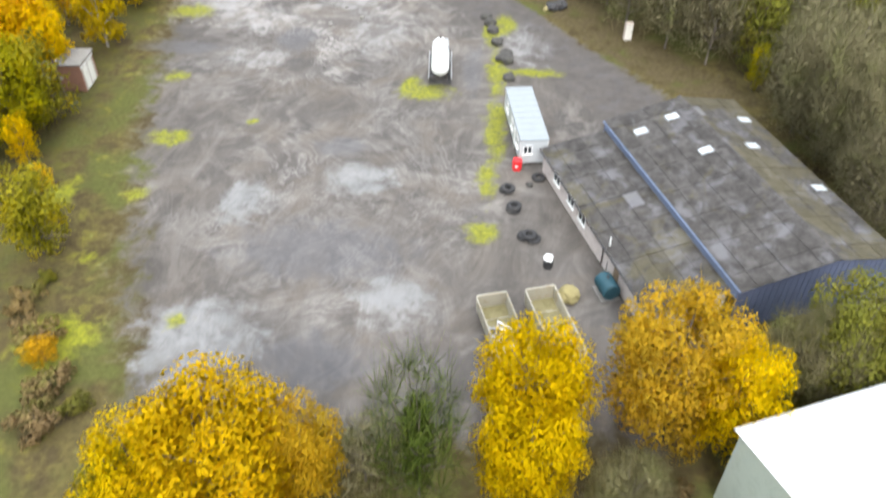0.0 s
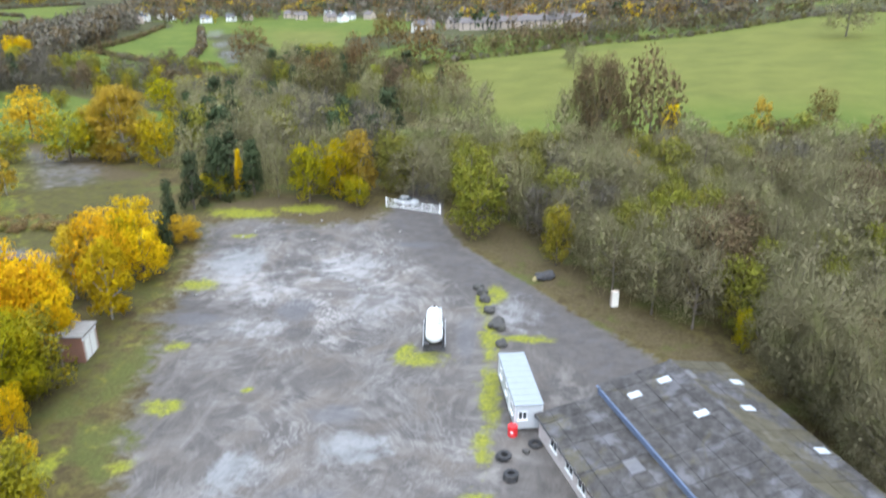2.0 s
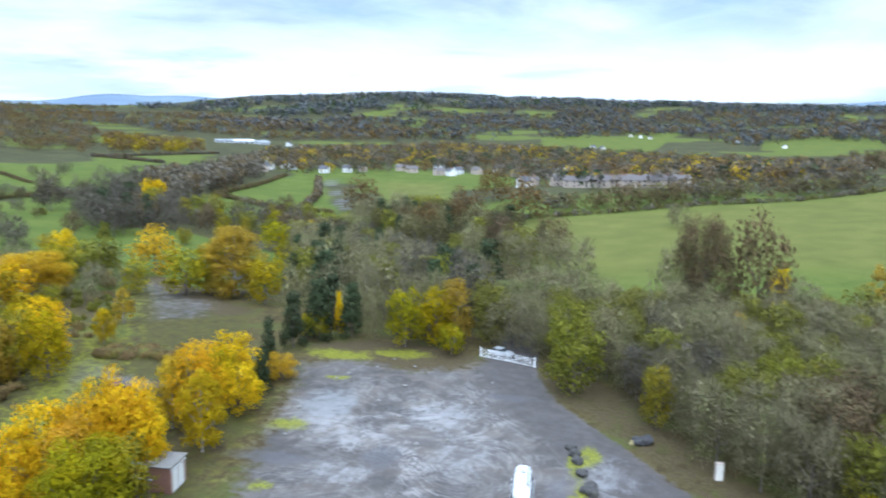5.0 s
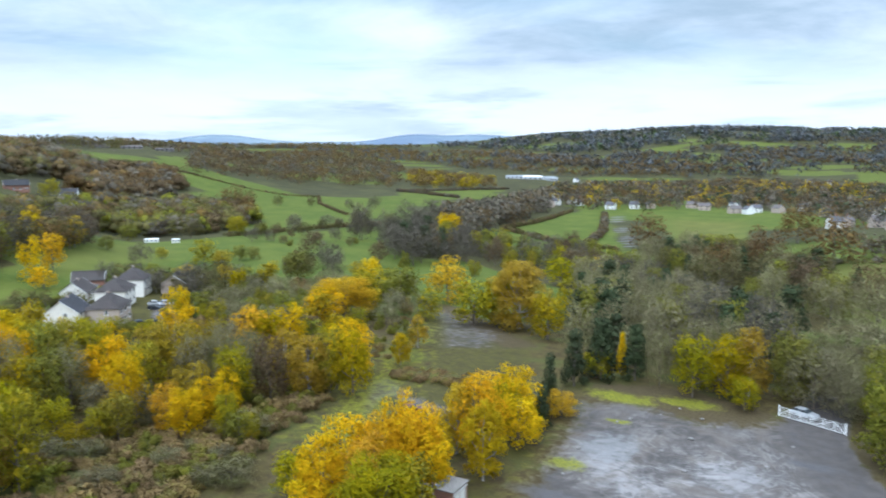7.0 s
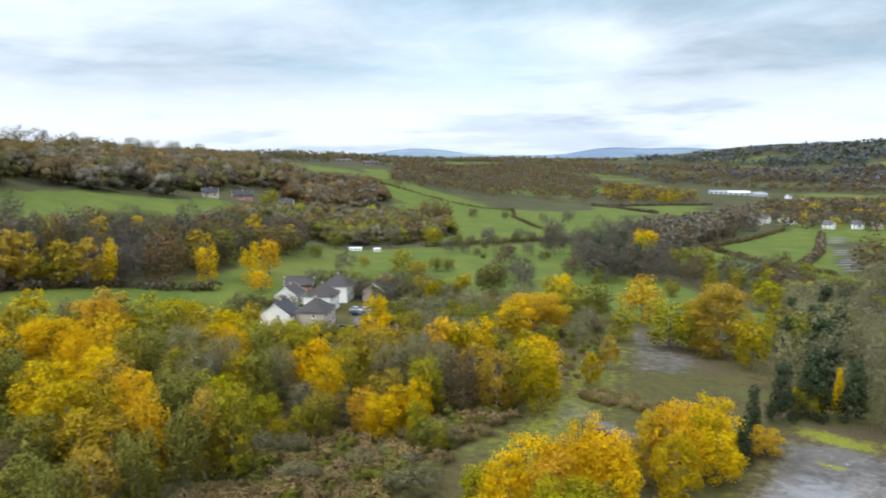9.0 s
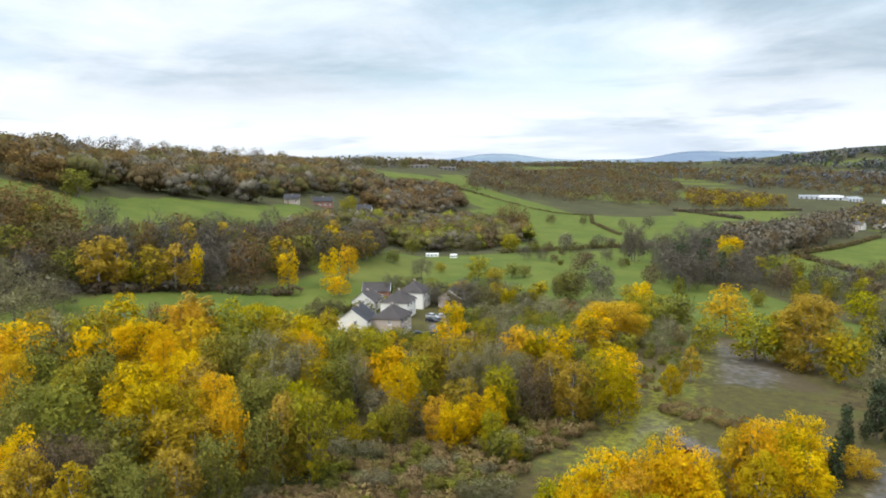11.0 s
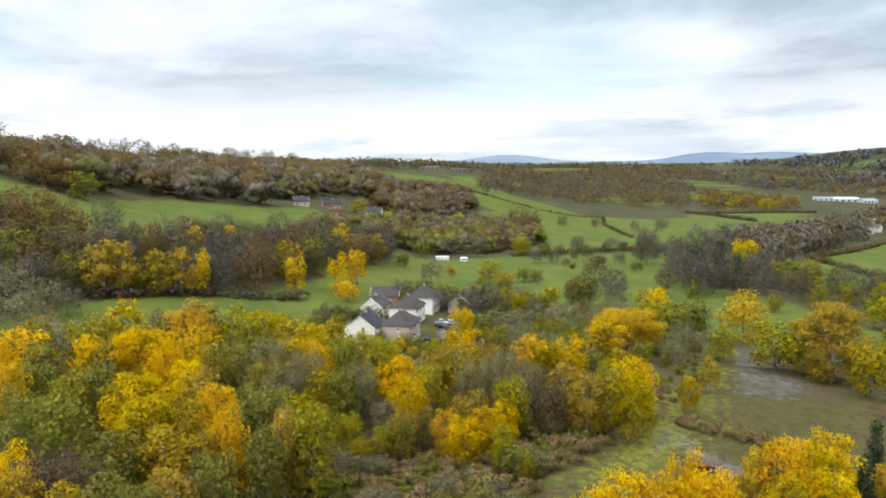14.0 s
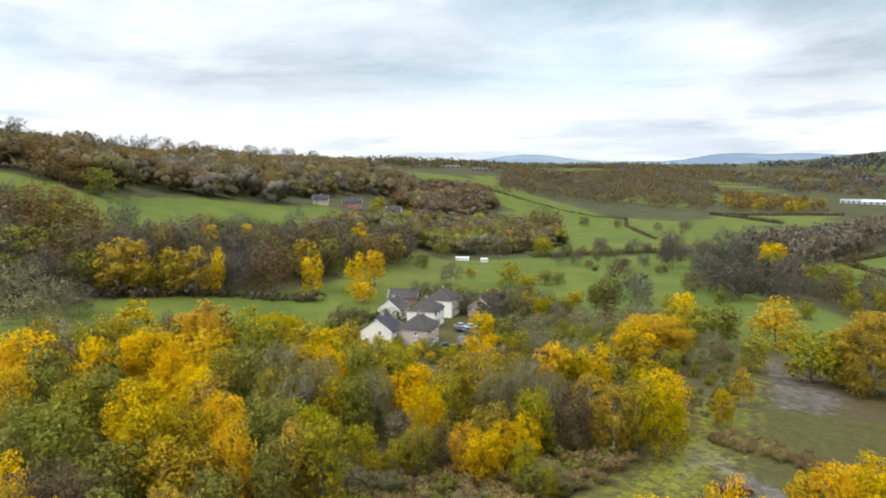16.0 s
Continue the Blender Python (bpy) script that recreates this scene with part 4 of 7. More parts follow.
        (-0.7, 27.5, 8, 8, "g"), (7.6, 34.3, 13, 10.5, "g"), (11.5, 33.7, 10.5, 7, "g"), (15.5, 38.7, 9, 6, "b"), (17.1, 38.1, 10, 6, "b"),
        (18.6, 39.5, 12, 8, "l"), (-22.4, 17.7, 8, 6, "y"), (5.7, 26.5, 6, 6, "b"),
    ],
}
KEY_GROUP = {"wood_a": "trees of the golden wood", "wood_b": "trees of the golden wood", "wood_c": "trees of the golden wood", "wood_e": "trees of the golden wood", "wood_f": "trees of the golden wood", "wood_g": "trees of the golden wood", "hill_trees_west": "hillside trees", "yard_side": "trees beside the yard", "crest_trees": "trees on the hill crest", "clearing_edge": "trees round the clearing", "wood_d": "trees round the clearing", "hut_trees": "trees behind the brick hut", "yard_end": "trees at the end of the yard", "field_oaks": "field trees", "hill_trees": "hillside trees", "valley_trees": "valley trees", "foreground": "trees below the yard"}
WOOD_FLOORS = [
    [(-45, 139), (-31, 130), (-22, 125.5), (-14, 121), (-6, 109), (1, 97), (8, 91.5), (15, 86), (20, 76), (24, 57), (41, 68), (73, 159), (59, 189), (24, 172), (-12, 158), (-27, 163), (-48, 152)],
    [(-77, 136), (-66, 134), (-45, 139), (-60, 191), (-88, 221), (-144, 272), (-170, 266), (-118, 183)],
    [(-260, 267), (-236, 279), (-155, 241), (-170, 306), (-243, 381), (-264, 329), (-310, 343), (-366, 380)],
    [(-241, -36), (-236, -17), (-252, 2), (-254, 44), (-274, 79), (-307, 120), (-338, 140), (-358, 142), (-328, 94), (-299, 24), (-300, 9), (-310, -5), (-325, -49)],
    [(-394, 12), (-430, 53), (-479, 108), (-553, 158), (-689, 273), (-796, 342), (-869, 301), (-862, 219), (-658, 67), (-530, 6), (-438, -32), (-398, -29), (-380, -6)],
    [(-548, 217), (-650, 308), (-575, 320), (-488, 325), (-421, 280), (-395, 213), (-371, 154)],
    [(-179, 316), (-201, 457), (-138, 367), (-60, 272), (-47, 222), (-74, 220), (-115, 235), (-142, 243)],
    [(-183, -31), (-197, -13), (-201, 3), (-200, 34), (-175, 56), (-153, 66), (-154, 85), (-146, 92), (-132, 115), (-118, 102), (-121, 92), (-122, 76), (-115, 66), (-125, 44), (-111, 33), (-101, 24), (-96, 9), (-100, -5), (-100, -15)]]


def axis_marks(lo, hi, step, grow_lo, grow_hi, end):
    mid = list(np.arange(lo, hi + step / 2, step))
    out, s, v = [], step, hi
    while v < end:
        s *= grow_hi
        v += s
        out.append(min(v, end))
    left, s, v = [], step, lo
    while v > -end:
        s *= grow_lo
        v -= s
        left.append(max(v, -end))
    return np.array(left[::-1] + mid + out)


xs = axis_marks(-128.0, 44.0, 1.0, 1.045, 1.06, 4850.0)
ys = axis_marks(-4.0, 172.0, 1.0, 1.2, 1.045, 4850.0)
gx, gy = np.meshgrid(xs, ys)
px, py = gx.ravel(), gy.ravel()
site = np.minimum(inside(px, py, YARD, 5.5), inside(px, py, [(-200, -100), (-200, 200), (-40, 140), (-33, 126), (-29, 115), (-20, 108), (-9, 97), (-3, 91), (7, 82), (14, 74), (40, 60), (40, -100)], 1.2))
lumps = np.array([noise.noise((a * 0.13, b * 0.13, 0.0)) for a, b in zip(px, py)]) if len(px) < 400000 else 0 * px
gz = land(px, py) + np.where(np.hypot(px, py) < 700, 0.22 * lumps * (1 - site) * np.clip(np.hypot(px, py) / 60, 0, 1), 0)
gz += 1.3 * np.clip(blob(px, py, -97, 105, 9.5, 2.3, 22), 0, 0.7)
w, h = len(xs), len(ys)
idx = np.arange(w * h).reshape(h, w)
quads = np.stack([idx[:-1, :-1], idx[:-1, 1:], idx[1:, 1:], idx[1:, :-1]], -1).reshape(-1, 4)
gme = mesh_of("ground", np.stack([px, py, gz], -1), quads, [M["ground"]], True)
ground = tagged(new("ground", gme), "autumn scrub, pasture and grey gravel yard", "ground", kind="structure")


def cover(name, values):
    a = gme.attributes.new(name, "FLOAT", "POINT")
    a.data.foreach_set("value", np.asarray(values, np.float32))


grassy = np.zeros(px.shape)
for k, outline in FIELDS.items():
    grassy = np.maximum(grassy, inside(px, py, outline, 3.0 if max(abs(outline[0][0]), outline[0][1]) < 500 else 14.0))
far_r = np.hypot(px, py)
for turn, r, rx, ry, tilt in FAR_PATCHES:
    grassy = np.maximum(grassy, blob(px, py, -r * math.sin(radians(turn)), r * math.cos(radians(turn)), rx, ry, tilt))
patches = np.array([noise.noise((a * 0.0042, c * 0.0042, 3.0)) + 0.4 * noise.noise((a * 0.011, c * 0.011, 7.0)) for a, c in zip(px, py)])
grassy = np.maximum(grassy, np.clip((far_r - 520) / 200, 0, 1) * np.clip(0.5 + (patches - np.where(far_r > 900, 0.20, -0.06)) * 6, 0, 1) * np.clip((4200 - far_r) / 800, 0, 1))
shaded = np.zeros(px.shape)
for outline in WOOD_FLOORS:
    shaded = np.maximum(shaded, inside(px, py, outline, 4.0))
near_field = np.clip((far_r - 185) / 30, 0, 1) * np.clip((640 - far_r) / 200, 0, 1) * (1 - shaded)
cover("grass", np.maximum(grassy, 0.60 * near_field))
cover("dry", np.maximum.reduce([inside(px, py, FIELDS["great_field"], 20.0), inside(px, py, FIELDS["stubble"], 12.0), 0.6 * inside(px, py, FIELDS["house_field"], 12.0), 0.3 * np.clip((far_r - 900) / 300, 0, 1)]))
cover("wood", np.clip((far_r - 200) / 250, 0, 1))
drive = along(px, py, [(-37, 134), (-34, 121), (-27, 109), (-17, 99), (-7, 88), (2, 79), (6, 72)], 4.6, 1.0)
cover("gravel", np.maximum.reduce([site, 0.62 * inside(px, py, TRACK, 2.2), inside(px, py, PAD, 5.0) * 0.58, drive,
                                   along(px, py, ROAD_FAR, 3.2, 1.5), along(px, py, ROAD_NEAR, 4.0, 2.5),
                                   along(px, py, [(-176, 92), (-190, 96), (-205, 104)], 3.0, 1.0)]))
cover("earth", np.maximum.reduce([inside(px, py, [(-157, 170), (-150, 172), (-98, 140), (-104, 132), (-150, 160)], 3.0) * 0.8,
                                  inside(px, py, NORTH_VERGE, 3.0) * 0.75, inside(px, py, EAST_VERGE, 2.5) * 0.55,
                                  inside(px, py, BRAMBLE, 3.0) * 0.6]))
cover("rough", np.maximum.reduce([inside(px, py, CLEARING, 5.0) * 0.72, inside(px, py, NORTH_VERGE, 4.0) * 0.4, inside(px, py, EAST_VERGE, 3.0) * 0.5,
                                  inside(px, py, WEST_SCRUB, 6.0) * 0.45, inside(px, py, [(-184, 66), (-178, 90), (-205, 118), (-236, 122), (-242, 96), (-222, 78)], 5.0) * 0.75, along(px, py, [(-46, 28), (-54, 55), (-66, 88)], 6.0, 4.0) * 0.5]))
moss = np.zeros(px.shape)
for x, y, rx, ry in MOSS:
    moss = np.maximum(moss, blob(px, py, x, y, rx, ry, 10))
moss = np.maximum.reduce([moss, 0.62 * along(px, py, [(-118, 114), (-106, 100), (-97, 86), (-90, 72)], 8.0, 6.0), 0.5 * along(px, py, [(-120, 124), (-135, 142), (-152, 160)], 5.0, 5.0), 0.3 * along(px, py, [(-34, 20), (-43, 42), (-53, 64), (-62, 88), (-69, 108), (-64, 119)], 4.0, 4.0)])
cover("moss", moss)
cover("drive", np.maximum(drive, along(px, py, [(-70, 74), (-57, 78), (-48, 82), (-40, 83)], 2.6, 2.0) * 0.85))
cover("worn", np.clip(np.maximum.reduce([blob(px, py, -48, 62, 13, 13), blob(px, py, -38, 42, 13, 12), blob(px, py, -4, 84, 7, 10, -40), blob(px, py, -3, 52, 6, 14, -25), 0.5 * site]), 0, 1) * (1 - 0.8 * blob(px, py, -40, 92, 14, 14)))
cover("turning", np.maximum(blob(px, py, -40, 91, 17, 19), 0.5 * blob(px, py, -24, 52, 16, 18)))
pale = np.zeros(px.shape)
for x, y, rx, ry in PALE:
    pale = np.maximum(pale, blob(px, py, x, y, rx, ry, 10))
cover("pale", pale)
bare = np.zeros(px.shape)
for x, y, rx, ry in SLABS:
    bare = np.maximum(bare, blob(px, py, x, y, rx, ry, 10))
# roads share the pale cover: pale surface plus wet shine put into colour
cover("slab", np.maximum.reduce([bare, along(px, py, ROAD_FAR, 3.2, 1.5), along(px, py, ROAD_NEAR, 3.6, 1.5) * (py > 200)]))
damp = np.zeros(px.shape)
for x, y, rx, ry in DAMP:
    damp = np.maximum(damp, blob(px, py, x, y, rx, ry, 10))
cover("damp", np.maximum(damp, drive * 0.45))

# ---- trees ----


def rand_dirs(rng, n, lift=0.0):
    d = rng.normal(size=(n, 3))
    d /= np.linalg.norm(d, axis=1)[:, None]
    d[:, 2] += lift
    return d / np.linalg.norm(d, axis=1)[:, None]


def leaf_cards(rng, lobes, n, size, flat=0.85, lift=0.18, deep=0.35, stray=0.30):
    """Leaf clumps set thickly over the outside of the boughs: corners and their normals."""
    lobes = np.asarray(lobes)
    pick = rng.choice(len(lobes), n, p=lobes[:, 3] ** 2 / (lobes[:, 3] ** 2).sum())
    d = rand_dirs(rng, n, lift)
    rad = lobes[pick, 3] * (deep + (1.12 - deep) * rng.random(n) ** 0.5)
    pos = lobes[pick, :3] + d * rad[:, None] * np.array([1, 1, flat])
    nor = d + 0.8 * rng.normal(size=(n, 3))
    nor /= np.linalg.norm(nor, axis=1)[:, None]
    side = np.cross(nor, rng.normal(size=(n, 3)))
    side /= np.linalg.norm(side, axis=1)[:, None] + 1e-9
    top = np.cross(nor, side)
    s = (size * (0.55 + 0.9 * rng.random(n)))[:, None]
    a, b = side * s * 0.62, top * s * (0.6 + 0.4 * rng.random((n, 1)))
    v = np.stack([pos - a - b * 0.45, pos + a - b * 0.4, pos + b * 0.75], 1).reshape(-1, 3)
    whole = pos - lobes[:, :3].mean(0)
    whole /= np.linalg.norm(whole, axis=1)[:, None] + 1e-6
    soft = 0.55 * d + 0.7 * whole + stray * rng.normal(size=(n, 3)) + np.array([0, 0, 0.2])
    soft /= np.linalg.norm(soft, axis=1)[:, None]
    return v, np.repeat(soft, 3, 0)


def twig_cards(rng, lobes, n, width, length):
    """Thin bare twigs that fan out from the boughs."""
    lobes = np.asarray(lobes)
    pick = rng.choice(len(lobes), n, p=lobes[:, 3] ** 2 / (lobes[:, 3] ** 2).sum())
    d = rand_dirs(rng, n, 0.35)
    a = lobes[pick, :3] + d * (lobes[pick, 3] * (0.1 + 0.6 * rng.random(n)))[:, None]
    way = d + 0.45 * rng.normal(size=(n, 3)) + np.array([0, 0, 0.35])
    way /= np.linalg.norm(way, axis=1)[:, None]
    b = a + way * (length * (0.5 + 0.8 * rng.random(n)))[:, None]
    side = np.cross(way, rng.normal(size=(n, 3)))
    side *= (width / 2) / (np.linalg.norm(side, axis=1)[:, None] + 1e-9)
    v = np.stack([a - side, a + side, b], 1).reshape(-1, 3)
    whole = a - lobes[:, :3].mean(0)
    whole /= np.linalg.norm(whole, axis=1)[:, None] + 1e-6
    soft = 0.5 * d + 0.7 * whole + 0.15 * rng.normal(size=(n, 3)) + np.array([0, 0, 0.2])
    soft /= np.linalg.norm(soft, axis=1)[:, None]
    return v, np.repeat(soft, 3, 0)


def ball():
    """Directions and faces of a round lump."""
    bm = bmesh.new()
    bmesh.ops.create_icosphere(bm, subdivisions=1, radius=1)
    bm.verts.index_update()
    out = np.array([v.co[:] for v in bm.verts]), np.array([[v.index for v in f.verts] for f in bm.faces])
    bm.free()
    return out


BALL = ball()


def clumps(rng, lobes, shrink, flat=0.9, rough=0.16):
    """The dense inside of each bough: uneven lumps that the leaves stand on."""
    dirs, faces = BALL
    lobes = np.asarray(lobes)
    k = len(dirs)
    d = np.tile(dirs, (len(lobes), 1)) + 0.10 * rng.normal(size=(len(lobes) * k, 3))
    r = np.repeat(lobes[:, 3] * shrink, k) * (1 + rough * rng.normal(size=len(d)))
    v = np.repeat(lobes[:, :3], k, 0) + d * r[:, None] * np.array([1, 1, flat])
    whole = v - lobes[:, :3].mean(0)
    whole /= np.linalg.norm(whole, axis=1)[:, None] + 1e-6
    soft = 0.75 * d + 0.5 * whole + np.array([0, 0, 0.15])
    soft /= np.linalg.norm(soft, axis=1)[:, None]
    f = (faces[None] + (np.arange(len(lobes)) * k)[:, None, None]).reshape(-1, 3)
    return v, soft, f


def card_mesh(name, groups, mats, index=None, tones=None):
    """One mesh of leaf and twig cards, and lumps, with soft normals."""
    faces, at = [], 0
    for g in groups:
        faces.append((g[2] if len(g) > 2 else np.arange(len(g[0])).reshape(-1, 3)) + at)
        at += len(g[0])
    v, n = np.concatenate([g[0] for g in groups]), np.concatenate([g[1] for g in groups])
    me = mesh_of(name, v, np.concatenate(faces), mats, True)
    if index is not None:
        me.polygons.foreach_set("material_index", np.asarray(index, np.int32))
    if tones is not None:
        me.attributes.new("tone", "FLOAT", "POINT").data.foreach_set("value", np.asarray(tones, np.float32))
    me.normals_split_custom_set_from_vertices(n.astype(np.float32))
    return me


def tube(points, radii, seg=5):
    pts = np.asarray(points, float)
    v, f = [], []
    for k, (p, r) in enumerate(zip(pts, radii)):
        way = Vector(pts[min(k + 1, len(pts) - 1)] - pts[max(k - 1, 0)])
        q = way.to_track_quat("Z", "Y")
        for s in range(seg):
            t = 2 * math.pi * s / seg
            v.append(Vector(p) + q @ Vector((math.cos(t) * r, math.sin(t) * r, 0)))
        if k:
            o = (k - 1) * seg
            f += [(o + s, o + (s + 1) % seg, o + seg + (s + 1) % seg, o + seg + s) for s in range(seg)]
    return np.array([tuple(p) for p in v]), np.array(f)


def join(pieces):
    v, f, o = [], [], 0
    for a, b in pieces:
        v.append(a)
        f.append(b + o)
        o += len(a)
    return np.concatenate(v), np.concatenate(f)


# natural height and width of each form
FORM = {"round": (12.0, 9.0), "drop": (12.0, 8.0), "cone": (12.0, 7.0), "spread": (12.0, 12.0), "bush": (4.0, 6.0)}


def boughs(rng, form, fewer=1.0):
    """Lobes of a crown: x, y, z, radius."""
    out = []

    def put(count, z0, z1, reach, r0, r1):
        turn, count, grow = rng.uniform(0, 6.283), int(count * fewer), fewer ** -0.3
        for k in range(count):
            z = z0 + (z1 - z0) * (k + rng.random()) / count
            t, r = turn + k * 2.4 + rng.normal() * 0.35, reach(z) * math.sqrt(rng.uniform(0.45, 1))
            out.append((r * math.cos(t), r * math.sin(t), z, rng.uniform(r0, r1) * grow))
    if form == "round":
        out.append((0, 0, 6.0, 2.9))
        put(34, 1.6, 10.9, lambda z: 3.35 * math.sqrt(max(0.05, 1 - (abs(z - 5.6) / 6.2) ** 2.2)), 0.95, 1.65)
    elif form == "drop":
        out.append((0, 0, 5.5, 2.0))
        put(36, 1.4, 11.2, lambda z: 3.1 * max(0.10, 1 - (max(0, z - 4.4) / 7.8) ** 2.2) * (0.75 + 0.25 * min(1, z / 4.0)), 0.75, 1.35)
    elif form == "cone":
        out.append((0, 0, 4.5, 1.3))
        put(40, 0.7, 11.3, lambda z: 2.9 * (1 - z / 12.2) + 0.1, 0.65, 1.25)
    elif form == "spread":
        out.append((0, 0, 6.4, 3.4))
        put(40, 2.2, 10.8, lambda z: 4.6 * math.sqrt(max(0.06, 1 - (abs(z - 5.8) / 5.6) ** 2.2)), 1.05, 1.95)
    elif form == "bush":
        out.append((0, 0, 1.2, 1.5))
        for _ in range(int(22 * fewer)):
            t, r = rng.uniform(0, 6.283), 2.5 * math.sqrt(rng.random())
            out.append((r * math.cos(t), r * math.sin(t), rng.uniform(0.4, 3.3) * (1 - 0.2 * r), rng.uniform(0.45, 0.85)))
    return out


def tree_meshes(kind, form, leafy, detail, seed):
    """Trunk with limbs, and crown; detail 0 far, 1 near, 2 close by."""
    rng = np.random.default_rng(seed)
    lobes = boughs(rng, form, (0.45, 0.8, 1.3)[detail])
    n, size = ((1000, 0.42), (2600, 0.28), (12500, 0.16))[detail]
    tall = FORM[form][0] / 12.0
    if form == "bush":
        n, size = n // 2, size * 0.75
    seg = (3, 5, 6)[detail]
    bare = leafy in ("twig", "ivy", "ash")
    pieces = [tube([(0, 0, -0.4), (0.05, 0, 2.0 * tall), (-0.06, 0.05, 5.0 * tall), (0.05, 0.02, 8.0 * tall), (0, 0, 10.6 * tall)],
                   [0.26, 0.19, 0.14, 0.08, 0.02] if form != "bush" else [0.08, 0.06, 0.05, 0.03, 0.01], seg)]
    for x, y, z, r in lobes[:: (4, 4, 2)[detail]]:
        root = max(0.3, z * 0.55)
        mid = (x * 0.45 + rng.normal() * 0.15, y * 0.45 + rng.normal() * 0.15, root + (z - root) * 0.4)
        pieces.append(tube([(0, 0, root), mid, (x, y, z)], [0.11 * tall, 0.075 * tall, 0.025], max(3, seg - 1)))
    trunk = mesh_of("trunk", *join(pieces), [M["white_bark" if form == "drop" and not bare else "bark"]], True)
    inner = [(x * 0.94, y * 0.94, z * 0.97, r * 0.82) for x, y, z, r in lobes]
    if leafy in ("twig", "ash"):
        groups = [twig_cards(rng, lobes, (520, 1700, 6000)[detail], (0.13, 0.07, 0.04)[detail], 2.2),
                  leaf_cards(rng, lobes, (480, 1200, 4600)[detail], (0.36, 0.22, 0.13)[detail], deep=0.5, stray=0.14),
                  leaf_cards(rng, inner, (160, 320, 1000)[detail], (0.5, 0.36, 0.26)[detail], deep=0.2, stray=0.14)]
    elif leafy == "ivy":
        groups = [leaf_cards(rng, [(p[0] * 0.3, p[1] * 0.3, p[2] * 0.85, p[3] * 0.5) for p in lobes], n // 2, size), twig_cards(rng, lobes, 2400, 0.05, 2.6)]
    else:
        groups = [leaf_cards(rng, inner, n // 4, size * 1.4, deep=0.25, stray=0.2),
                  leaf_cards(rng, lobes, n, size, lift=0.2, deep=0.5, stray=0.22),
                  twig_cards(rng, lobes, n // 14, 0.06, 1.2)]
    return trunk, card_mesh("crown", groups, [M[leafy]])


# letter: object name, form, foliage, label
KINDS = {
    "g": ("birch_tree", "round", "gold", "broad tree in full golden-yellow autumn leaf"),
    "o": ("aspen_tree", "round", "orange", "full tree with glowing orange-gold autumn leaves"),
    "y": ("willow_tree", "round", "lime", "bushy tree with yellow-green turning leaves"),
    "m": ("maple_tree", "round", "mustard", "dense tree in dull mustard-yellow leaf"),
    "L": ("field_tree", "spread", "moss_oak", "spreading tree in dark olive-brown leaf"),
    "B": ("ash_tree", "spread", "ash", "bare grey-brown tree with fine twigs"),
    "R": ("beech_tree", "spread", "rust", "broad beech in rust-brown autumn leaf"),
    "U": ("turkey_oak", "spread", "umber", "dense oak in dark umber-brown leaf"),
    "l": ("sallow_tree", "round", "olive", "leafy tree still in dull olive green"),
    "b": ("bare_tree", "spread", "twig", "almost bare tree of grey-brown twigs"),
    "r": ("oak_tree", "spread", "russet", "spreading oak in dull russet-brown leaf"),
    "e": ("pine_tree", "cone", "pine", "dark evergreen conifer with dense needles"),
    "p": ("poplar_tree", "drop", "fawn", "tall tree with thinning fawn and gold leaves"),
    "c": ("columnar_tree", "cone", "gold", "slim upright tree in bright yellow leaf"),
    "i": ("ivy_clad_tree", "spread", "ivy", "bare tree with stems clad in green ivy"),
    "s": ("shrub", "bush", "bramble", "low tangle of brown bramble and bare shrub"),
    "v": ("sallow_bush", "bush", "olive", "low olive-green bush with thin leaves"),
}
MADE = {}
SETS = 3


def plant(x, y, h, w, k, n, detail, group="", z=None):
    """A tree of kind k, h metres high and w wide."""
    name, form, leafy, label = KINDS[k]
    key = (k, n % SETS, detail)
    z = z_at(x, y) if z is None else z
    m = Matrix.Translation((x, y, z)) @ Matrix.Rotation((n * 2.399) % 6.283, 4, "Z") @ Matrix.Diagonal((w / FORM[form][1], w / FORM[form][1], h / FORM[form][0], 1))
    if key not in MADE:
        ob = thing(name, m, label, "bush" if form == "bush" else "tree", group)
        tm, cm = tree_meshes(k, form, leafy, detail, 1000 * (ord(k) % 32) + 10 * (n % SETS) + detail)
        part("trunk", tm, None, ob)
        part("crown", cm, None, ob)
        MADE[key] = ob
        return ob
    k0 = MADE[key].scale
    ob = copy_thing(MADE[key], m @ Matrix.Diagonal((1 / k0.x, 1 / k0.y, 1 / k0.z, 1)))
    if group:
        ob["group"] = group
    return ob


STANDS = []
for line in (ROAD_NEAR, ROAD_FAR):
    for (x0, y0), (x1, y1) in zip(line, line[1:]):
        STANDS += [(x0 + (x1 - x0) * k / 12, y0 + (y1 - y0) * k / 12, 18.0) for k in range(12) if y0 > 190]


def detail_for(x, y, size=10.0):
    r = math.hypot(x, y)
    return 2 if size / r > 0.125 or (size > 15 and r < 215) else 1 if r < 155 or size / r > 0.09 else 0


for group, rows in TREES.items():
    for n, (x, y, h, w, k) in enumerate(rows):
        plant(x, y, h, w, k, n, 2 if group == "foreground" else detail_for(x, y, w), KEY_GROUP[group])
        STANDS.append((x, y, w))


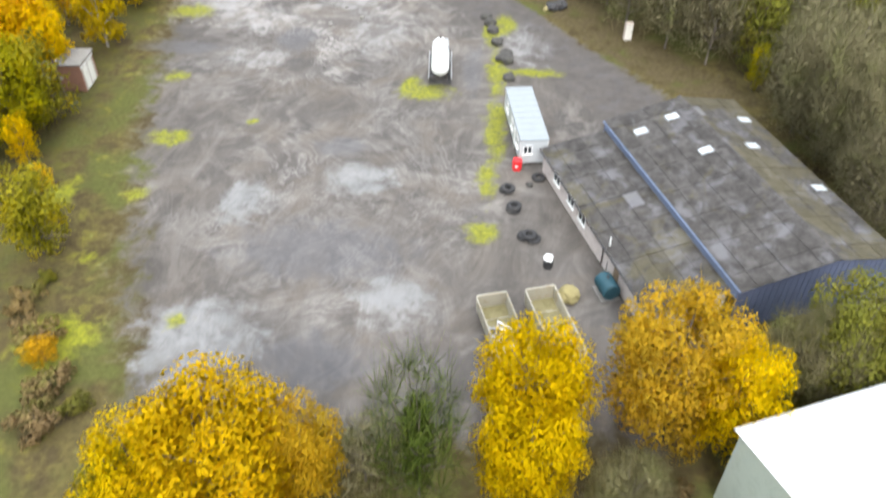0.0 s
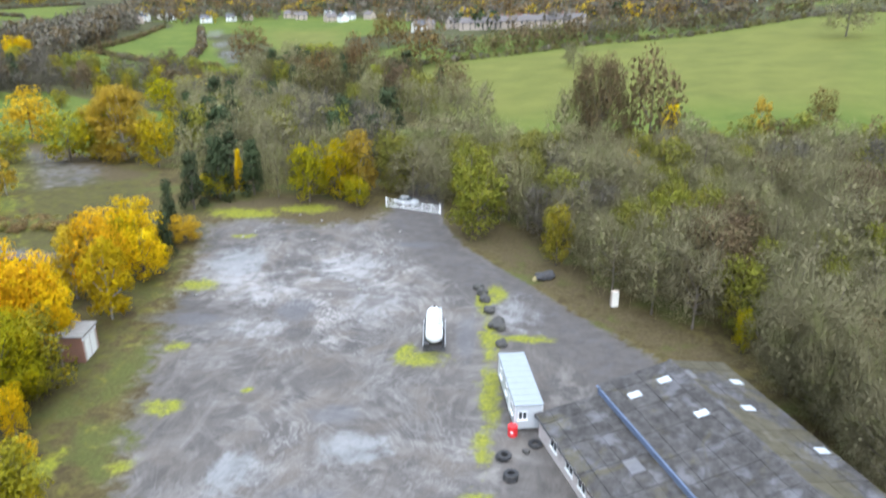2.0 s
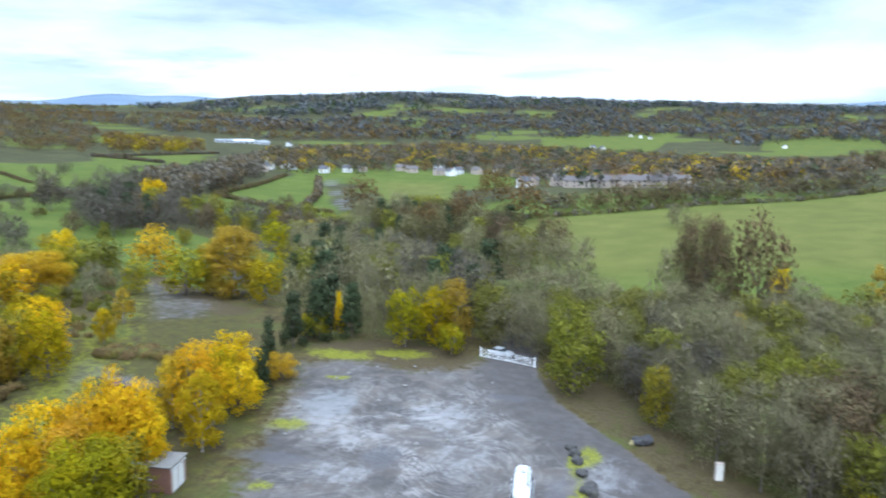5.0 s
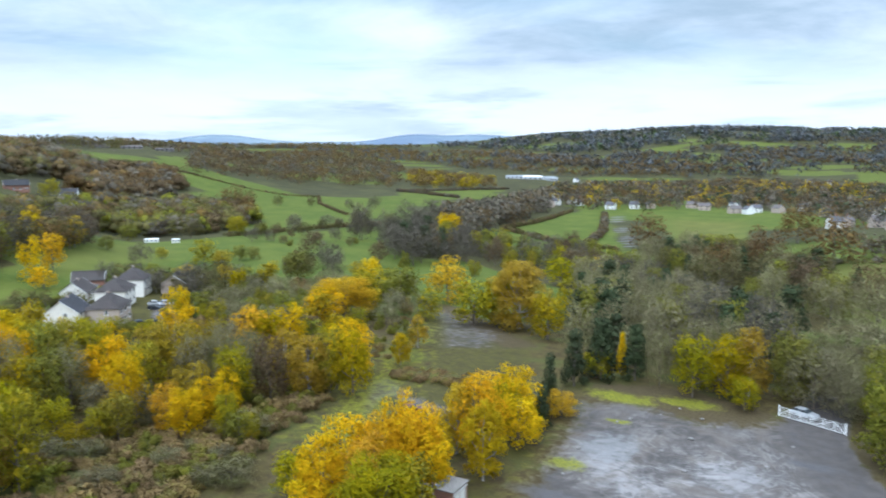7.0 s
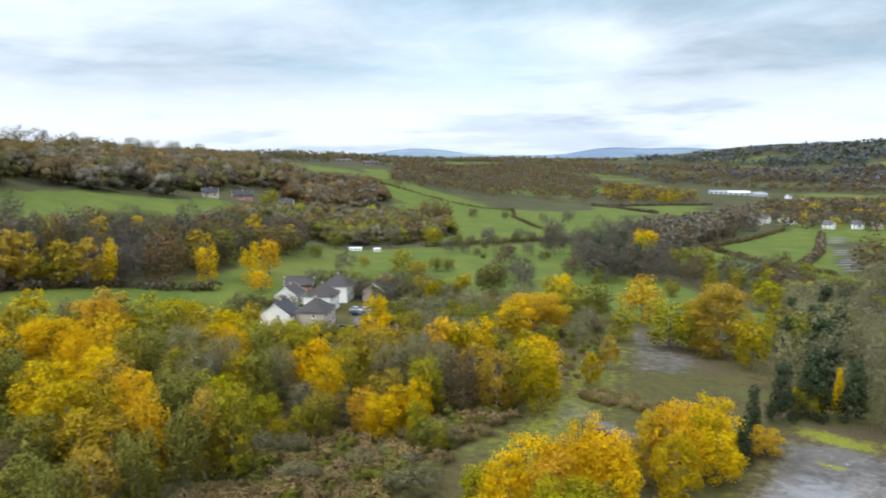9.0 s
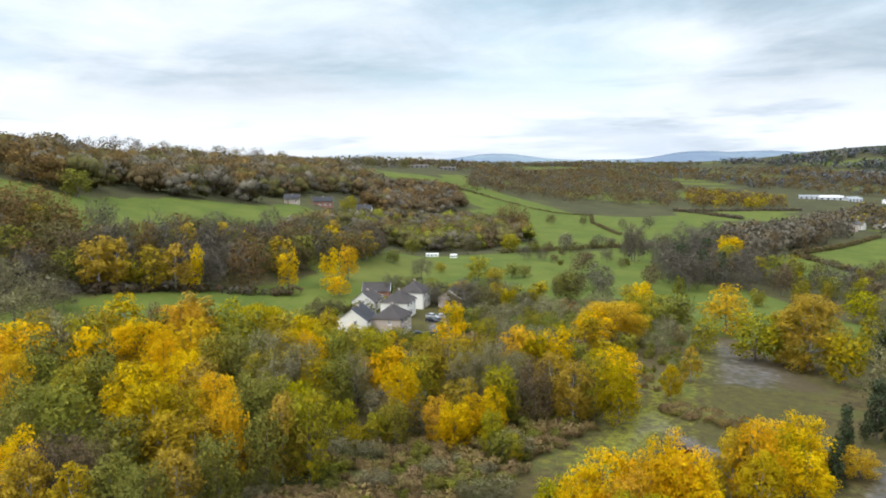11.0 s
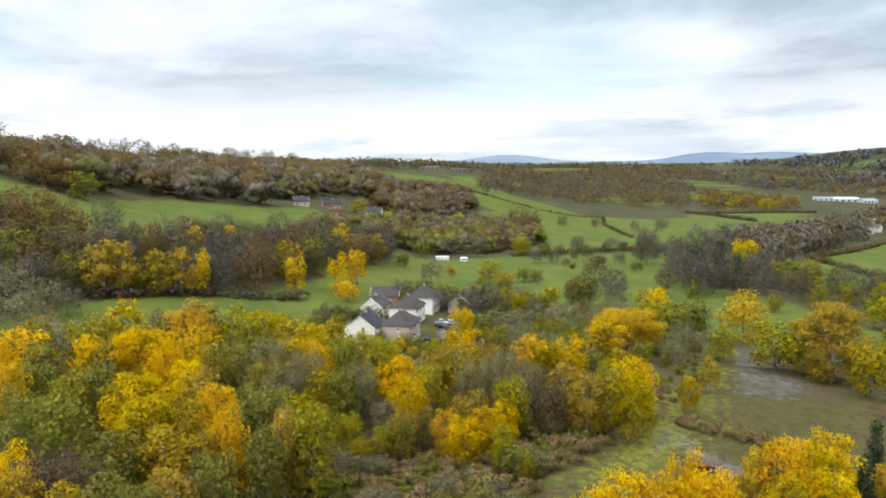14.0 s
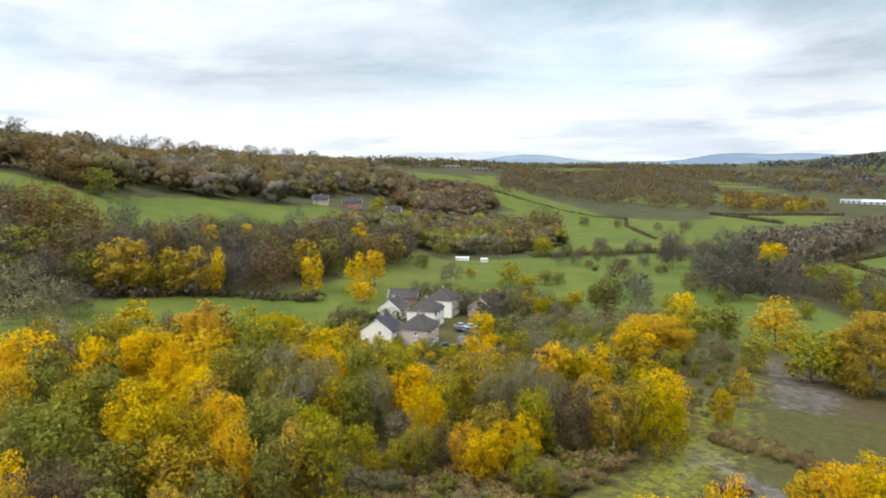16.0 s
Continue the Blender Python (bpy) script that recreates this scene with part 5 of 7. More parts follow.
def fill(outline, count, kinds, h0, h1, ratio, gap, group, seed, detail=None, low=0.0):
    """Trees scattered over an outline, none closer than gap to its neighbour."""
    rng = random.Random(seed)
    xs_, ys_ = [p[0] for p in outline], [p[1] for p in outline]
    done = tries = 0
    while done < count and tries < count * 30:
        tries += 1
        x, y = rng.uniform(min(xs_), max(xs_)), rng.uniform(min(ys_), max(ys_))
        if inside(np.array([x]), np.array([y]), outline, 0.01)[0] < 0.5:
            continue
        if any((x - a) ** 2 + (y - b) ** 2 < (gap + 0.16 * c) ** 2 for a, b, c in STANDS):
            continue
        k = rng.choice(kinds)
        h = rng.uniform(h0, h1)
        if low and 0.2 < (y - 2.0) / -x < 0.62 and -205 < x < -118:
            h = min(h, low if x > -150 else 0.55 * low)
        wide = ratio * (1.35 if KINDS[k][1] == "spread" else 1.0) * rng.uniform(0.8, 1.2)
        plant(x, y, h, h * wide, k, rng.randrange(60), detail_for(x, y) if detail is None else detail, group)
        STANDS.append((x, y, h * ratio))
        done += 1


fill([(-45, 139), (-31, 130), (-22, 125.5), (-14, 121), (-6, 109), (1, 97), (8, 91.5), (15, 86), (20, 76), (24, 57), (41, 68), (73, 159), (59, 189), (24, 172), (-12, 158), (-27, 163), (-48, 152)], 190, "bbblbBblbUlb", 8.5, 13.5, 0.74, 3.7, "trees of the bare wood", 11)
fill([(-77, 136), (-66, 134), (-45, 139), (-60, 191), (-88, 221), (-144, 272), (-170, 266), (-118, 183)], 105, "bbbBleb", 9.0, 14.0, 0.7, 4.0, "trees of the bare wood", 12)
fill([(-183, -31), (-197, -13), (-201, 3), (-200, 34), (-175, 56), (-153, 66), (-154, 85), (-146, 92), (-132, 115), (-118, 102), (-121, 92), (-122, 76), (-115, 66), (-125, 44), (-111, 33), (-101, 24), (-96, 9), (-100, -5), (-100, -15)], 110, "lmymlbbpyU", 4.5, 8.0, 0.95, 3.4, "trees of the golden wood", 13, low=8.0)
fill([(-196, 108), (-202, 134), (-196, 162), (-181, 179), (-151, 153), (-135, 119), (-158, 99), (-162, 90)], 70, "bblyvs", 4.0, 7.5, 0.95, 3.6, "scrub by the clearing", 14)
fill([(-241, -36), (-236, -17), (-252, 2), (-254, 44), (-274, 79), (-307, 120), (-338, 140), (-358, 142), (-328, 94), (-299, 24), (-300, 9), (-310, -5), (-325, -49)], 170, "ULRBLlpB", 10.0, 14.5, 0.85, 4.6, "trees of the hill wood", 15, 0)
fill([(-179, 316), (-201, 457), (-138, 367), (-60, 272), (-47, 222), (-74, 220), (-115, 235), (-142, 243)], 85, "beLUl", 10.0, 15.0, 0.7, 5.5, "trees by the road", 16, 0)
fill([(-260, 267), (-236, 279), (-155, 241), (-170, 306), (-243, 381), (-264, 329), (-310, 343), (-366, 380)], 55, "BylUl", 8.0, 13.0, 0.8, 5.0, "trees of the water meadow", 26, 0)
fill([(-400, 250), (-250, 160), (-200, 180), (-230, 235), (-300, 280), (-390, 380), (-430, 360)], 34, "BLBvU", 3.0, 11.0, 0.9, 7.0, "field trees", 27, 0)
fill([(-324, 304), (-351, 360), (-240, 279), (-232, 239), (-252, 239)], 26, "BBe", 12.0, 17.0, 0.7, 5.5, "trees by the river", 17, 0)
fill([(-132, 82), (-118, 95), (-104, 84), (-96, 66), (-110, 66)], 70, "sssv", 2.0, 3.8, 1.7, 1.4, "bramble thicket", 18)
fill([(-112, 22), (-114, 66), (-96, 64), (-86, 52), (-84, 20), (-96, -4), (-106, -6)], 170, "sssvvb", 1.4, 3.6, 1.9, 1.6, "scrub below the wood", 19)
fill([(-107, 101), (-103, 105), (-92, 108), (-84, 106), (-84, 103), (-92, 103), (-103, 99)], 60, "s", 1.1, 2.1, 1.7, 0.5, "bramble on the earth bank", 20)
fill([(-122, 122), (-116, 116), (-108, 104), (-118, 104), (-130, 118), (-148, 146), (-140, 150)], 30, "svv", 1.2, 3.0, 1.3, 2.0, "scrub by the clearing", 21)
fill([(-28, 12), (-25, 22), (-12, 25), (0, 27), (9, 30), (12, 24), (8, 12)], 30, "bbyvsbs", 2.0, 5.5, 0.85, 2.2, "trees below the yard", 22, 1)
fill([(14, 36), (26, 47), (34, 40), (22, 34)], 14, "bsbl", 3.0, 7.5, 0.8, 2.6, "trees below the yard", 23, 1)
fill([(-50, 30), (-58, 52), (-66, 46), (-60, 20)], 16, "ysbls", 2.0, 6.0, 0.9, 2.8, "trees behind the brick hut", 24)
fill([(-200, 60), (-186, 62), (-160, 86), (-168, 94), (-176, 90), (-196, 66)], 26, "ylvg", 2.0, 4.2, 1.3, 2.2, "trees beside the houses", 25, 0)

# distant woods: too many to count, each outline one mesh


def far_wood(name, outline, count, mats, h0, h1, label, seed, cards=34, glades=False):
    """A wood seen from afar; cards: leaves to a tree, fewer the farther it stands."""
    rng = np.random.default_rng(seed)
    pts = np.array(outline, float)
    groups, index, tones, done, grain = [], [], [], 0, math.sqrt(34 / cards)
    boughs_of = 6 if cards > 100 else 4
    while done < count:
        c = np.stack([rng.uniform(pts[:, 0].min(), pts[:, 0].max(), 400), rng.uniform(pts[:, 1].min(), pts[:, 1].max(), 400)], 1)
        c = c[inside(c[:, 0], c[:, 1], outline, 0.01) > 0.5][: count - done].reshape(-1, 2)
        if glades:
            c = c[[noise.noise((a * 0.0042, b * 0.0042, 3.0)) + 0.4 * noise.noise((a * 0.011, b * 0.011, 7.0)) < 0.10 for a, b in c]]
        heights = rng.uniform(h0, h1, len(c))
        for (x, y), h, z in zip(c, heights, land(c[:, 0], c[:, 1]) if len(c) else ()):
            turn, wide = rng.uniform(0, 6.283), rng.uniform(0.9, 1.45)
            lobes = [(x, y, z + h * 0.62, h * 0.3 * wide)]
            lobes += [(x + h * 0.30 * wide * math.cos(turn + 2.4 * q), y + h * 0.30 * wide * math.sin(turn + 2.4 * q),
                       z + h * (0.20 + 0.55 * ((q * 3) % 5) / 5), h * rng.uniform(0.19, 0.29)) for q in range(boughs_of)]
            groups.append(leaf_cards(rng, lobes, cards, h * (0.17 if cards > 100 else 0.155) * grain, deep=0.45, stray=0.15))
            core = clumps(rng, lobes, 0.6, rough=0.2) if cards > 100 else ([], [], [])
            groups += [core] if cards > 100 else []
            index.append(np.full(cards + len(core[2]), rng.integers(len(mats))))
            tones.append(np.full(cards * 3 + len(core[0]), rng.uniform(-0.26, 0.2) * (1.0 if cards > 100 else 0.55)))
        done += len(c)
    return tagged(new(name, card_mesh(name, groups, [M[m] for m in mats], np.concatenate(index), np.concatenate(tones))), label, "woodland", kind="stuff")


def hedge(name, line, h, mats, label, seed):
    """A hedgerow along a line of places."""
    rng = np.random.default_rng(seed)
    groups, index = [], []
    for (x0, y0), (x1, y1) in zip(line, line[1:]):
        steps = max(2, int(math.hypot(x1 - x0, y1 - y0) / 1.6))
        for s in range(steps):
            x, y = x0 + (x1 - x0) * s / steps + rng.normal() * 0.5, y0 + (y1 - y0) * s / steps + rng.normal() * 0.5
            hh = h * rng.uniform(0.6, 1.25)
            spot = [(x, y, z_at(x, y) + hh * 0.4, hh * 0.6)]
            groups += [leaf_cards(rng, spot, 44, hh * 0.26, deep=0.5)]
            index.append(np.full(44, rng.integers(len(mats))))
    me = card_mesh(name, groups, [M[m] for m in mats], np.concatenate(index))
    return tagged(new(name, me), label, "hedge", kind="stuff")


far_wood("upper_hill_wood", [(-394, 12), (-430, 53), (-479, 108), (-553, 158), (-689, 273), (-796, 342), (-869, 301), (-862, 219), (-658, 67), (-530, 6), (-438, -32), (-398, -29), (-380, -6)], 450, ["umber", "ash", "moss_oak", "rust", "umber", "ash"], 14, 21, "mixed brown autumn wood on the upper hill", 31, 320)
far_wood("skyline_wood", [(-500, -60), (-470, -20), (-560, 20), (-800, 60), (-1050, 300), (-1150, 420), (-1250, 420), (-1000, 150), (-800, -60)], 560, ["ash", "moss_oak", "umber"], 8, 13, "line of bare trees along the hill crest", 32, 130)
far_wood("mid_belt_wood", [(-316, 86), (-399, 153), (-410, 200), (-425, 243), (-461, 306), (-544, 355), (-577, 336), (-570, 299), (-588, 255), (-504, 197), (-390, 124), (-352, 96)], 420, ["umber", "moss_oak", "ash", "moss_oak", "ash", "rust", "olive"], 8, 14, "belt of dull brown trees between fields", 33, 300)
far_wood("hill_top_wood", [(-796, 435), (-954, 644), (-881, 690), (-849, 816), (-1299, 1264), (-1800, 1408), (-1511, 854)], 850, ["rust", "umber", "umber", "ash"], 12, 18, "russet beech wood on a hill", 34, 90)
far_wood("poplar_wood", [(-1151, 1135), (-883, 1092), (-761, 930), (-849, 838)], 150, ["russet", "russet", "mustard"], 14, 19, "pale gold poplar plantation", 35, 60)
far_wood("far_slope_wood", [(-2300, 1500), (-1719, 2300), (-900, 2000), (-700, 1500), (-1073, 1425), (-1253, 1406), (-1468, 1331)], 1500, ["rust", "umber", "ash", "russet", "haze_leaf"], 13, 19, "brown and orange woods on a far slope", 36, 34, True)
far_wood("poplar_belt", [(-420, 447), (-616, 877), (-471, 670), (-330, 399), (-309, 351)], 230, ["ash", "ash", "umber"], 14, 20, "belt of bare grey-brown poplars", 37, 70)
far_wood("village_wood", [(-700, 1000), (-520, 745), (-430, 700), (-290, 860), (-150, 600), (-90, 480), (40, 520), (120, 800), (60, 1150), (-300, 1400), (-600, 1500)], 2300, ["rust", "umber", "umber", "ash", "ash", "pine", "ash", "umber", "fawn"], 10, 17, "autumn trees among the village houses", 38, 50)
far_wood("field_edge_wood", [(-93, 372), (-31, 408), (25, 445), (92, 500), (100, 520), (20, 480), (-40, 440), (-104, 400)], 120, ["ash", "moss_oak", "umber"], 8, 13, "bare trees along the field edge", 39, 80)
# the blue-grey tone repeated in these two woods is painted haze
far_wood("far_valley_wood", [(-1600, 1900), (-900, 3300), (0, 3500), (900, 3300), (500, 1700), (60, 1650), (-200, 2200), (-600, 1700), (-1000, 1600)], 4200, ["haze_leaf", "umber", "haze_leaf", "haze_leaf", "ash", "russet"], 15, 26, "woods on the far valley side", 40, 24, True)
far_wood("ridge_wood", [(-2300, 2400), (-1700, 3900), (-400, 4300), (800, 4200), (900, 3400), (0, 3500), (-900, 3300), (-1600, 2300)], 3600, ["haze_leaf", "ash", "haze_leaf", "haze_leaf", "pine"], 20, 34, "dark wooded ridge", 41, 20, True)
far_wood("west_ridge_wood", [(-1250, 430), (-1150, 420), (-1300, 900), (-2000, 1400), (-2300, 2400), (-2800, 2200), (-2300, 1000), (-1700, 500)], 1000, ["ash", "umber", "moss_oak"], 13, 20, "woods behind the hill", 42, 20, True)
far_wood("east_field_wood", [(137, 520), (170, 480), (260, 700), (300, 1000), (150, 1300), (60, 1000), (120, 800)], 260, ["ash", "moss_oak", "umber"], 10, 16, "bare woods beyond the pasture", 43, 60)
far_wood("bank_wood", [(-733, 288), (-813, 354), (-790, 420), (-695, 378), (-598, 292), (-588, 255), (-587, 230)], 230, ["ash", "umber", "umber", "rust"], 11, 17, "scattered brown trees on a grassy bank", 44, 300)
hedge("field_hedge", [(-830, 437), (-700, 545), (-614, 480), (-500, 420)], 2.6, ["umber", "moss_oak"], "dark hedge between two pastures", 51)
hedge("river_hedge", [(-395, 240), (-400, 300), (-405, 370)], 3.0, ["umber", "moss_oak"], "hedge with small trees by a field", 52)
hedge("meadow_hedge", [(-252, 0), (-252, 44), (-248, 72)], 3.2, ["ash", "umber"], "dark hedge along the meadow", 53)
hedge("great_field_hedge", [(-130, 312), (-97, 361), (-31, 402), (25, 432), (94, 488), (141, 500)], 2.8, ["moss_oak", "ash"], "dark hedge round a large pasture", 54)
hedge("road_field_hedge", [(-230, 402), (-282, 412), (-355, 448), (-444, 676)], 3.5, ["umber", "moss_oak"], "hedge with bare trees by a pasture", 55)
hedge("far_hedge", [(-660, 740), (-750, 770), (-800, 766), (-745, 955)], 4.0, ["ash", "umber"], "hedge beside the works", 56)
hedge("lane_hedge", [(-250, 395), (-300, 500), (-395, 660)], 4.5, ["ash", "umber"], "bare hedge beside the lane", 57)

# ---- the workshop ----
WS = pose(-5.1, 63.1, 0, 0, 0, 29.4)
workshop = thing("workshop", WS, "long grey workshop with lean-to and mossy sheet roofs", "building")
LOW_W, EAVE, LEAN_TOP, HI_X0, RIDGE_X, HI_X1, HI_EAVE, RIDGE = 6.4, 2.6, 3.55, 6.4, 14.3, 20.4, 4.35, 5.85
S_LOW, N_LOW, S_HI, N_HI = -22.9, 0.0, -24.1, 0.6


def roof_z(x):
    if x <= HI_X0:
        return EAVE + (LEAN_TOP - EAVE) * x / LOW_W
    return HI_EAVE + (RIDGE - HI_EAVE) * (1 - abs(x - RIDGE_X) / (RIDGE_X - HI_X0))


def window(parent, m, w, h, frame_mat="white", bars=1, name="window", sill=True):
    """A framed window in the plane of m: x along the wall, z up, -y outwards."""
    fr = bmesh.new()
    t = 0.07
    add_box(fr, -w / 2, -0.05, 0, w / 2, 0.03, t)
    add_box(fr, -w / 2, -0.05, h - t, w / 2, 0.03, h)
    for k in range(bars + 2):
        x = -w / 2 + (w - t) * k / (bars + 1)
        add_box(fr, x, -0.05, t, x + t, 0.03, h - t)
    ob = part(name, fr, M[frame_mat], parent, m=m)
    part("pane", box(-w / 2 + t, -0.02, t, w / 2 - t, 0.0, h - t), M["glass"], ob)
    if sill:
        part("sill", box(-w / 2 - 0.08, -0.14, -0.1, w / 2 + 0.08, 0.02, -0.003, 0.01), M[frame_mat], ob)
    return ob


part("wall_west", box(0, S_LOW, -0.2, 0.25, N_LOW, EAVE - 0.06, 0.02), M["wall"], workshop)
part("wall_north", prism([(0.25, -0.2), (LOW_W, -0.2), (LOW_W, LEAN_TOP - 0.1), (0.25, EAVE - 0.06)], "y", N_LOW - 0.25, N_LOW), M["wall"], workshop)
part("wall_south", prism([(0.25, -0.2), (LOW_W, -0.2), (LOW_W, LEAN_TOP - 0.1), (0.25, EAVE - 0.06)], "y", S_LOW, S_LOW + 0.25), M["wall"], workshop)
gable = [(HI_X0 + 0.02, -0.2), (HI_X1, -0.2), (HI_X1, roof_z(HI_X1) - 0.08), (RIDGE_X, RIDGE - 0.08), (HI_X0 + 0.02, HI_EAVE - 0.08)]
part("gable_south", prism(gable, "y", S_HI, S_HI + 0.2), M["blue"], workshop, "blue-grey clad gable")
part("gable_north", prism(gable, "y", N_HI - 0.2, N_HI), M["blue"], workshop)
part("wall_east", box(HI_X1 - 0.2, S_HI + 0.2, -0.2, HI_X1, N_HI - 0.2, HI_EAVE - 0.1), M["blue"], workshop)
part("side_cladding", box(HI_X0 + 0.005, S_HI + 0.2, LEAN_TOP - 0.3, HI_X0 + 0.16, N_HI - 0.2, HI_EAVE - 0.1), M["fascia"], workshop, "pale blue cladding strip")
part("floor_slab", box(0.25, S_LOW + 0.25, -0.2, HI_X1 - 0.2, N_LOW - 0.25, 0.05), M["stone"], workshop)
for k in range(27):
    part("cladding_rib", box(HI_X0 + 0.25 + k * 0.53, S_HI - 0.04, 0, HI_X0 + 0.33 + k * 0.53, S_HI - 0.003, roof_z(HI_X0 + 0.29 + k * 0.53) - 0.2), M["blue"], workshop)


def roof_sheets(x0, x1, y0, y1, nx, ny, mat, skip=(), seed=0):
    """Lapped sheets from x0 (low side) to x1; each one is a piece of its own."""
    rng = random.Random(seed)
    dx, dy = (x1 - x0) / nx, (y1 - y0) / ny
    base = {}
    for i in range(nx):
        a, b = x0 + dx * i, x0 + dx * (i + 1) - math.copysign(0.03, dx)
        if i not in base:
            ob = slab([(0, 0, 0), (b - a, 0, roof_z(b) - roof_z(a)), (b - a, dy - 0.035, roof_z(b) - roof_z(a)), (0, dy - 0.035, 0)], 0.05)
            base[i] = mesh_bm("roof_sheet", ob, mat)
        for j in range(ny):
            if (i, j) in skip:
                continue
            lift = 0.03 * (j % 2) + 0.02 * (i % 2) + rng.uniform(0, 0.012)
            part("roof_sheet", base[i], None, workshop, m=pose(a, y0 + dy * j, roof_z(a) + lift + 0.02, rng.uniform(-0.2, 0.2), rng.uniform(-0.2, 0.2), 0))


roof_sheets(-0.35, HI_X0 + 0.02, S_LOW - 0.25, N_LOW + 0.25, 5, 12, M["roof_mossy"], seed=1)
roof_sheets(HI_X0 + 0.002, RIDGE_X, S_HI - 0.25, N_HI + 0.25, 6, 14, M["roof_sheet"], seed=2)
roof_sheets(HI_X1 + 0.25, RIDGE_X, S_HI - 0.25, N_HI + 0.25, 6, 14, M["roof_overgrown"], seed=3)
# dark sheet added below the roofing so the gaps read as dark lines
for x0, x1, y0, y1 in ((-0.3, HI_X0, S_LOW - 0.2, N_LOW + 0.2), (HI_X0 + 0.02, RIDGE_X, S_HI - 0.2, N_HI + 0.2), (RIDGE_X, HI_X1 + 0.2, S_HI - 0.2, N_HI + 0.2)):
    k = 0.001 if x0 > HI_X0 else 0.0
    part("roof_deck", slab([(x0, y0, roof_z(x0 + k) - 0.05), (x1, y0, roof_z(x1) - 0.05), (x1, y1, roof_z(x1) - 0.05), (x0, y1, roof_z(x0 + k) - 0.05)], 0.03), M["steel"], workshop, "dark backing added behind the sheet joints")
part("ridge_cap", prism([(RIDGE_X - 0.3, RIDGE + 0.03), (RIDGE_X, RIDGE + 0.16), (RIDGE_X + 0.3, RIDGE + 0.03), (RIDGE_X, RIDGE + 0.1)], "y", S_HI - 0.3, N_HI + 0.3), M["roof_sheet"], workshop)
part("gutter", box(HI_X0 - 0.14, S_HI - 0.2, HI_EAVE - 0.14, HI_X0 + 0.0, N_HI + 0.2, HI_EAVE - 0.02, 0.03), M["fascia"], workshop, "pale blue box gutter")
part("eaves_gutter", box(-0.5, S_LOW - 0.2, EAVE - 0.16, -0.36, N_LOW + 0.2, EAVE - 0.04, 0.02), M["steel"], workshop)
for x, y in ((8.6, -2.6), (12.1, -1.9), (12.3, -8.0), (17.0, -8.2), (19.5, -14.9), (19.2, -3.4)):
    tilt = math.degrees(math.atan2(RIDGE - HI_EAVE, RIDGE_X - HI_X0)) * (-1 if x < RIDGE_X else 1)
    rl = part("rooflight", box(-0.6, -0.42, 0, 0.6, 0.42, 0.07, 0.02), M["rooflight"], workshop, "bright translucent rooflight", pose(x, y, roof_z(x) + 0.075, 0, tilt, 0))
    for s in (-0.62, 0.58):
        part("flashing", box(s, -0.46, -0.02, s + 0.05, 0.46, 0.05), M["galv"], rl)
for y in (-3.7, -7.2, -9.8):
    window(workshop, pose(-0.003, y, 1.05, 0, 0, -90), 1.5, 1.05, bars=1)
part("door", box(-0.04, -17.6, 0.02, 0.0, -16.7, 2.0, 0.01), M["wood"], workshop)
part("downpipe", cyl((-0.12, -14.6, 0.0), (-0.12, -14.6, EAVE - 0.1), 0.06), M["steel"], workshop)
part("vent_pipe", cyl((0.1, -15.1, EAVE - 0.3), (0.1, -15.1, EAVE + 0.9), 0.05), M["white"], workshop)

# ---- white-roofed warehouse beside the yard ----
warehouse = thing("warehouse", pose(11.4, 29.95, 0, 0, 0, 32.8), "pale green clad warehouse with a bright white roof", "building")
WL, WD = 34.0, 22.0
part("wall_north", box(0, -0.2, -0.2, WL, 0, 6.7), M["green_wall"], warehouse)
part("wall_west", prism([(0, -0.2), (-WD, -0.2), (-WD, 6.7), (-WD / 2, 7.9), (0, 6.7)], "x", -0.2, 0.0), M["green_wall"], warehouse)
part("wall_east", prism([(0, -0.2), (-WD, -0.2), (-WD, 6.7), (-WD / 2, 7.9), (0, 6.7)], "x", WL, WL + 0.2), M["green_wall"], warehouse)
part("wall_south", box(0, -WD, -0.2, WL, -WD + 0.2, 6.7), M["green_wall"], warehouse)
for k in range(17):
    for y0, z0, y1, z1 in ((0.35, 6.72, -WD / 2, 8.0), (-WD - 0.35, 6.72, -WD / 2, 8.0)):
        part("roof_sheet", slab([(k * 2.03 - 0.3, y0, z0), (k * 2.03 + 1.71, y0, z0), (k * 2.03 + 1.71, y1, z1), (k * 2.03 - 0.3, y1, z1)], 0.06), M["white_sheet"], warehouse)
part("gutter", box(-0.3, 0.36, 6.55, WL + 0.3, 0.52, 6.75, 0.02), M["galv"], warehouse)
part("roller_door", box(-0.26, -8.0, 0.0, -0.203, -4.0, 4.2), M["galv"], warehouse)

# ---- site cabin, tank trailer, tippers ----
cabin = thing("site_cabin", pose(-7.5, 63.3, 0, 0, 0, 19.0), "white flat-roofed portable site cabin on blocks", "cabin")
CW, CL = 2.75, 10.4
part("body", box(0, 0, 0.32, CW, CL, 2.92, 0.04), M["cabin_wall"], cabin)
part("roof", box(-0.08, -0.08, 2.924, CW + 0.08, CL + 0.08, 3.08, 0.03), M["cabin_roof"], cabin, "grey-white sheet roof")
for k in range(9):
    part("roof_rib", box(-0.06, 0.6 + k * 1.15, 3.083, CW + 0.06, 0.66 + k * 1.15, 3.11), M["cabin_roof"], cabin)
for k in range(5):
    for x in (0.2, CW - 0.6):
        part("block", box(x, 0.2 + k * 2.4, 0, x + 0.4, 0.6 + k * 2.4, 0.32, 0.01), M["stone"], cabin)
for y in (1.6, 5.0, 8.4):
    window(cabin, pose(-0.003, y, 1.35, 0, 0, -90), 1.3, 1.0)
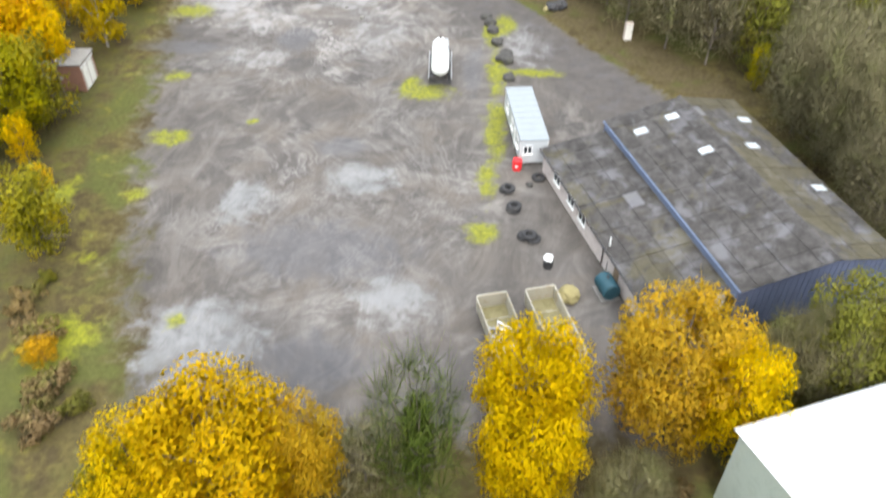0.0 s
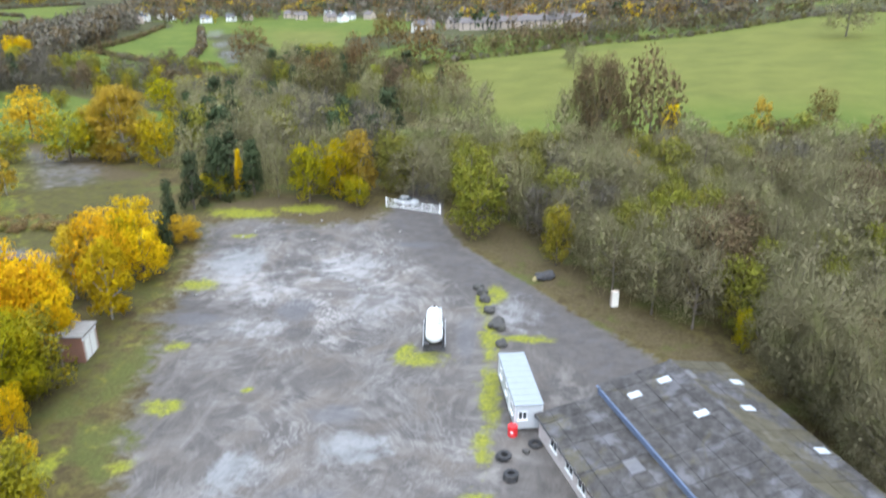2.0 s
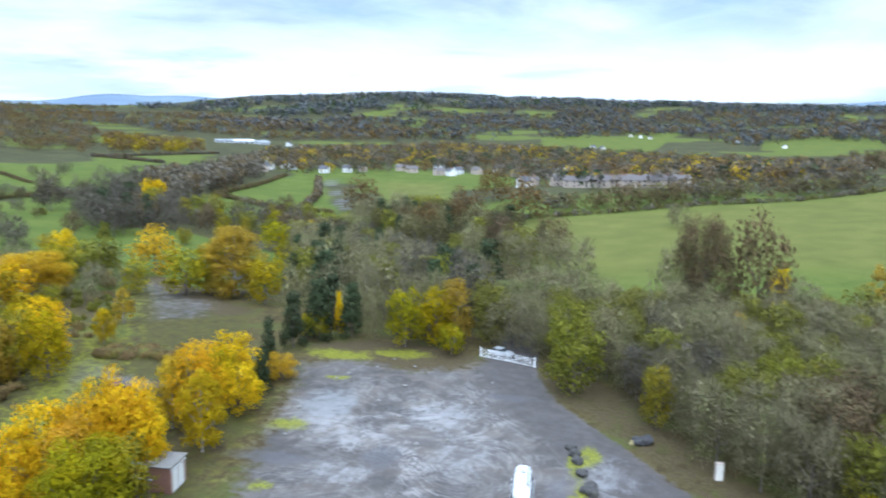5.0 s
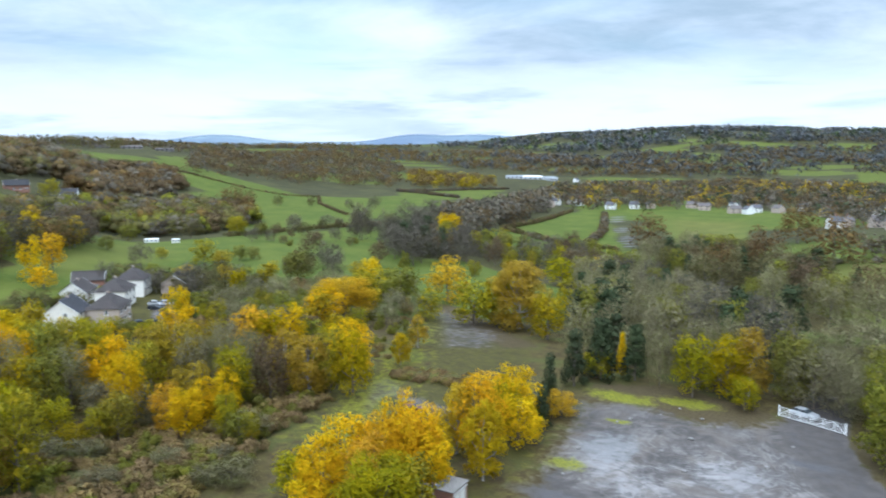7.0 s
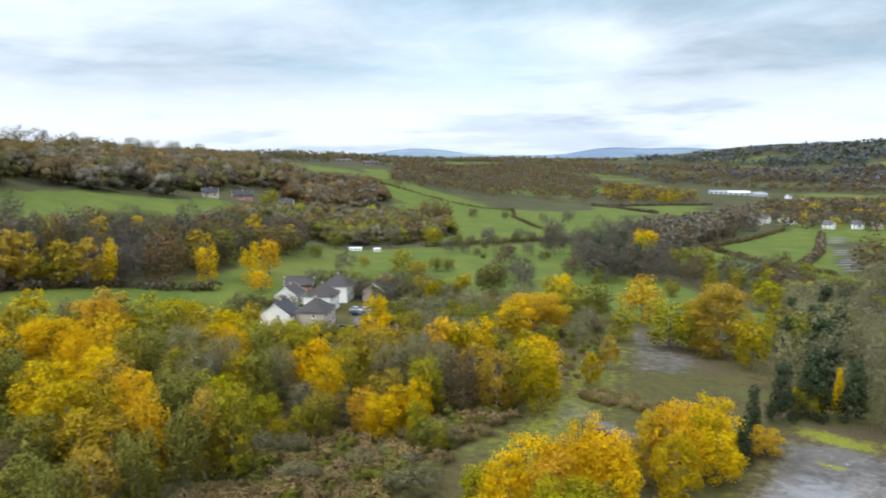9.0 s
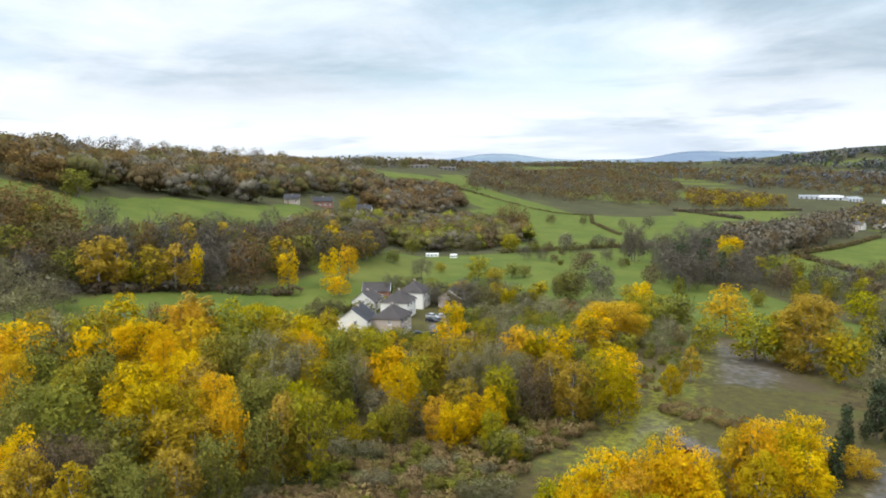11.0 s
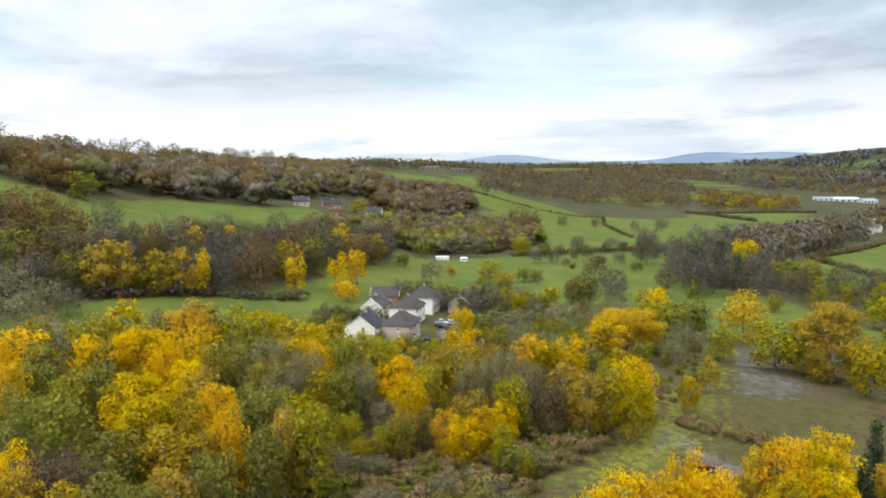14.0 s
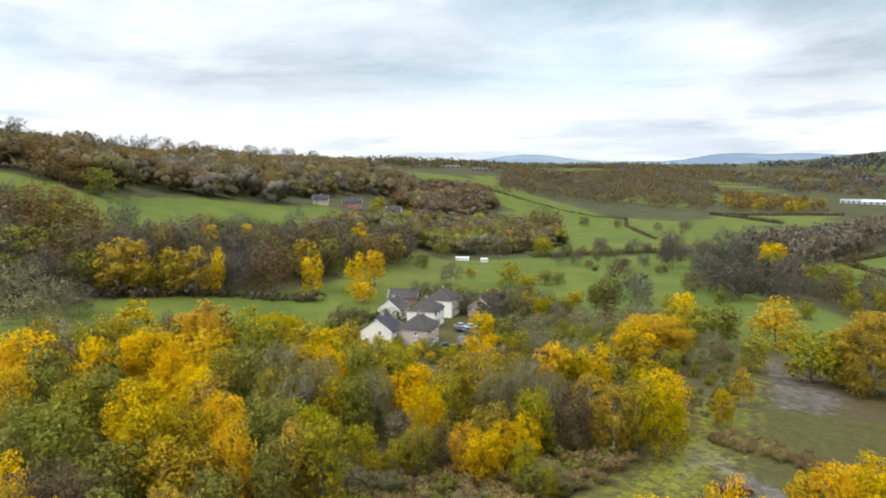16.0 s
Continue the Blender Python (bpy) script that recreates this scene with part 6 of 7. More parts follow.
window(cabin, pose(0.75, -0.003, 1.4, 0, 0, 0), 0.9, 0.95)
door = part("door", box(-0.05, 2.9, 0.36, -0.003, 3.75, 2.35, 0.01), M["white"], cabin)
part("handle", box(-0.1, 3.6, 1.3, -0.052, 3.68, 1.36), M["steel"], door)
for y in (0.02, CL - 0.1):
    for x in (-0.02, CW - 0.06):
        part("corner_post", box(x, y, 0.32, x + 0.09, y + 0.08, 2.915), M["white"], cabin)

bowser = thing("tank_trailer", pose(-20.15, 80.4, 0, 0, 0, 14.0), "white cylindrical tank on a dark steel trailer chassis", "trailer")
tk = bmesh.new()
prof = [(-3.3, 0.02), (-3.24, 0.55), (-3.1, 0.88), (-2.9, 1.02), (-1.0, 1.05), (1.0, 1.05), (2.9, 1.02), (3.1, 0.88), (3.24, 0.55), (3.3, 0.02)]
rings = [[tk.verts.new((r * math.cos(2 * math.pi * s / 24), y, 1.95 + r * math.sin(2 * math.pi * s / 24))) for s in range(24)] for y, r in prof]
for a, b in zip(rings, rings[1:]):
    for s in range(24):
        tk.faces.new((a[s], a[(s + 1) % 24], b[(s + 1) % 24], b[s]))
tk.faces.new(rings[0])
tk.faces.new(rings[-1][::-1])
tank = part("tank", tk, M["white"], bowser, "glossy white steel tank", smooth=True)
for y in (-1.9, 0.0, 1.9):
    bd = bmesh.new()
    add_cyl(bd, (0, y - 0.06, 1.95), (0, y + 0.06, 1.95), 1.075, seg=24)
    part("band", bd, M["galv"], tank)
part("manhole", cyl((0, 0.9, 2.98), (0, 0.9, 3.18), 0.32, seg=16), M["galv"], bowser)
part("vent", cyl((0, 2.6, 2.9), (0, 2.6, 3.3), 0.1), M["steel"], bowser)
for x in (-0.55, 0.45):
    part("chassis_beam", box(x, -3.9, 0.7, x + 0.1, 3.9, 0.92, 0.01), M["steel"], bowser)
for y in (-3.9, -2.0, 0.0, 2.0, 3.7):
    part("cross_member", box(-1.3, y, 0.74, 1.3, y + 0.12, 0.9, 0.01), M["steel"], bowser)
for x in (-1.38, 1.28):
    part("side_rail", box(x, -3.4, 0.86, x + 0.1, 3.4, 0.96, 0.01), M["galv"], bowser)
for y in (-2.4, -1.2, 2.3):
    for x in (-1.2, 0.92):
        wh = part("wheel", cyl((x, y, 0.5), (x + 0.28, y, 0.5), 0.5, seg=18), M["rubber"], bowser)
        part("rim", cyl((x - 0.012, y, 0.5), (x + 0.292, y, 0.5), 0.26, seg=14), M["galv"], wh)
part("bumper", box(-1.35, -4.15, 0.55, 1.35, -4.02, 0.75, 0.02), M["steel"], bowser)
part("rear_box", box(-1.25, -3.95, 0.93, -0.6, -3.4, 1.35, 0.03), M["steel"], bowser)
ladder = part("ladder", cyl((1.22, 0.3, 0.9), (0.95, 0.3, 2.9), 0.03), M["galv"], bowser)
part("stile", cyl((1.22, 0.75, 0.9), (0.95, 0.75, 2.9), 0.03), M["galv"], ladder)
for k in range(6):
    f = (k + 0.5) / 6
    part("rung", cyl((1.22 - 0.27 * f, 0.3, 0.9 + 2 * f), (1.22 - 0.27 * f, 0.75, 0.9 + 2 * f), 0.02, seg=8), M["galv"], ladder)
part("walkway", box(0.45, -2.0, 3.03, 0.9, 2.4, 3.07), M["galv"], bowser)
part("drawbar", box(-0.08, 3.9, 0.62, 0.08, 5.4, 0.78, 0.02), M["steel"], bowser)
part("jack_leg", cyl((0, 5.1, 0), (0, 5.1, 0.62), 0.05), M["steel"], bowser)


def tipper(m, label, junk):
    """An open steel tipping body on stub legs."""
    t = thing("tipper_body", m, label, "container", "tipper bodies in the yard")
    w, l, z0, z1 = 2.45, 7.2, 0.45, 1.7
    part("floor", box(0.06, 0, z0, w - 0.06, -l, z0 + 0.08), M["moss_steel"], t, "moss-stained steel floor")
    part("side", box(0, 0, z0, 0.06, -l, z1), M["tipper"], t)
    part("side", box(w - 0.06, 0, z0, w, -l, z1), M["tipper"], t)
    part("headboard", box(0, 0.003, z0, w, 0.07, z1 + 0.12), M["tipper"], t)
    part("tailgate", box(0, -l - 0.07, z0, w, -l - 0.003, z1), M["tipper"], t)
    for x in (-0.05, w - 0.05):
        part("top_rail", box(x, -l - 0.07, z1 + 0.003, x + 0.1, 0.07, z1 + 0.09, 0.015), M["tipper"], t)
    part("top_rail", box(0.06, -0.04, z1 + 0.123, w - 0.06, 0.1, z1 + 0.2, 0.015), M["tipper"], t)
    for k in range(7):
        for x in (-0.07, w + 0.003):
            part("stake", box(x, -0.4 - k * 1.08, z0 + 0.05, x + 0.067, -0.3 - k * 1.08, z1), M["tipper"], t)
    for x in (0.3, w - 0.45):
        part("runner", box(x, -l + 0.1, 0.25, x + 0.15, -0.1, z0 - 0.003), M["steel"], t)
        for y in (-1.2, -l + 1.0):
            part("leg", box(x, y, 0, x + 0.15, y + 0.15, 0.25), M["steel"], t)
    for k in range(3):
        part("floor_rib", box(0.08, -1.5 - 1.7 * k, z0 + 0.083, w - 0.08, -1.42 - 1.7 * k, z0 + 0.12), M["tipper"], t)
    return t


tipper(pose(-7.15, 42.0, 0, 0, 0, 27.5), "open cream tipper body holding scrap timber and metal", True)
tipper(pose(-3.55, 43.75, 0, 0, 0, 27.5), "open cream tipper body with a rust-stained floor", False)
rng = random.Random(5)
TIP = pose(-7.15, 42.0, 0, 0, 0, 27.5)
for k in range(26):
    l = rng.uniform(0.6, 2.2)
    mt = rng.choice(["white", "galv", "wood", "steel", "white"])
    ob = new("scrap_length", mesh_bm("scrap_length", box(-l / 2, -0.06, 0, l / 2, 0.06, 0.07, 0.012), M[mt]))
    ob.matrix_basis = TIP @ pose(rng.uniform(0.75, 1.7), rng.uniform(-6.2, -2.6), 0.58 + 0.022 * k, rng.uniform(-5, 5), rng.uniform(-6, 6), rng.uniform(0, 180))
    tagged(ob, "loose length of scrap timber or steel in the tipper", "scrap", "scrap in the tipper")

# ---- small things on the yard ----
drum = thing("red_drum", pose(-7.6, 62.75, 0), "bright red plastic drum beside the cabin", "drum")
part("shell", cyl((0, 0, 0), (0, 0, 1.05), 0.48, 0.46, 20), M["red"], drum)
for z in (0.33, 0.7):
    part("hoop", cyl((0, 0, z), (0, 0, z + 0.05), 0.5, seg=20), M["red"], drum)
part("lid", cyl((0, 0, 1.053), (0, 0, 1.12), 0.49, 0.44, 20), M["red"], drum)
part("label_panel", box(-0.14, -0.5, 0.45, 0.14, -0.475, 0.66), M["white"], drum, "white panel on the drum")

oil = thing("oil_tank", pose(2.75, 46.9, 0, 0, 0, 29.4), "dark teal ribbed plastic oil tank by the wall", "tank")
part("base", box(-0.85, -1.0, 0, 0.85, 1.0, 0.2, 0.02), M["stone"], oil)
ot = bmesh.new()
add_cyl(ot, (0, -0.95, 0.95), (0, 0.95, 0.95), 0.74, seg=20)
part("shell", ot, M["teal"], oil)
for k in range(6):
    part("rib", cyl((0, -0.8 + 0.3 * k, 0.95), (0, -0.7 + 0.3 * k, 0.95), 0.78, seg=20), M["teal"], oil)
part("filler_cap", cyl((0, 0.2, 1.66), (0, 0.2, 1.83), 0.13), M["steel"], oil)
part("feed_pipe", cyl((0.3, 1.2, 0.3), (0.3, 1.2, 2.4), 0.04), M["steel"], oil)


def ring(r0, r1, seg=22):
    """A tyre lying flat."""
    bm = bmesh.new()
    prof_ = [(r0 - r1 * 0.8, 0.02), (r0 + r1 * 0.5, 0.0), (r0 + r1, 0.08), (r0 + r1, 0.24), (r0 + r1 * 0.5, 0.32), (r0 - r1 * 0.8, 0.30), (r0 - r1, 0.16)]
    rows_ = [[bm.verts.new((r * math.cos(2 * math.pi * s / seg), r * math.sin(2 * math.pi * s / seg), z)) for r, z in prof_] for s in range(seg)]
    for a, b in zip(rows_, rows_[1:] + rows_[:1]):
        for k in range(len(prof_)):
            bm.faces.new((a[k], b[k], b[(k + 1) % len(prof_)], a[(k + 1) % len(prof_)]))
    return bm


tyre_me = mesh_bm("tyre", ring(0.5, 0.2), M["rubber"])
for n, (x, y, z, tilt) in enumerate([(-7.9, 58.8, 0, 0), (-7.75, 58.7, 0.31, 4), (-6.7, 56.0, 0, 0), (-6.65, 56.1, 0.31, -5), (-5.0, 52.4, 0, 0), (-4.2, 52.2, 0, 0), (-4.6, 52.3, 0.31, 3), (-5.2, 61.6, 0, 0)]):
    ob = new("tyre", tyre_me)
    ob.matrix_basis = pose(x, y, z, tilt, 0, n * 40)
    tagged(ob, "worn black lorry tyre lying on the gravel", "tyre", "tyres in the yard")
barrel = thing("water_butt", pose(-2.4, 49.0, 0), "dark barrel with a heap of white sacking on top", "barrel")
part("shell", cyl((0, 0, 0), (0, 0, 0.95), 0.42, 0.4, 16), M["rubber"], barrel)
sk = bmesh.new()
bmesh.ops.create_icosphere(sk, subdivisions=3, radius=0.42)
for v in sk.verts:
    v.co += v.co.normalized() * 0.16 * noise.noise(v.co * 4.0)
    v.co.z *= 0.5
bmesh.ops.translate(sk, verts=sk.verts, vec=(0, 0, 1.0))
part("sack", sk, M["white"], barrel, "crumpled white sack")


def lump(name, mat, label, category, group, x, y, r, squash, seed, z=None):
    bm = bmesh.new()
    bmesh.ops.create_icosphere(bm, subdivisions=3, radius=r)
    off = Vector((seed * 3.7, seed * 1.3, 0))
    for v in bm.verts:
        v.co *= 1 + 0.35 * noise.noise(v.co * (1.1 / r) + off) + 0.12 * noise.noise(v.co * (3.5 / r) + off)
        v.co.z *= squash
    ob = new(name, mesh_bm(name, bm, M[mat]))
    ob.matrix_basis = pose(x, y, (z_at(x, y) if z is None else z) + r * squash * 0.55, 0, 0, seed * 37)
    return tagged(ob, label, category, group)


lump("straw_bale", "straw", "heap of old yellowed straw on the gravel", "heap", "", -0.2, 45.6, 0.95, 0.65, 1)
for n, (x, y, r) in enumerate([(-17.9, 96.3, 0.7), (-17.0, 94.6, 0.8), (-16.2, 92.6, 0.75), (-15.0, 89.3, 0.8), (-13.2, 86.2, 0.8), (-12.9, 84.9, 0.9), (-13.7, 85.3, 0.7), (-11.9, 80.6, 0.7), (-5.9, 60.2, 0.35)]):
    lump("boulder", "dark_stone", "dark weathered boulder edging the yard", "boulder", "boulders along the yard", x, y, r, 0.75, n + 2)
for n, (x, y, r) in enumerate([(-9.8, 101.8, 0.9), (-8.7, 102.4, 1.0), (-10.4, 101.2, 0.5)]):
    lump("spoil_mound", "steel" if n < 2 else "straw", "dark heap of rubble on the verge", "heap", "rubble on the verge", x, y, r, 0.7, n + 15)
rng = random.Random(8)
for n in range(18):
    lump("stone_lump", "stone", "loose grey stone at the yard's edge", "stone", "loose stones", rng.uniform(-62, -34), rng.uniform(84, 122), rng.uniform(0.18, 0.42), 0.6, n + 30)
panel = thing("metal_cabinet", pose(0.9, 95.0, 0, 0, 0, 20), "tall weathered cream metal cabinet under the trees", "cabinet")
part("body", box(-0.5, -0.3, 0, 0.5, 0.3, 2.3, 0.01), M["buff"], panel)
part("door", box(-0.45, -0.34, 0.08, 0.45, -0.303, 2.2, 0.01), M["cream"], panel)
part("handle", box(0.32, -0.39, 1.1, 0.38, -0.343, 1.3), M["steel"], panel)

# ---- gate at the end of the drive ----


def gate_leaf(m, w):
    g = thing("field_gate", m, "white tubular steel gate closed across the drive", "gate", "leaves of the yard gate")
    fr = part("gate_frame", cyl((0.1, 0, 0.18), (w, 0, 0.18), 0.05, seg=8), M["white"], g)
    for k in range(5):
        part("rail", cyl((0.1, 0, 0.42 + 0.3 * k), (w, 0, 0.42 + 0.3 * k), 0.028, seg=8), M["white"], g)
    for x in (0.1, w / 3, 2 * w / 3, w):
        part("upright", cyl((x, 0, 0.15), (x, 0, 1.66), 0.05, seg=8), M["white"], g)
    part("brace", cyl((0.1, 0.02, 0.2), (w / 3, 0.02, 1.6), 0.035, seg=8), M["white"], g)
    part("brace", cyl((w / 3, 0.02, 1.6), (w, 0.02, 0.2), 0.035, seg=8), M["white"], g)
    part("post", cyl((0, 0, 0), (0, 0, 1.9), 0.1, seg=10), M["white"], g)
    return g


ga, gb = Vector((-42.0, 128.7, 0)), Vector((-31.2, 126.9, 0))
gturn = math.degrees(math.atan2(gb.y - ga.y, gb.x - ga.x))
gate_leaf(Matrix.Translation(ga) @ pose(0, 0, 0, 0, 0, gturn), 5.35)
gate_leaf(Matrix.Translation(gb) @ pose(0, 0, 0, 0, 0, gturn + 180), 5.35)

# ---- brick hut, pole, chimney ----
hut = thing("brick_hut", pose(-60.6, 64.4, 0, 0, 0, 14), "small red-brown brick hut with a pale door end", "hut")
part("wall_front", box(0, 0, -0.1, 2.7, 0.2, 3.2), M["brick"], hut)
part("wall_back", box(0, 3.6, -0.1, 2.7, 3.8, 3.2), M["brick"], hut)
part("wall_side", box(0, 0.203, -0.1, 0.2, 3.597, 3.2), M["brick"], hut)
part("wall_side", box(2.5, 0.203, -0.1, 2.7, 3.597, 3.2), M["buff"], hut)
part("roof", box(-0.2, -0.2, 3.204, 2.9, 4.0, 3.36, 0.02), M["stone"], hut, "flat grey concrete roof")
part("door", box(2.703, 0.5, 0, 2.75, 1.7, 2.6, 0.01), M["cream"], hut)
part("door", box(2.703, 1.9, 0, 2.75, 3.1, 2.6, 0.01), M["cream"], hut)
part("trim", box(2.703, 0.02, 2.75, 2.76, 3.78, 2.9), M["white"], hut)
pole = thing("power_pole", pose(-58.7, 60.5, 0, 0, 0, 10), "twin wooden pole with pale crossarms and insulators", "pole")
for x in (0.0, 1.5):
    part("post", cyl((x, 0, -0.3), (x, 0, 6.2), 0.15, 0.11, 10), M["wood"], pole)
for z in (3.9, 5.7):
    part("crossarm", box(-0.5, -0.08, z, 2.0, 0.08, z + 0.14, 0.01), M["galv"], pole)
part("brace", cyl((0, 0.1, 3.2), (1.5, 0.1, 5.6), 0.05, seg=8), M["galv"], pole)
for x in (-0.35, 0.75, 1.85):
    part("insulator", cyl((x, 0, 5.843), (x, 0, 6.15), 0.07, 0.05, 10), M["white"], pole)
chim = thing("brick_chimney", pose(-131.3, 65.5, 0, 0, 0, 25), "ruined square brick chimney among the trees", "chimney")
part("shaft", box(-0.85, -0.85, -0.2, 0.85, 0.85, 5.6, 0.03), M["brick"], chim)
part("cap", box(-1.0, -1.0, 5.603, 1.0, 1.0, 5.9, 0.03), M["brick"], chim)


# ---- cars ----
def car(m, paint, label, tall=0.0, group=""):
    c = thing("car", m, label, "car", group)
    h = 1.45 + tall
    lower = prism([(-2.1, 0.32), (2.1, 0.32), (2.16, 0.6), (2.02, 0.86), (0.95, 0.98), (-1.95, 0.98), (-2.14, 0.75)], "y", -0.86, 0.86)
    bmesh.ops.bevel(lower, geom=list(lower.edges), offset=0.05, segments=1, affect="EDGES")
    part("body", lower, M[paint], c)
    cab = prism([(0.9, 0.97), (0.25, h - 0.03), (-1.35, h), (-1.95, 0.97)], "y", -0.72, 0.72)
    bmesh.ops.bevel(cab, geom=list(cab.edges), offset=0.05, segments=1, affect="EDGES")
    part("glasshouse", cab, M["glass"], c, "dark car windows")
    part("roof", box(-1.3, -0.68, h - 0.03, 0.22, 0.68, h + 0.03, 0.02), M[paint], c)
    for s in (-0.73, 0.71):
        part("pillar", box(-0.6, s, 0.96, -0.5, s + 0.025, h), M[paint], c)
    for x in (-1.3, 1.32):
        for y in (-0.9, 0.7):
            wh_ = part("wheel", cyl((x, y, 0.33), (x, y + 0.2, 0.33), 0.33, seg=16), M["rubber"], c)
            part("rim", cyl((x, y - 0.01, 0.33), (x, y + 0.21, 0.33), 0.2, seg=12), M["galv"], wh_)
    for y in (-0.7, 0.4):
        part("headlight", box(2.08, y, 0.62, 2.17, y + 0.3, 0.76, 0.02), M["rooflight"], c)
        part("tail_light", box(-2.18, y, 0.72, -2.1, y + 0.3, 0.86, 0.02), M["red"], c)
    return c


car(pose(-38.6, 130.9, 0, 0, 0, gturn), "car_silver", "silver hatchback parked behind the white gate")
car(pose(-87.4, 87.2, 0.02, 0, 0, 70), "car_maroon", "dark maroon off-road car on the track", 0.35)
for x, y, t_, p_, l_ in ((-184.5, 87.0, 75, "car_dark", "dark blue car on a house drive"), (-181.8, 90.6, 40, "car_dark", "black car parked by the houses"),
                         (-206.0, 101.8, 30, "car_silver", "white car outside the rear houses"), (-204.0, 104.0, 35, "car_silver", "silver car outside the rear houses"), (-200.5, 99.0, 30, "car_dark", "dark car behind a garden hedge")):
    car(pose(x, y, z_at(x, y), 0, 0, t_), p_, l_, 0.0, "cars by the houses")


# ---- houses ----
def house(m, w, d, eave, rise, hip, wall, roof, label, rows=2, group="", cat="house", chimneys=1):
    """A house w along x (its front faces -y) and d deep, with a hipped or gabled roof."""
    hs = thing("house", m, label, cat, group)
    o, t = 0.35, 0.16
    rx = max(0.3, w / 2 - d / 2) if hip else w / 2 + o * 0.6
    if hip:
        part("wall", box(-w / 2, -d / 2, -1.2, w / 2, d / 2, eave), M[wall], hs)
    else:
        part("wall", prism([(-d / 2, -1.2), (d / 2, -1.2), (d / 2, eave), (0, eave + rise * (1 - 0.02)), (-d / 2, eave)], "x", -w / 2, w / 2), M[wall], hs)
    rf = bmesh.new()
    ex, ey = w / 2 + o, d / 2 + o
    drop = rise * o / (d / 2)
    e = [rf.verts.new(p) for p in ((-ex, -ey, eave - drop), (ex, -ey, eave - drop), (ex, ey, eave - drop), (-ex, ey, eave - drop))]
    r0, r1 = rf.verts.new((-rx if hip else -ex, 0, eave + rise)), rf.verts.new((rx if hip else ex, 0, eave + rise))
    fs = [rf.faces.new((e[0], e[1], r1, r0)), rf.faces.new((e[2], e[3], r0, r1))]
    if hip:
        fs += [rf.faces.new((e[1], e[2], r1)), rf.faces.new((e[3], e[0], r0))]
    bmesh.ops.solidify(rf, geom=fs, thickness=-t)
    rob = part("roof", rf, M[roof], hs)
    part("ridge", box(-rx, -0.13, eave + rise + 0.02, rx, 0.13, eave + rise + 0.2, 0.03), M[roof], rob)
    if not hip:
        for s in (-1, 1):
            x = s * (w / 2 + o)
            part("bargeboard", slab([(x - 0.03, -ey, eave - drop + 0.02), (x + 0.03, -ey, eave - drop + 0.02), (x + 0.03, 0, eave + rise + 0.02), (x - 0.03, 0, eave + rise + 0.02)], 0.2), M["white"], rob)
    for s in (-1, 1):
        part("gutter", box(-w / 2, s * ey - 0.06, eave - drop - 0.22, w / 2, s * ey + 0.06, eave - drop - 0.1), M["steel"], hs)
    n = max(2, int(w / 3.4))
    for r in range(rows):
        for k in range(n):
            x = -w / 2 + w * (k + 0.5) / n
            if r == 0 and k == 0:
                dr = part("door", box(x - 0.48, -d / 2 - 0.06, 0, x + 0.48, -d / 2 - 0.003, 2.05, 0.01), M["wood"], hs)
                part("canopy", box(x - 0.7, -d / 2 - 0.7, 2.2, x + 0.7, -d / 2 - 0.003, 2.3, 0.01), M[roof], dr)
                continue
            window(hs, pose(x, -d / 2 - 0.003, 0.9 + 2.45 * r, 0, 0, 0), 1.5, 1.2)
            window(hs, pose(x, d / 2 + 0.003, 0.9 + 2.45 * r, 0, 0, 180), 1.4, 1.1)
        window(hs, pose(w / 2 + 0.003, 0.6, 0.9 + 2.45 * r, 0, 0, 90), 1.1, 1.1)
        window(hs, pose(-w / 2 - 0.003, -1.0, 0.9 + 2.45 * r, 0, 0, -90), 0.9, 1.1)
    for k in range(chimneys):
        x = (0.04 + 0.3 * k) * w
        cs = part("chimney", box(x - 0.4, -0.3, eave + rise * 0.4, x + 0.4, 0.3, eave + rise + 0.4, 0.02), M["buff"], hs)
        for q in (-0.18, 0.18):
            part("pot", cyl((x + q, 0, eave + rise + 0.403), (x + q, 0, eave + rise + 0.62), 0.12, 0.1, 10), M["buff"], cs)
    return hs


def at_house(x, y, turn, dz=0.0):
    return pose(x, y, z_at(x, y) + dz, 0, 0, turn)


HG = "houses of the hamlet"
hedge("garden_hedge", [(-182, 78), (-178, 88), (-184, 94), (-198, 100)], 1.6, ["olive", "pine"], "clipped dark garden hedge by the drives", 61)
hedge("back_hedge", [(-204, 70), (-213, 82), (-232, 96), (-236, 112)], 2.4, ["twig", "olive"], "overgrown hedge behind the houses", 62)
hedge("field_end_hedge", [(-236, 112), (-215, 128), (-196, 128)], 3.2, ["twig", "olive"], "bare hedge with shrubs past the houses", 63)
fill([(-240, 100), (-236, 130), (-205, 140), (-200, 124), (-228, 108)], 34, "BlLLmB", 4.5, 9.5, 0.9, 2.6, "garden trees of the hamlet", 64, 0)
fill([(-214, 68), (-206, 62), (-214, 84), (-222, 84)], 12, "BlLv", 3.0, 6.5, 1.0, 2.2, "garden trees of the hamlet", 65, 0)
house(at_house(-192.9, 72.6, 140), 9.0, 8.2, 4.6, 2.9, False, "cream", "slate", "white rendered house with a dark slate gable roof", 2, HG, chimneys=1)
house(at_house(-191.3, 82.0, 140), 10.5, 8.2, 5.0, 2.9, True, "buff", "roof_tile", "buff rendered pair of houses under a brown hipped roof", 2, HG, chimneys=1)
house(at_house(-213.7, 93.8, 140), 10.5, 8.2, 5.0, 2.9, True, "cream", "roof_tile", "cream house with a brown-grey hipped tile roof", 2, HG, chimneys=1)
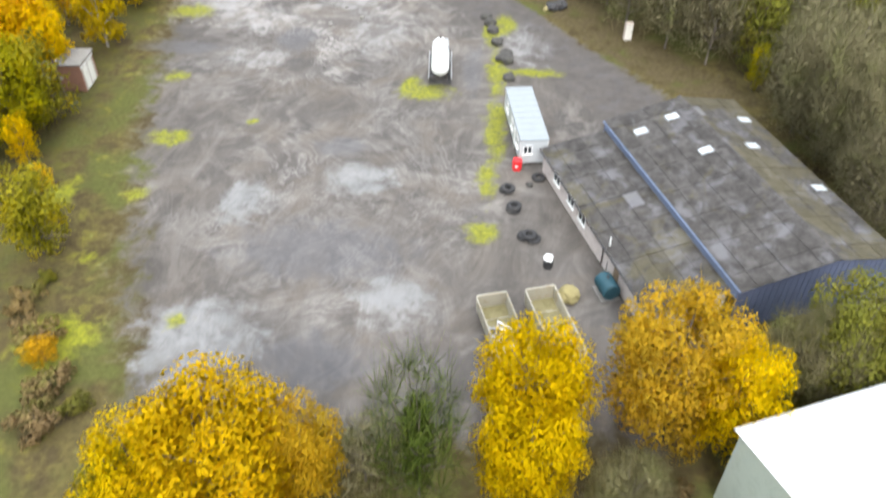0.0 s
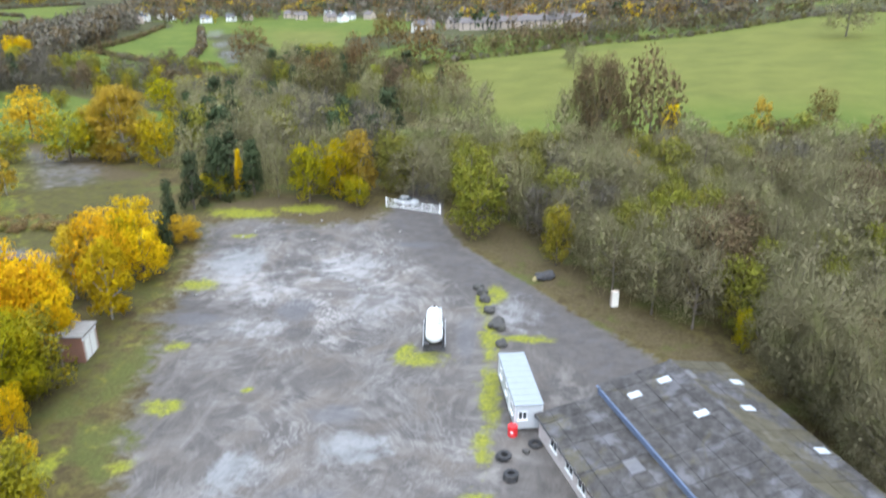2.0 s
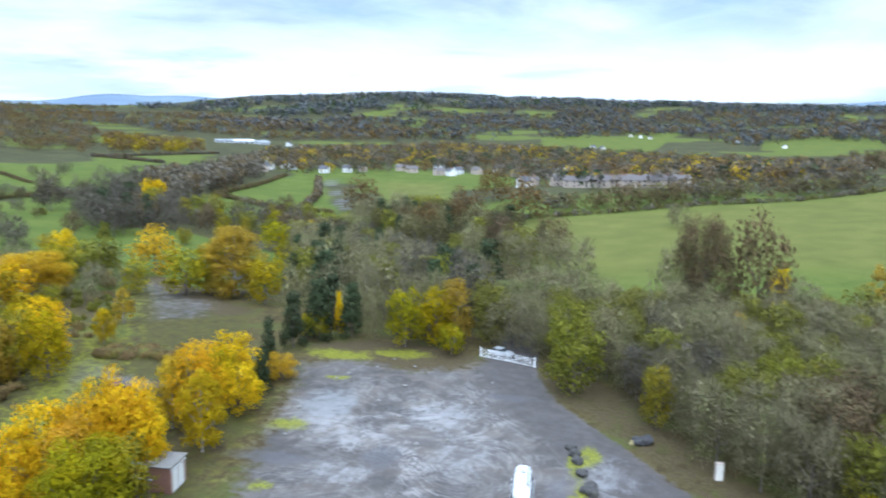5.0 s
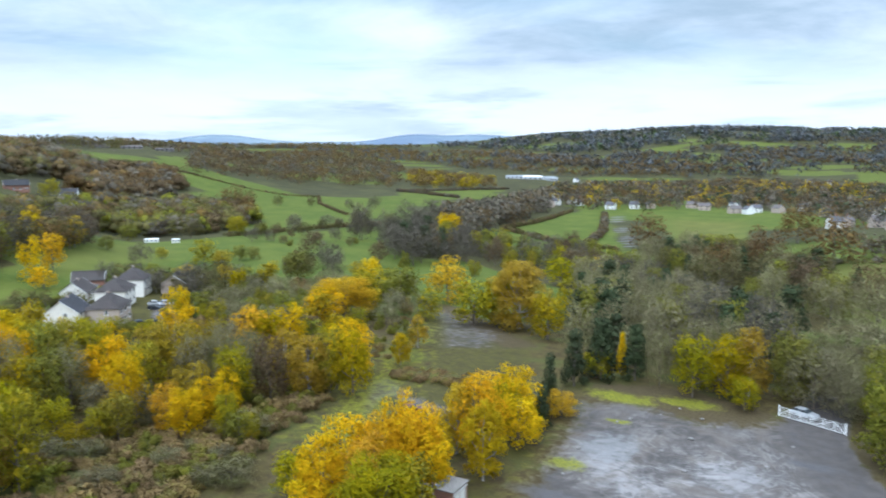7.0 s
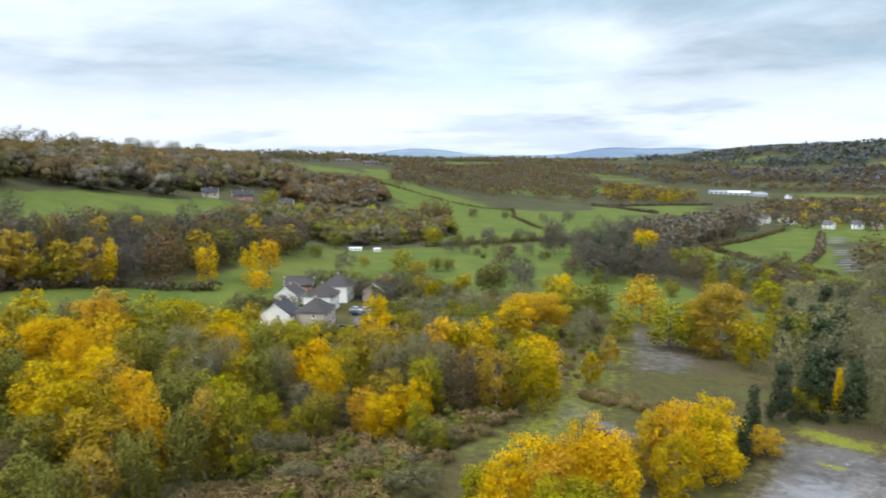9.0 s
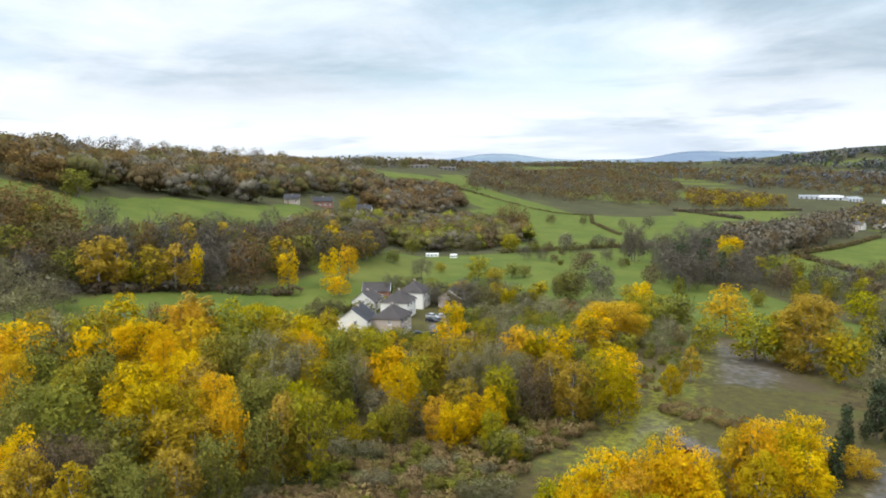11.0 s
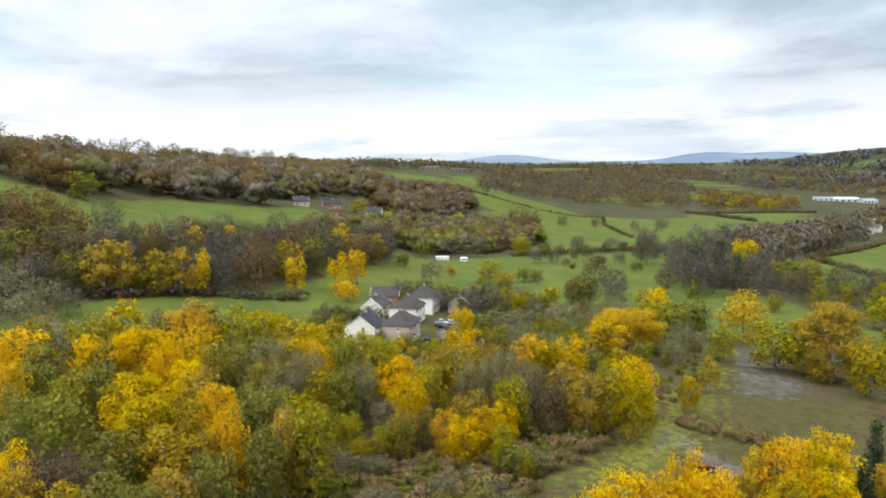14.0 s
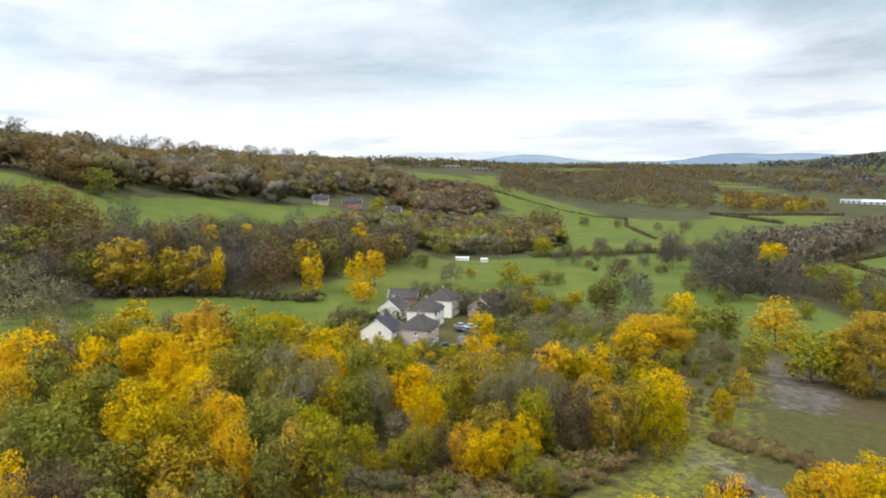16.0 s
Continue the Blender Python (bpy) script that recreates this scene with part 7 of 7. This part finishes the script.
house(at_house(-227.0, 105.3, 140), 10.0, 8.4, 5.4, 3.0, True, "cream", "roof_tile", "cream rendered house with a hipped roof and white front", 2, HG, chimneys=1)
house(at_house(-226.5, 88.5, 140), 9.0, 7.4, 3.0, 2.8, False, "cream", "roof_tile", "white bungalow with a low extension behind the houses", 1, HG)
house(at_house(-222.5, 117.0, 140), 8.0, 7.4, 3.4, 2.6, False, "buff", "roof_tile", "buff rendered garage with a shallow tiled roof", 1, HG, chimneys=0)
house(at_house(-239.0, 97.0, 60), 9.0, 6.0, 3.6, 2.2, False, "brick", "roof_tile", "brick outbuilding behind the hamlet", 1, HG, chimneys=0)
house(at_house(-540, 209, 60), 11, 8, 5.0, 3.2, False, "white", "slate", "white farmhouse alone on the hillside", 2, "hillside houses")
house(at_house(-527, 172, 80), 14, 7, 4.0, 3.0, False, "brick", "slate", "dark-roofed farm buildings on the hillside", 1, "hillside houses")
house(at_house(-516, 147, 70), 10, 7, 3.5, 3.0, False, "buff", "slate", "stone barn on the edge of a field", 1, "hillside houses")
for n, (x, y, w_) in enumerate([(-378, 186, 7.0), (-366, 193, 3.5)]):
    cv = thing("static_caravan", at_house(x, y, 62 + 8 * n), "white static caravan beside a field hedge", "caravan", "caravans by the field")
    part("body", box(-w_ / 2, -1.3, 0.1, w_ / 2, 1.3, 1.9, 0.06), M["white"], cv)
    part("roof", prism([(-1.4, 1.903), (1.4, 1.903), (0, 2.2)], "x", -w_ / 2 - 0.1, w_ / 2 + 0.1), M["white_sheet"], cv)
    part("skirt", box(-w_ / 2 + 0.1, -1.2, -0.8, w_ / 2 - 0.1, 1.2, 0.097), M["steel"], cv)
    for k in (-0.3, 0.0, 0.3):
        window(cv, pose(k * w_, -1.303, 0.8, 0, 0, 0), 1.0, 0.7, sill=False)

# ---- the village and the works in the valley ----
def cottage(m, w, d, eave, rise, wall, roof, label):
    """A plainer house for the village, seen from afar."""
    hs = thing("house", m, label, "house", "village houses")
    part("wall", prism([(-d / 2, -2), (d / 2, -2), (d / 2, eave), (0, eave + rise - 0.1), (-d / 2, eave)], "x", -w / 2, w / 2), M[wall], hs)
    for q in (-1, 1):
        part("roof_slope", slab([(-w / 2 - 0.3, q * (d / 2 + 0.4), eave - 0.2), (w / 2 + 0.3, q * (d / 2 + 0.4), eave - 0.2), (w / 2 + 0.3, 0, eave + rise), (-w / 2 - 0.3, 0, eave + rise)], 0.2), M[roof], hs)
    for x in (-w / 4, w / 4):
        for z in (0.9, 3.3):
            part("window", box(x - 0.7, -d / 2 - 0.06, z, x + 0.7, -d / 2 - 0.003, z + 1.2), M["glass"], hs)
    part("chimney", box(-0.45, -0.35, eave + rise * 0.6, 0.45, 0.35, eave + rise + 1.2, 0.02), M["brick"], hs)
    return hs


proto = [cottage(at_house(-420, 764, 20), 10, 8, 5, 3.4, "white", "slate", "white village house with a slate roof"),
         cottage(at_house(-313, 775, 50), 12, 8, 5, 3.2, "buff", "roof_tile", "stone village house with a tiled roof"),
         cottage(at_house(-513, 748, 10), 9, 8, 5, 3.2, "cream", "slate", "cream village house with a slate roof")]
rng = random.Random(21)
SPOTS = [(-470, 760, 60, 40, 6), (-330, 800, 70, 40, 8), (-120, 560, 40, 30, 6), (-60, 540, 40, 25, 7), (-165, 770, 60, 30, 6), (-75, 935, 60, 60, 9), (20, 1080, 60, 60, 8), (60, 900, 60, 60, 5),
         (-560, 830, 60, 60, 5), (-700, 1250, 120, 80, 6), (-400, 1500, 200, 150, 8), (-100, 1900, 250, 200, 6)]
for cx, cy, rx, ry, n in SPOTS:
    for _ in range(n):
        x, y = cx + rng.uniform(-rx, rx), cy + rng.uniform(-ry, ry)
        copy_thing(rng.choice(proto), at_house(x, y, rng.choice([10, 55, 100, 145]) + rng.uniform(-12, 12)))
for k in range(9):
    x, y = -112 + 9.2 * k, 528 - 3.4 * k
    copy_thing(proto[1], at_house(x, y, -20))


def shed(x, y, w, d, h, turn, label, roof="white_sheet", wall="cabin_wall"):
    s = thing("works_shed", at_house(x, y, turn), label, "shed", "sheds of the works")
    part("wall", box(-w / 2, -d / 2, -1, w / 2, d / 2, h), M[wall], s)
    for q in (-1, 1):
        part("roof_slope", slab([(-w / 2 - 0.4, q * (d / 2 + 0.4), h - 0.1), (w / 2 + 0.4, q * (d / 2 + 0.4), h - 0.1), (w / 2 + 0.4, 0, h + 2.2), (-w / 2 - 0.4, 0, h + 2.2)], 0.15), M[roof], s)
    for k in range(4):
        part("door", box(-w / 2 + w * (k + 0.35) / 4, -d / 2 - 0.1, 0, -w / 2 + w * (k + 0.65) / 4, -d / 2 - 0.003, 4), M["steel"], s)
    return s


for x, y, w_, d_ in ((-962, 1250, 34, 18), (-935, 1275, 40, 20), (-905, 1290, 26, 16), (-955, 1295, 36, 18), (-880, 1265, 22, 14)):
    shed(x, y, w_, d_, 5.0, 42 + 30 * (d_ == 16), "long white-roofed shed of the valley works", "white_sheet" if d_ == 20 else "cabin_roof")
for x, y, w_ in ((-1275, 600, 34), (-1240, 640, 30), (-1300, 560, 26)):
    shed(x, y, w_, 14, 3.5, 66, "grey farm barn on the hill crest", "roof_tile", "stone")

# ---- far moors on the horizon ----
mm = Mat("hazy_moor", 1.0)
# distance haze is put into the moors' base colour as blue
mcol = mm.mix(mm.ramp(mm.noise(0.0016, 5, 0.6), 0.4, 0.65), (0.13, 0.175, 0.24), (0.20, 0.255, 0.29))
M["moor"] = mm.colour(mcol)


def moor(name, b0, b1, r, top, label, seed):
    """A far ridge across bearings b0 to b1; top gives its height by bearing."""
    n = 160
    v, f = [], []
    for k in range(n + 1):
        b = radians(b0 + (b1 - b0) * k / n)
        z = top(b0 + (b1 - b0) * k / n) + 5 * noise.noise((k * 0.11, seed, 0)) + 2.2 * noise.noise((k * 0.5, seed, 4))
        for rr, zz in ((r - 260, 10.0), (r - 90, z * 0.75), (r, z), (r + 40, 10.0)):
            v.append((-rr * math.sin(b), rr * math.cos(b), zz))
        if k:
            o = 4 * k
            f += [(o - 4 + j, o + j, o + j + 1, o - 3 + j) for j in range(3)]
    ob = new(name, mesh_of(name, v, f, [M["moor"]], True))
    return tagged(ob, label, "hills", kind="structure")


def hump(b, c, w_, h):
    return h * math.exp(-((b - c) / w_) ** 2)


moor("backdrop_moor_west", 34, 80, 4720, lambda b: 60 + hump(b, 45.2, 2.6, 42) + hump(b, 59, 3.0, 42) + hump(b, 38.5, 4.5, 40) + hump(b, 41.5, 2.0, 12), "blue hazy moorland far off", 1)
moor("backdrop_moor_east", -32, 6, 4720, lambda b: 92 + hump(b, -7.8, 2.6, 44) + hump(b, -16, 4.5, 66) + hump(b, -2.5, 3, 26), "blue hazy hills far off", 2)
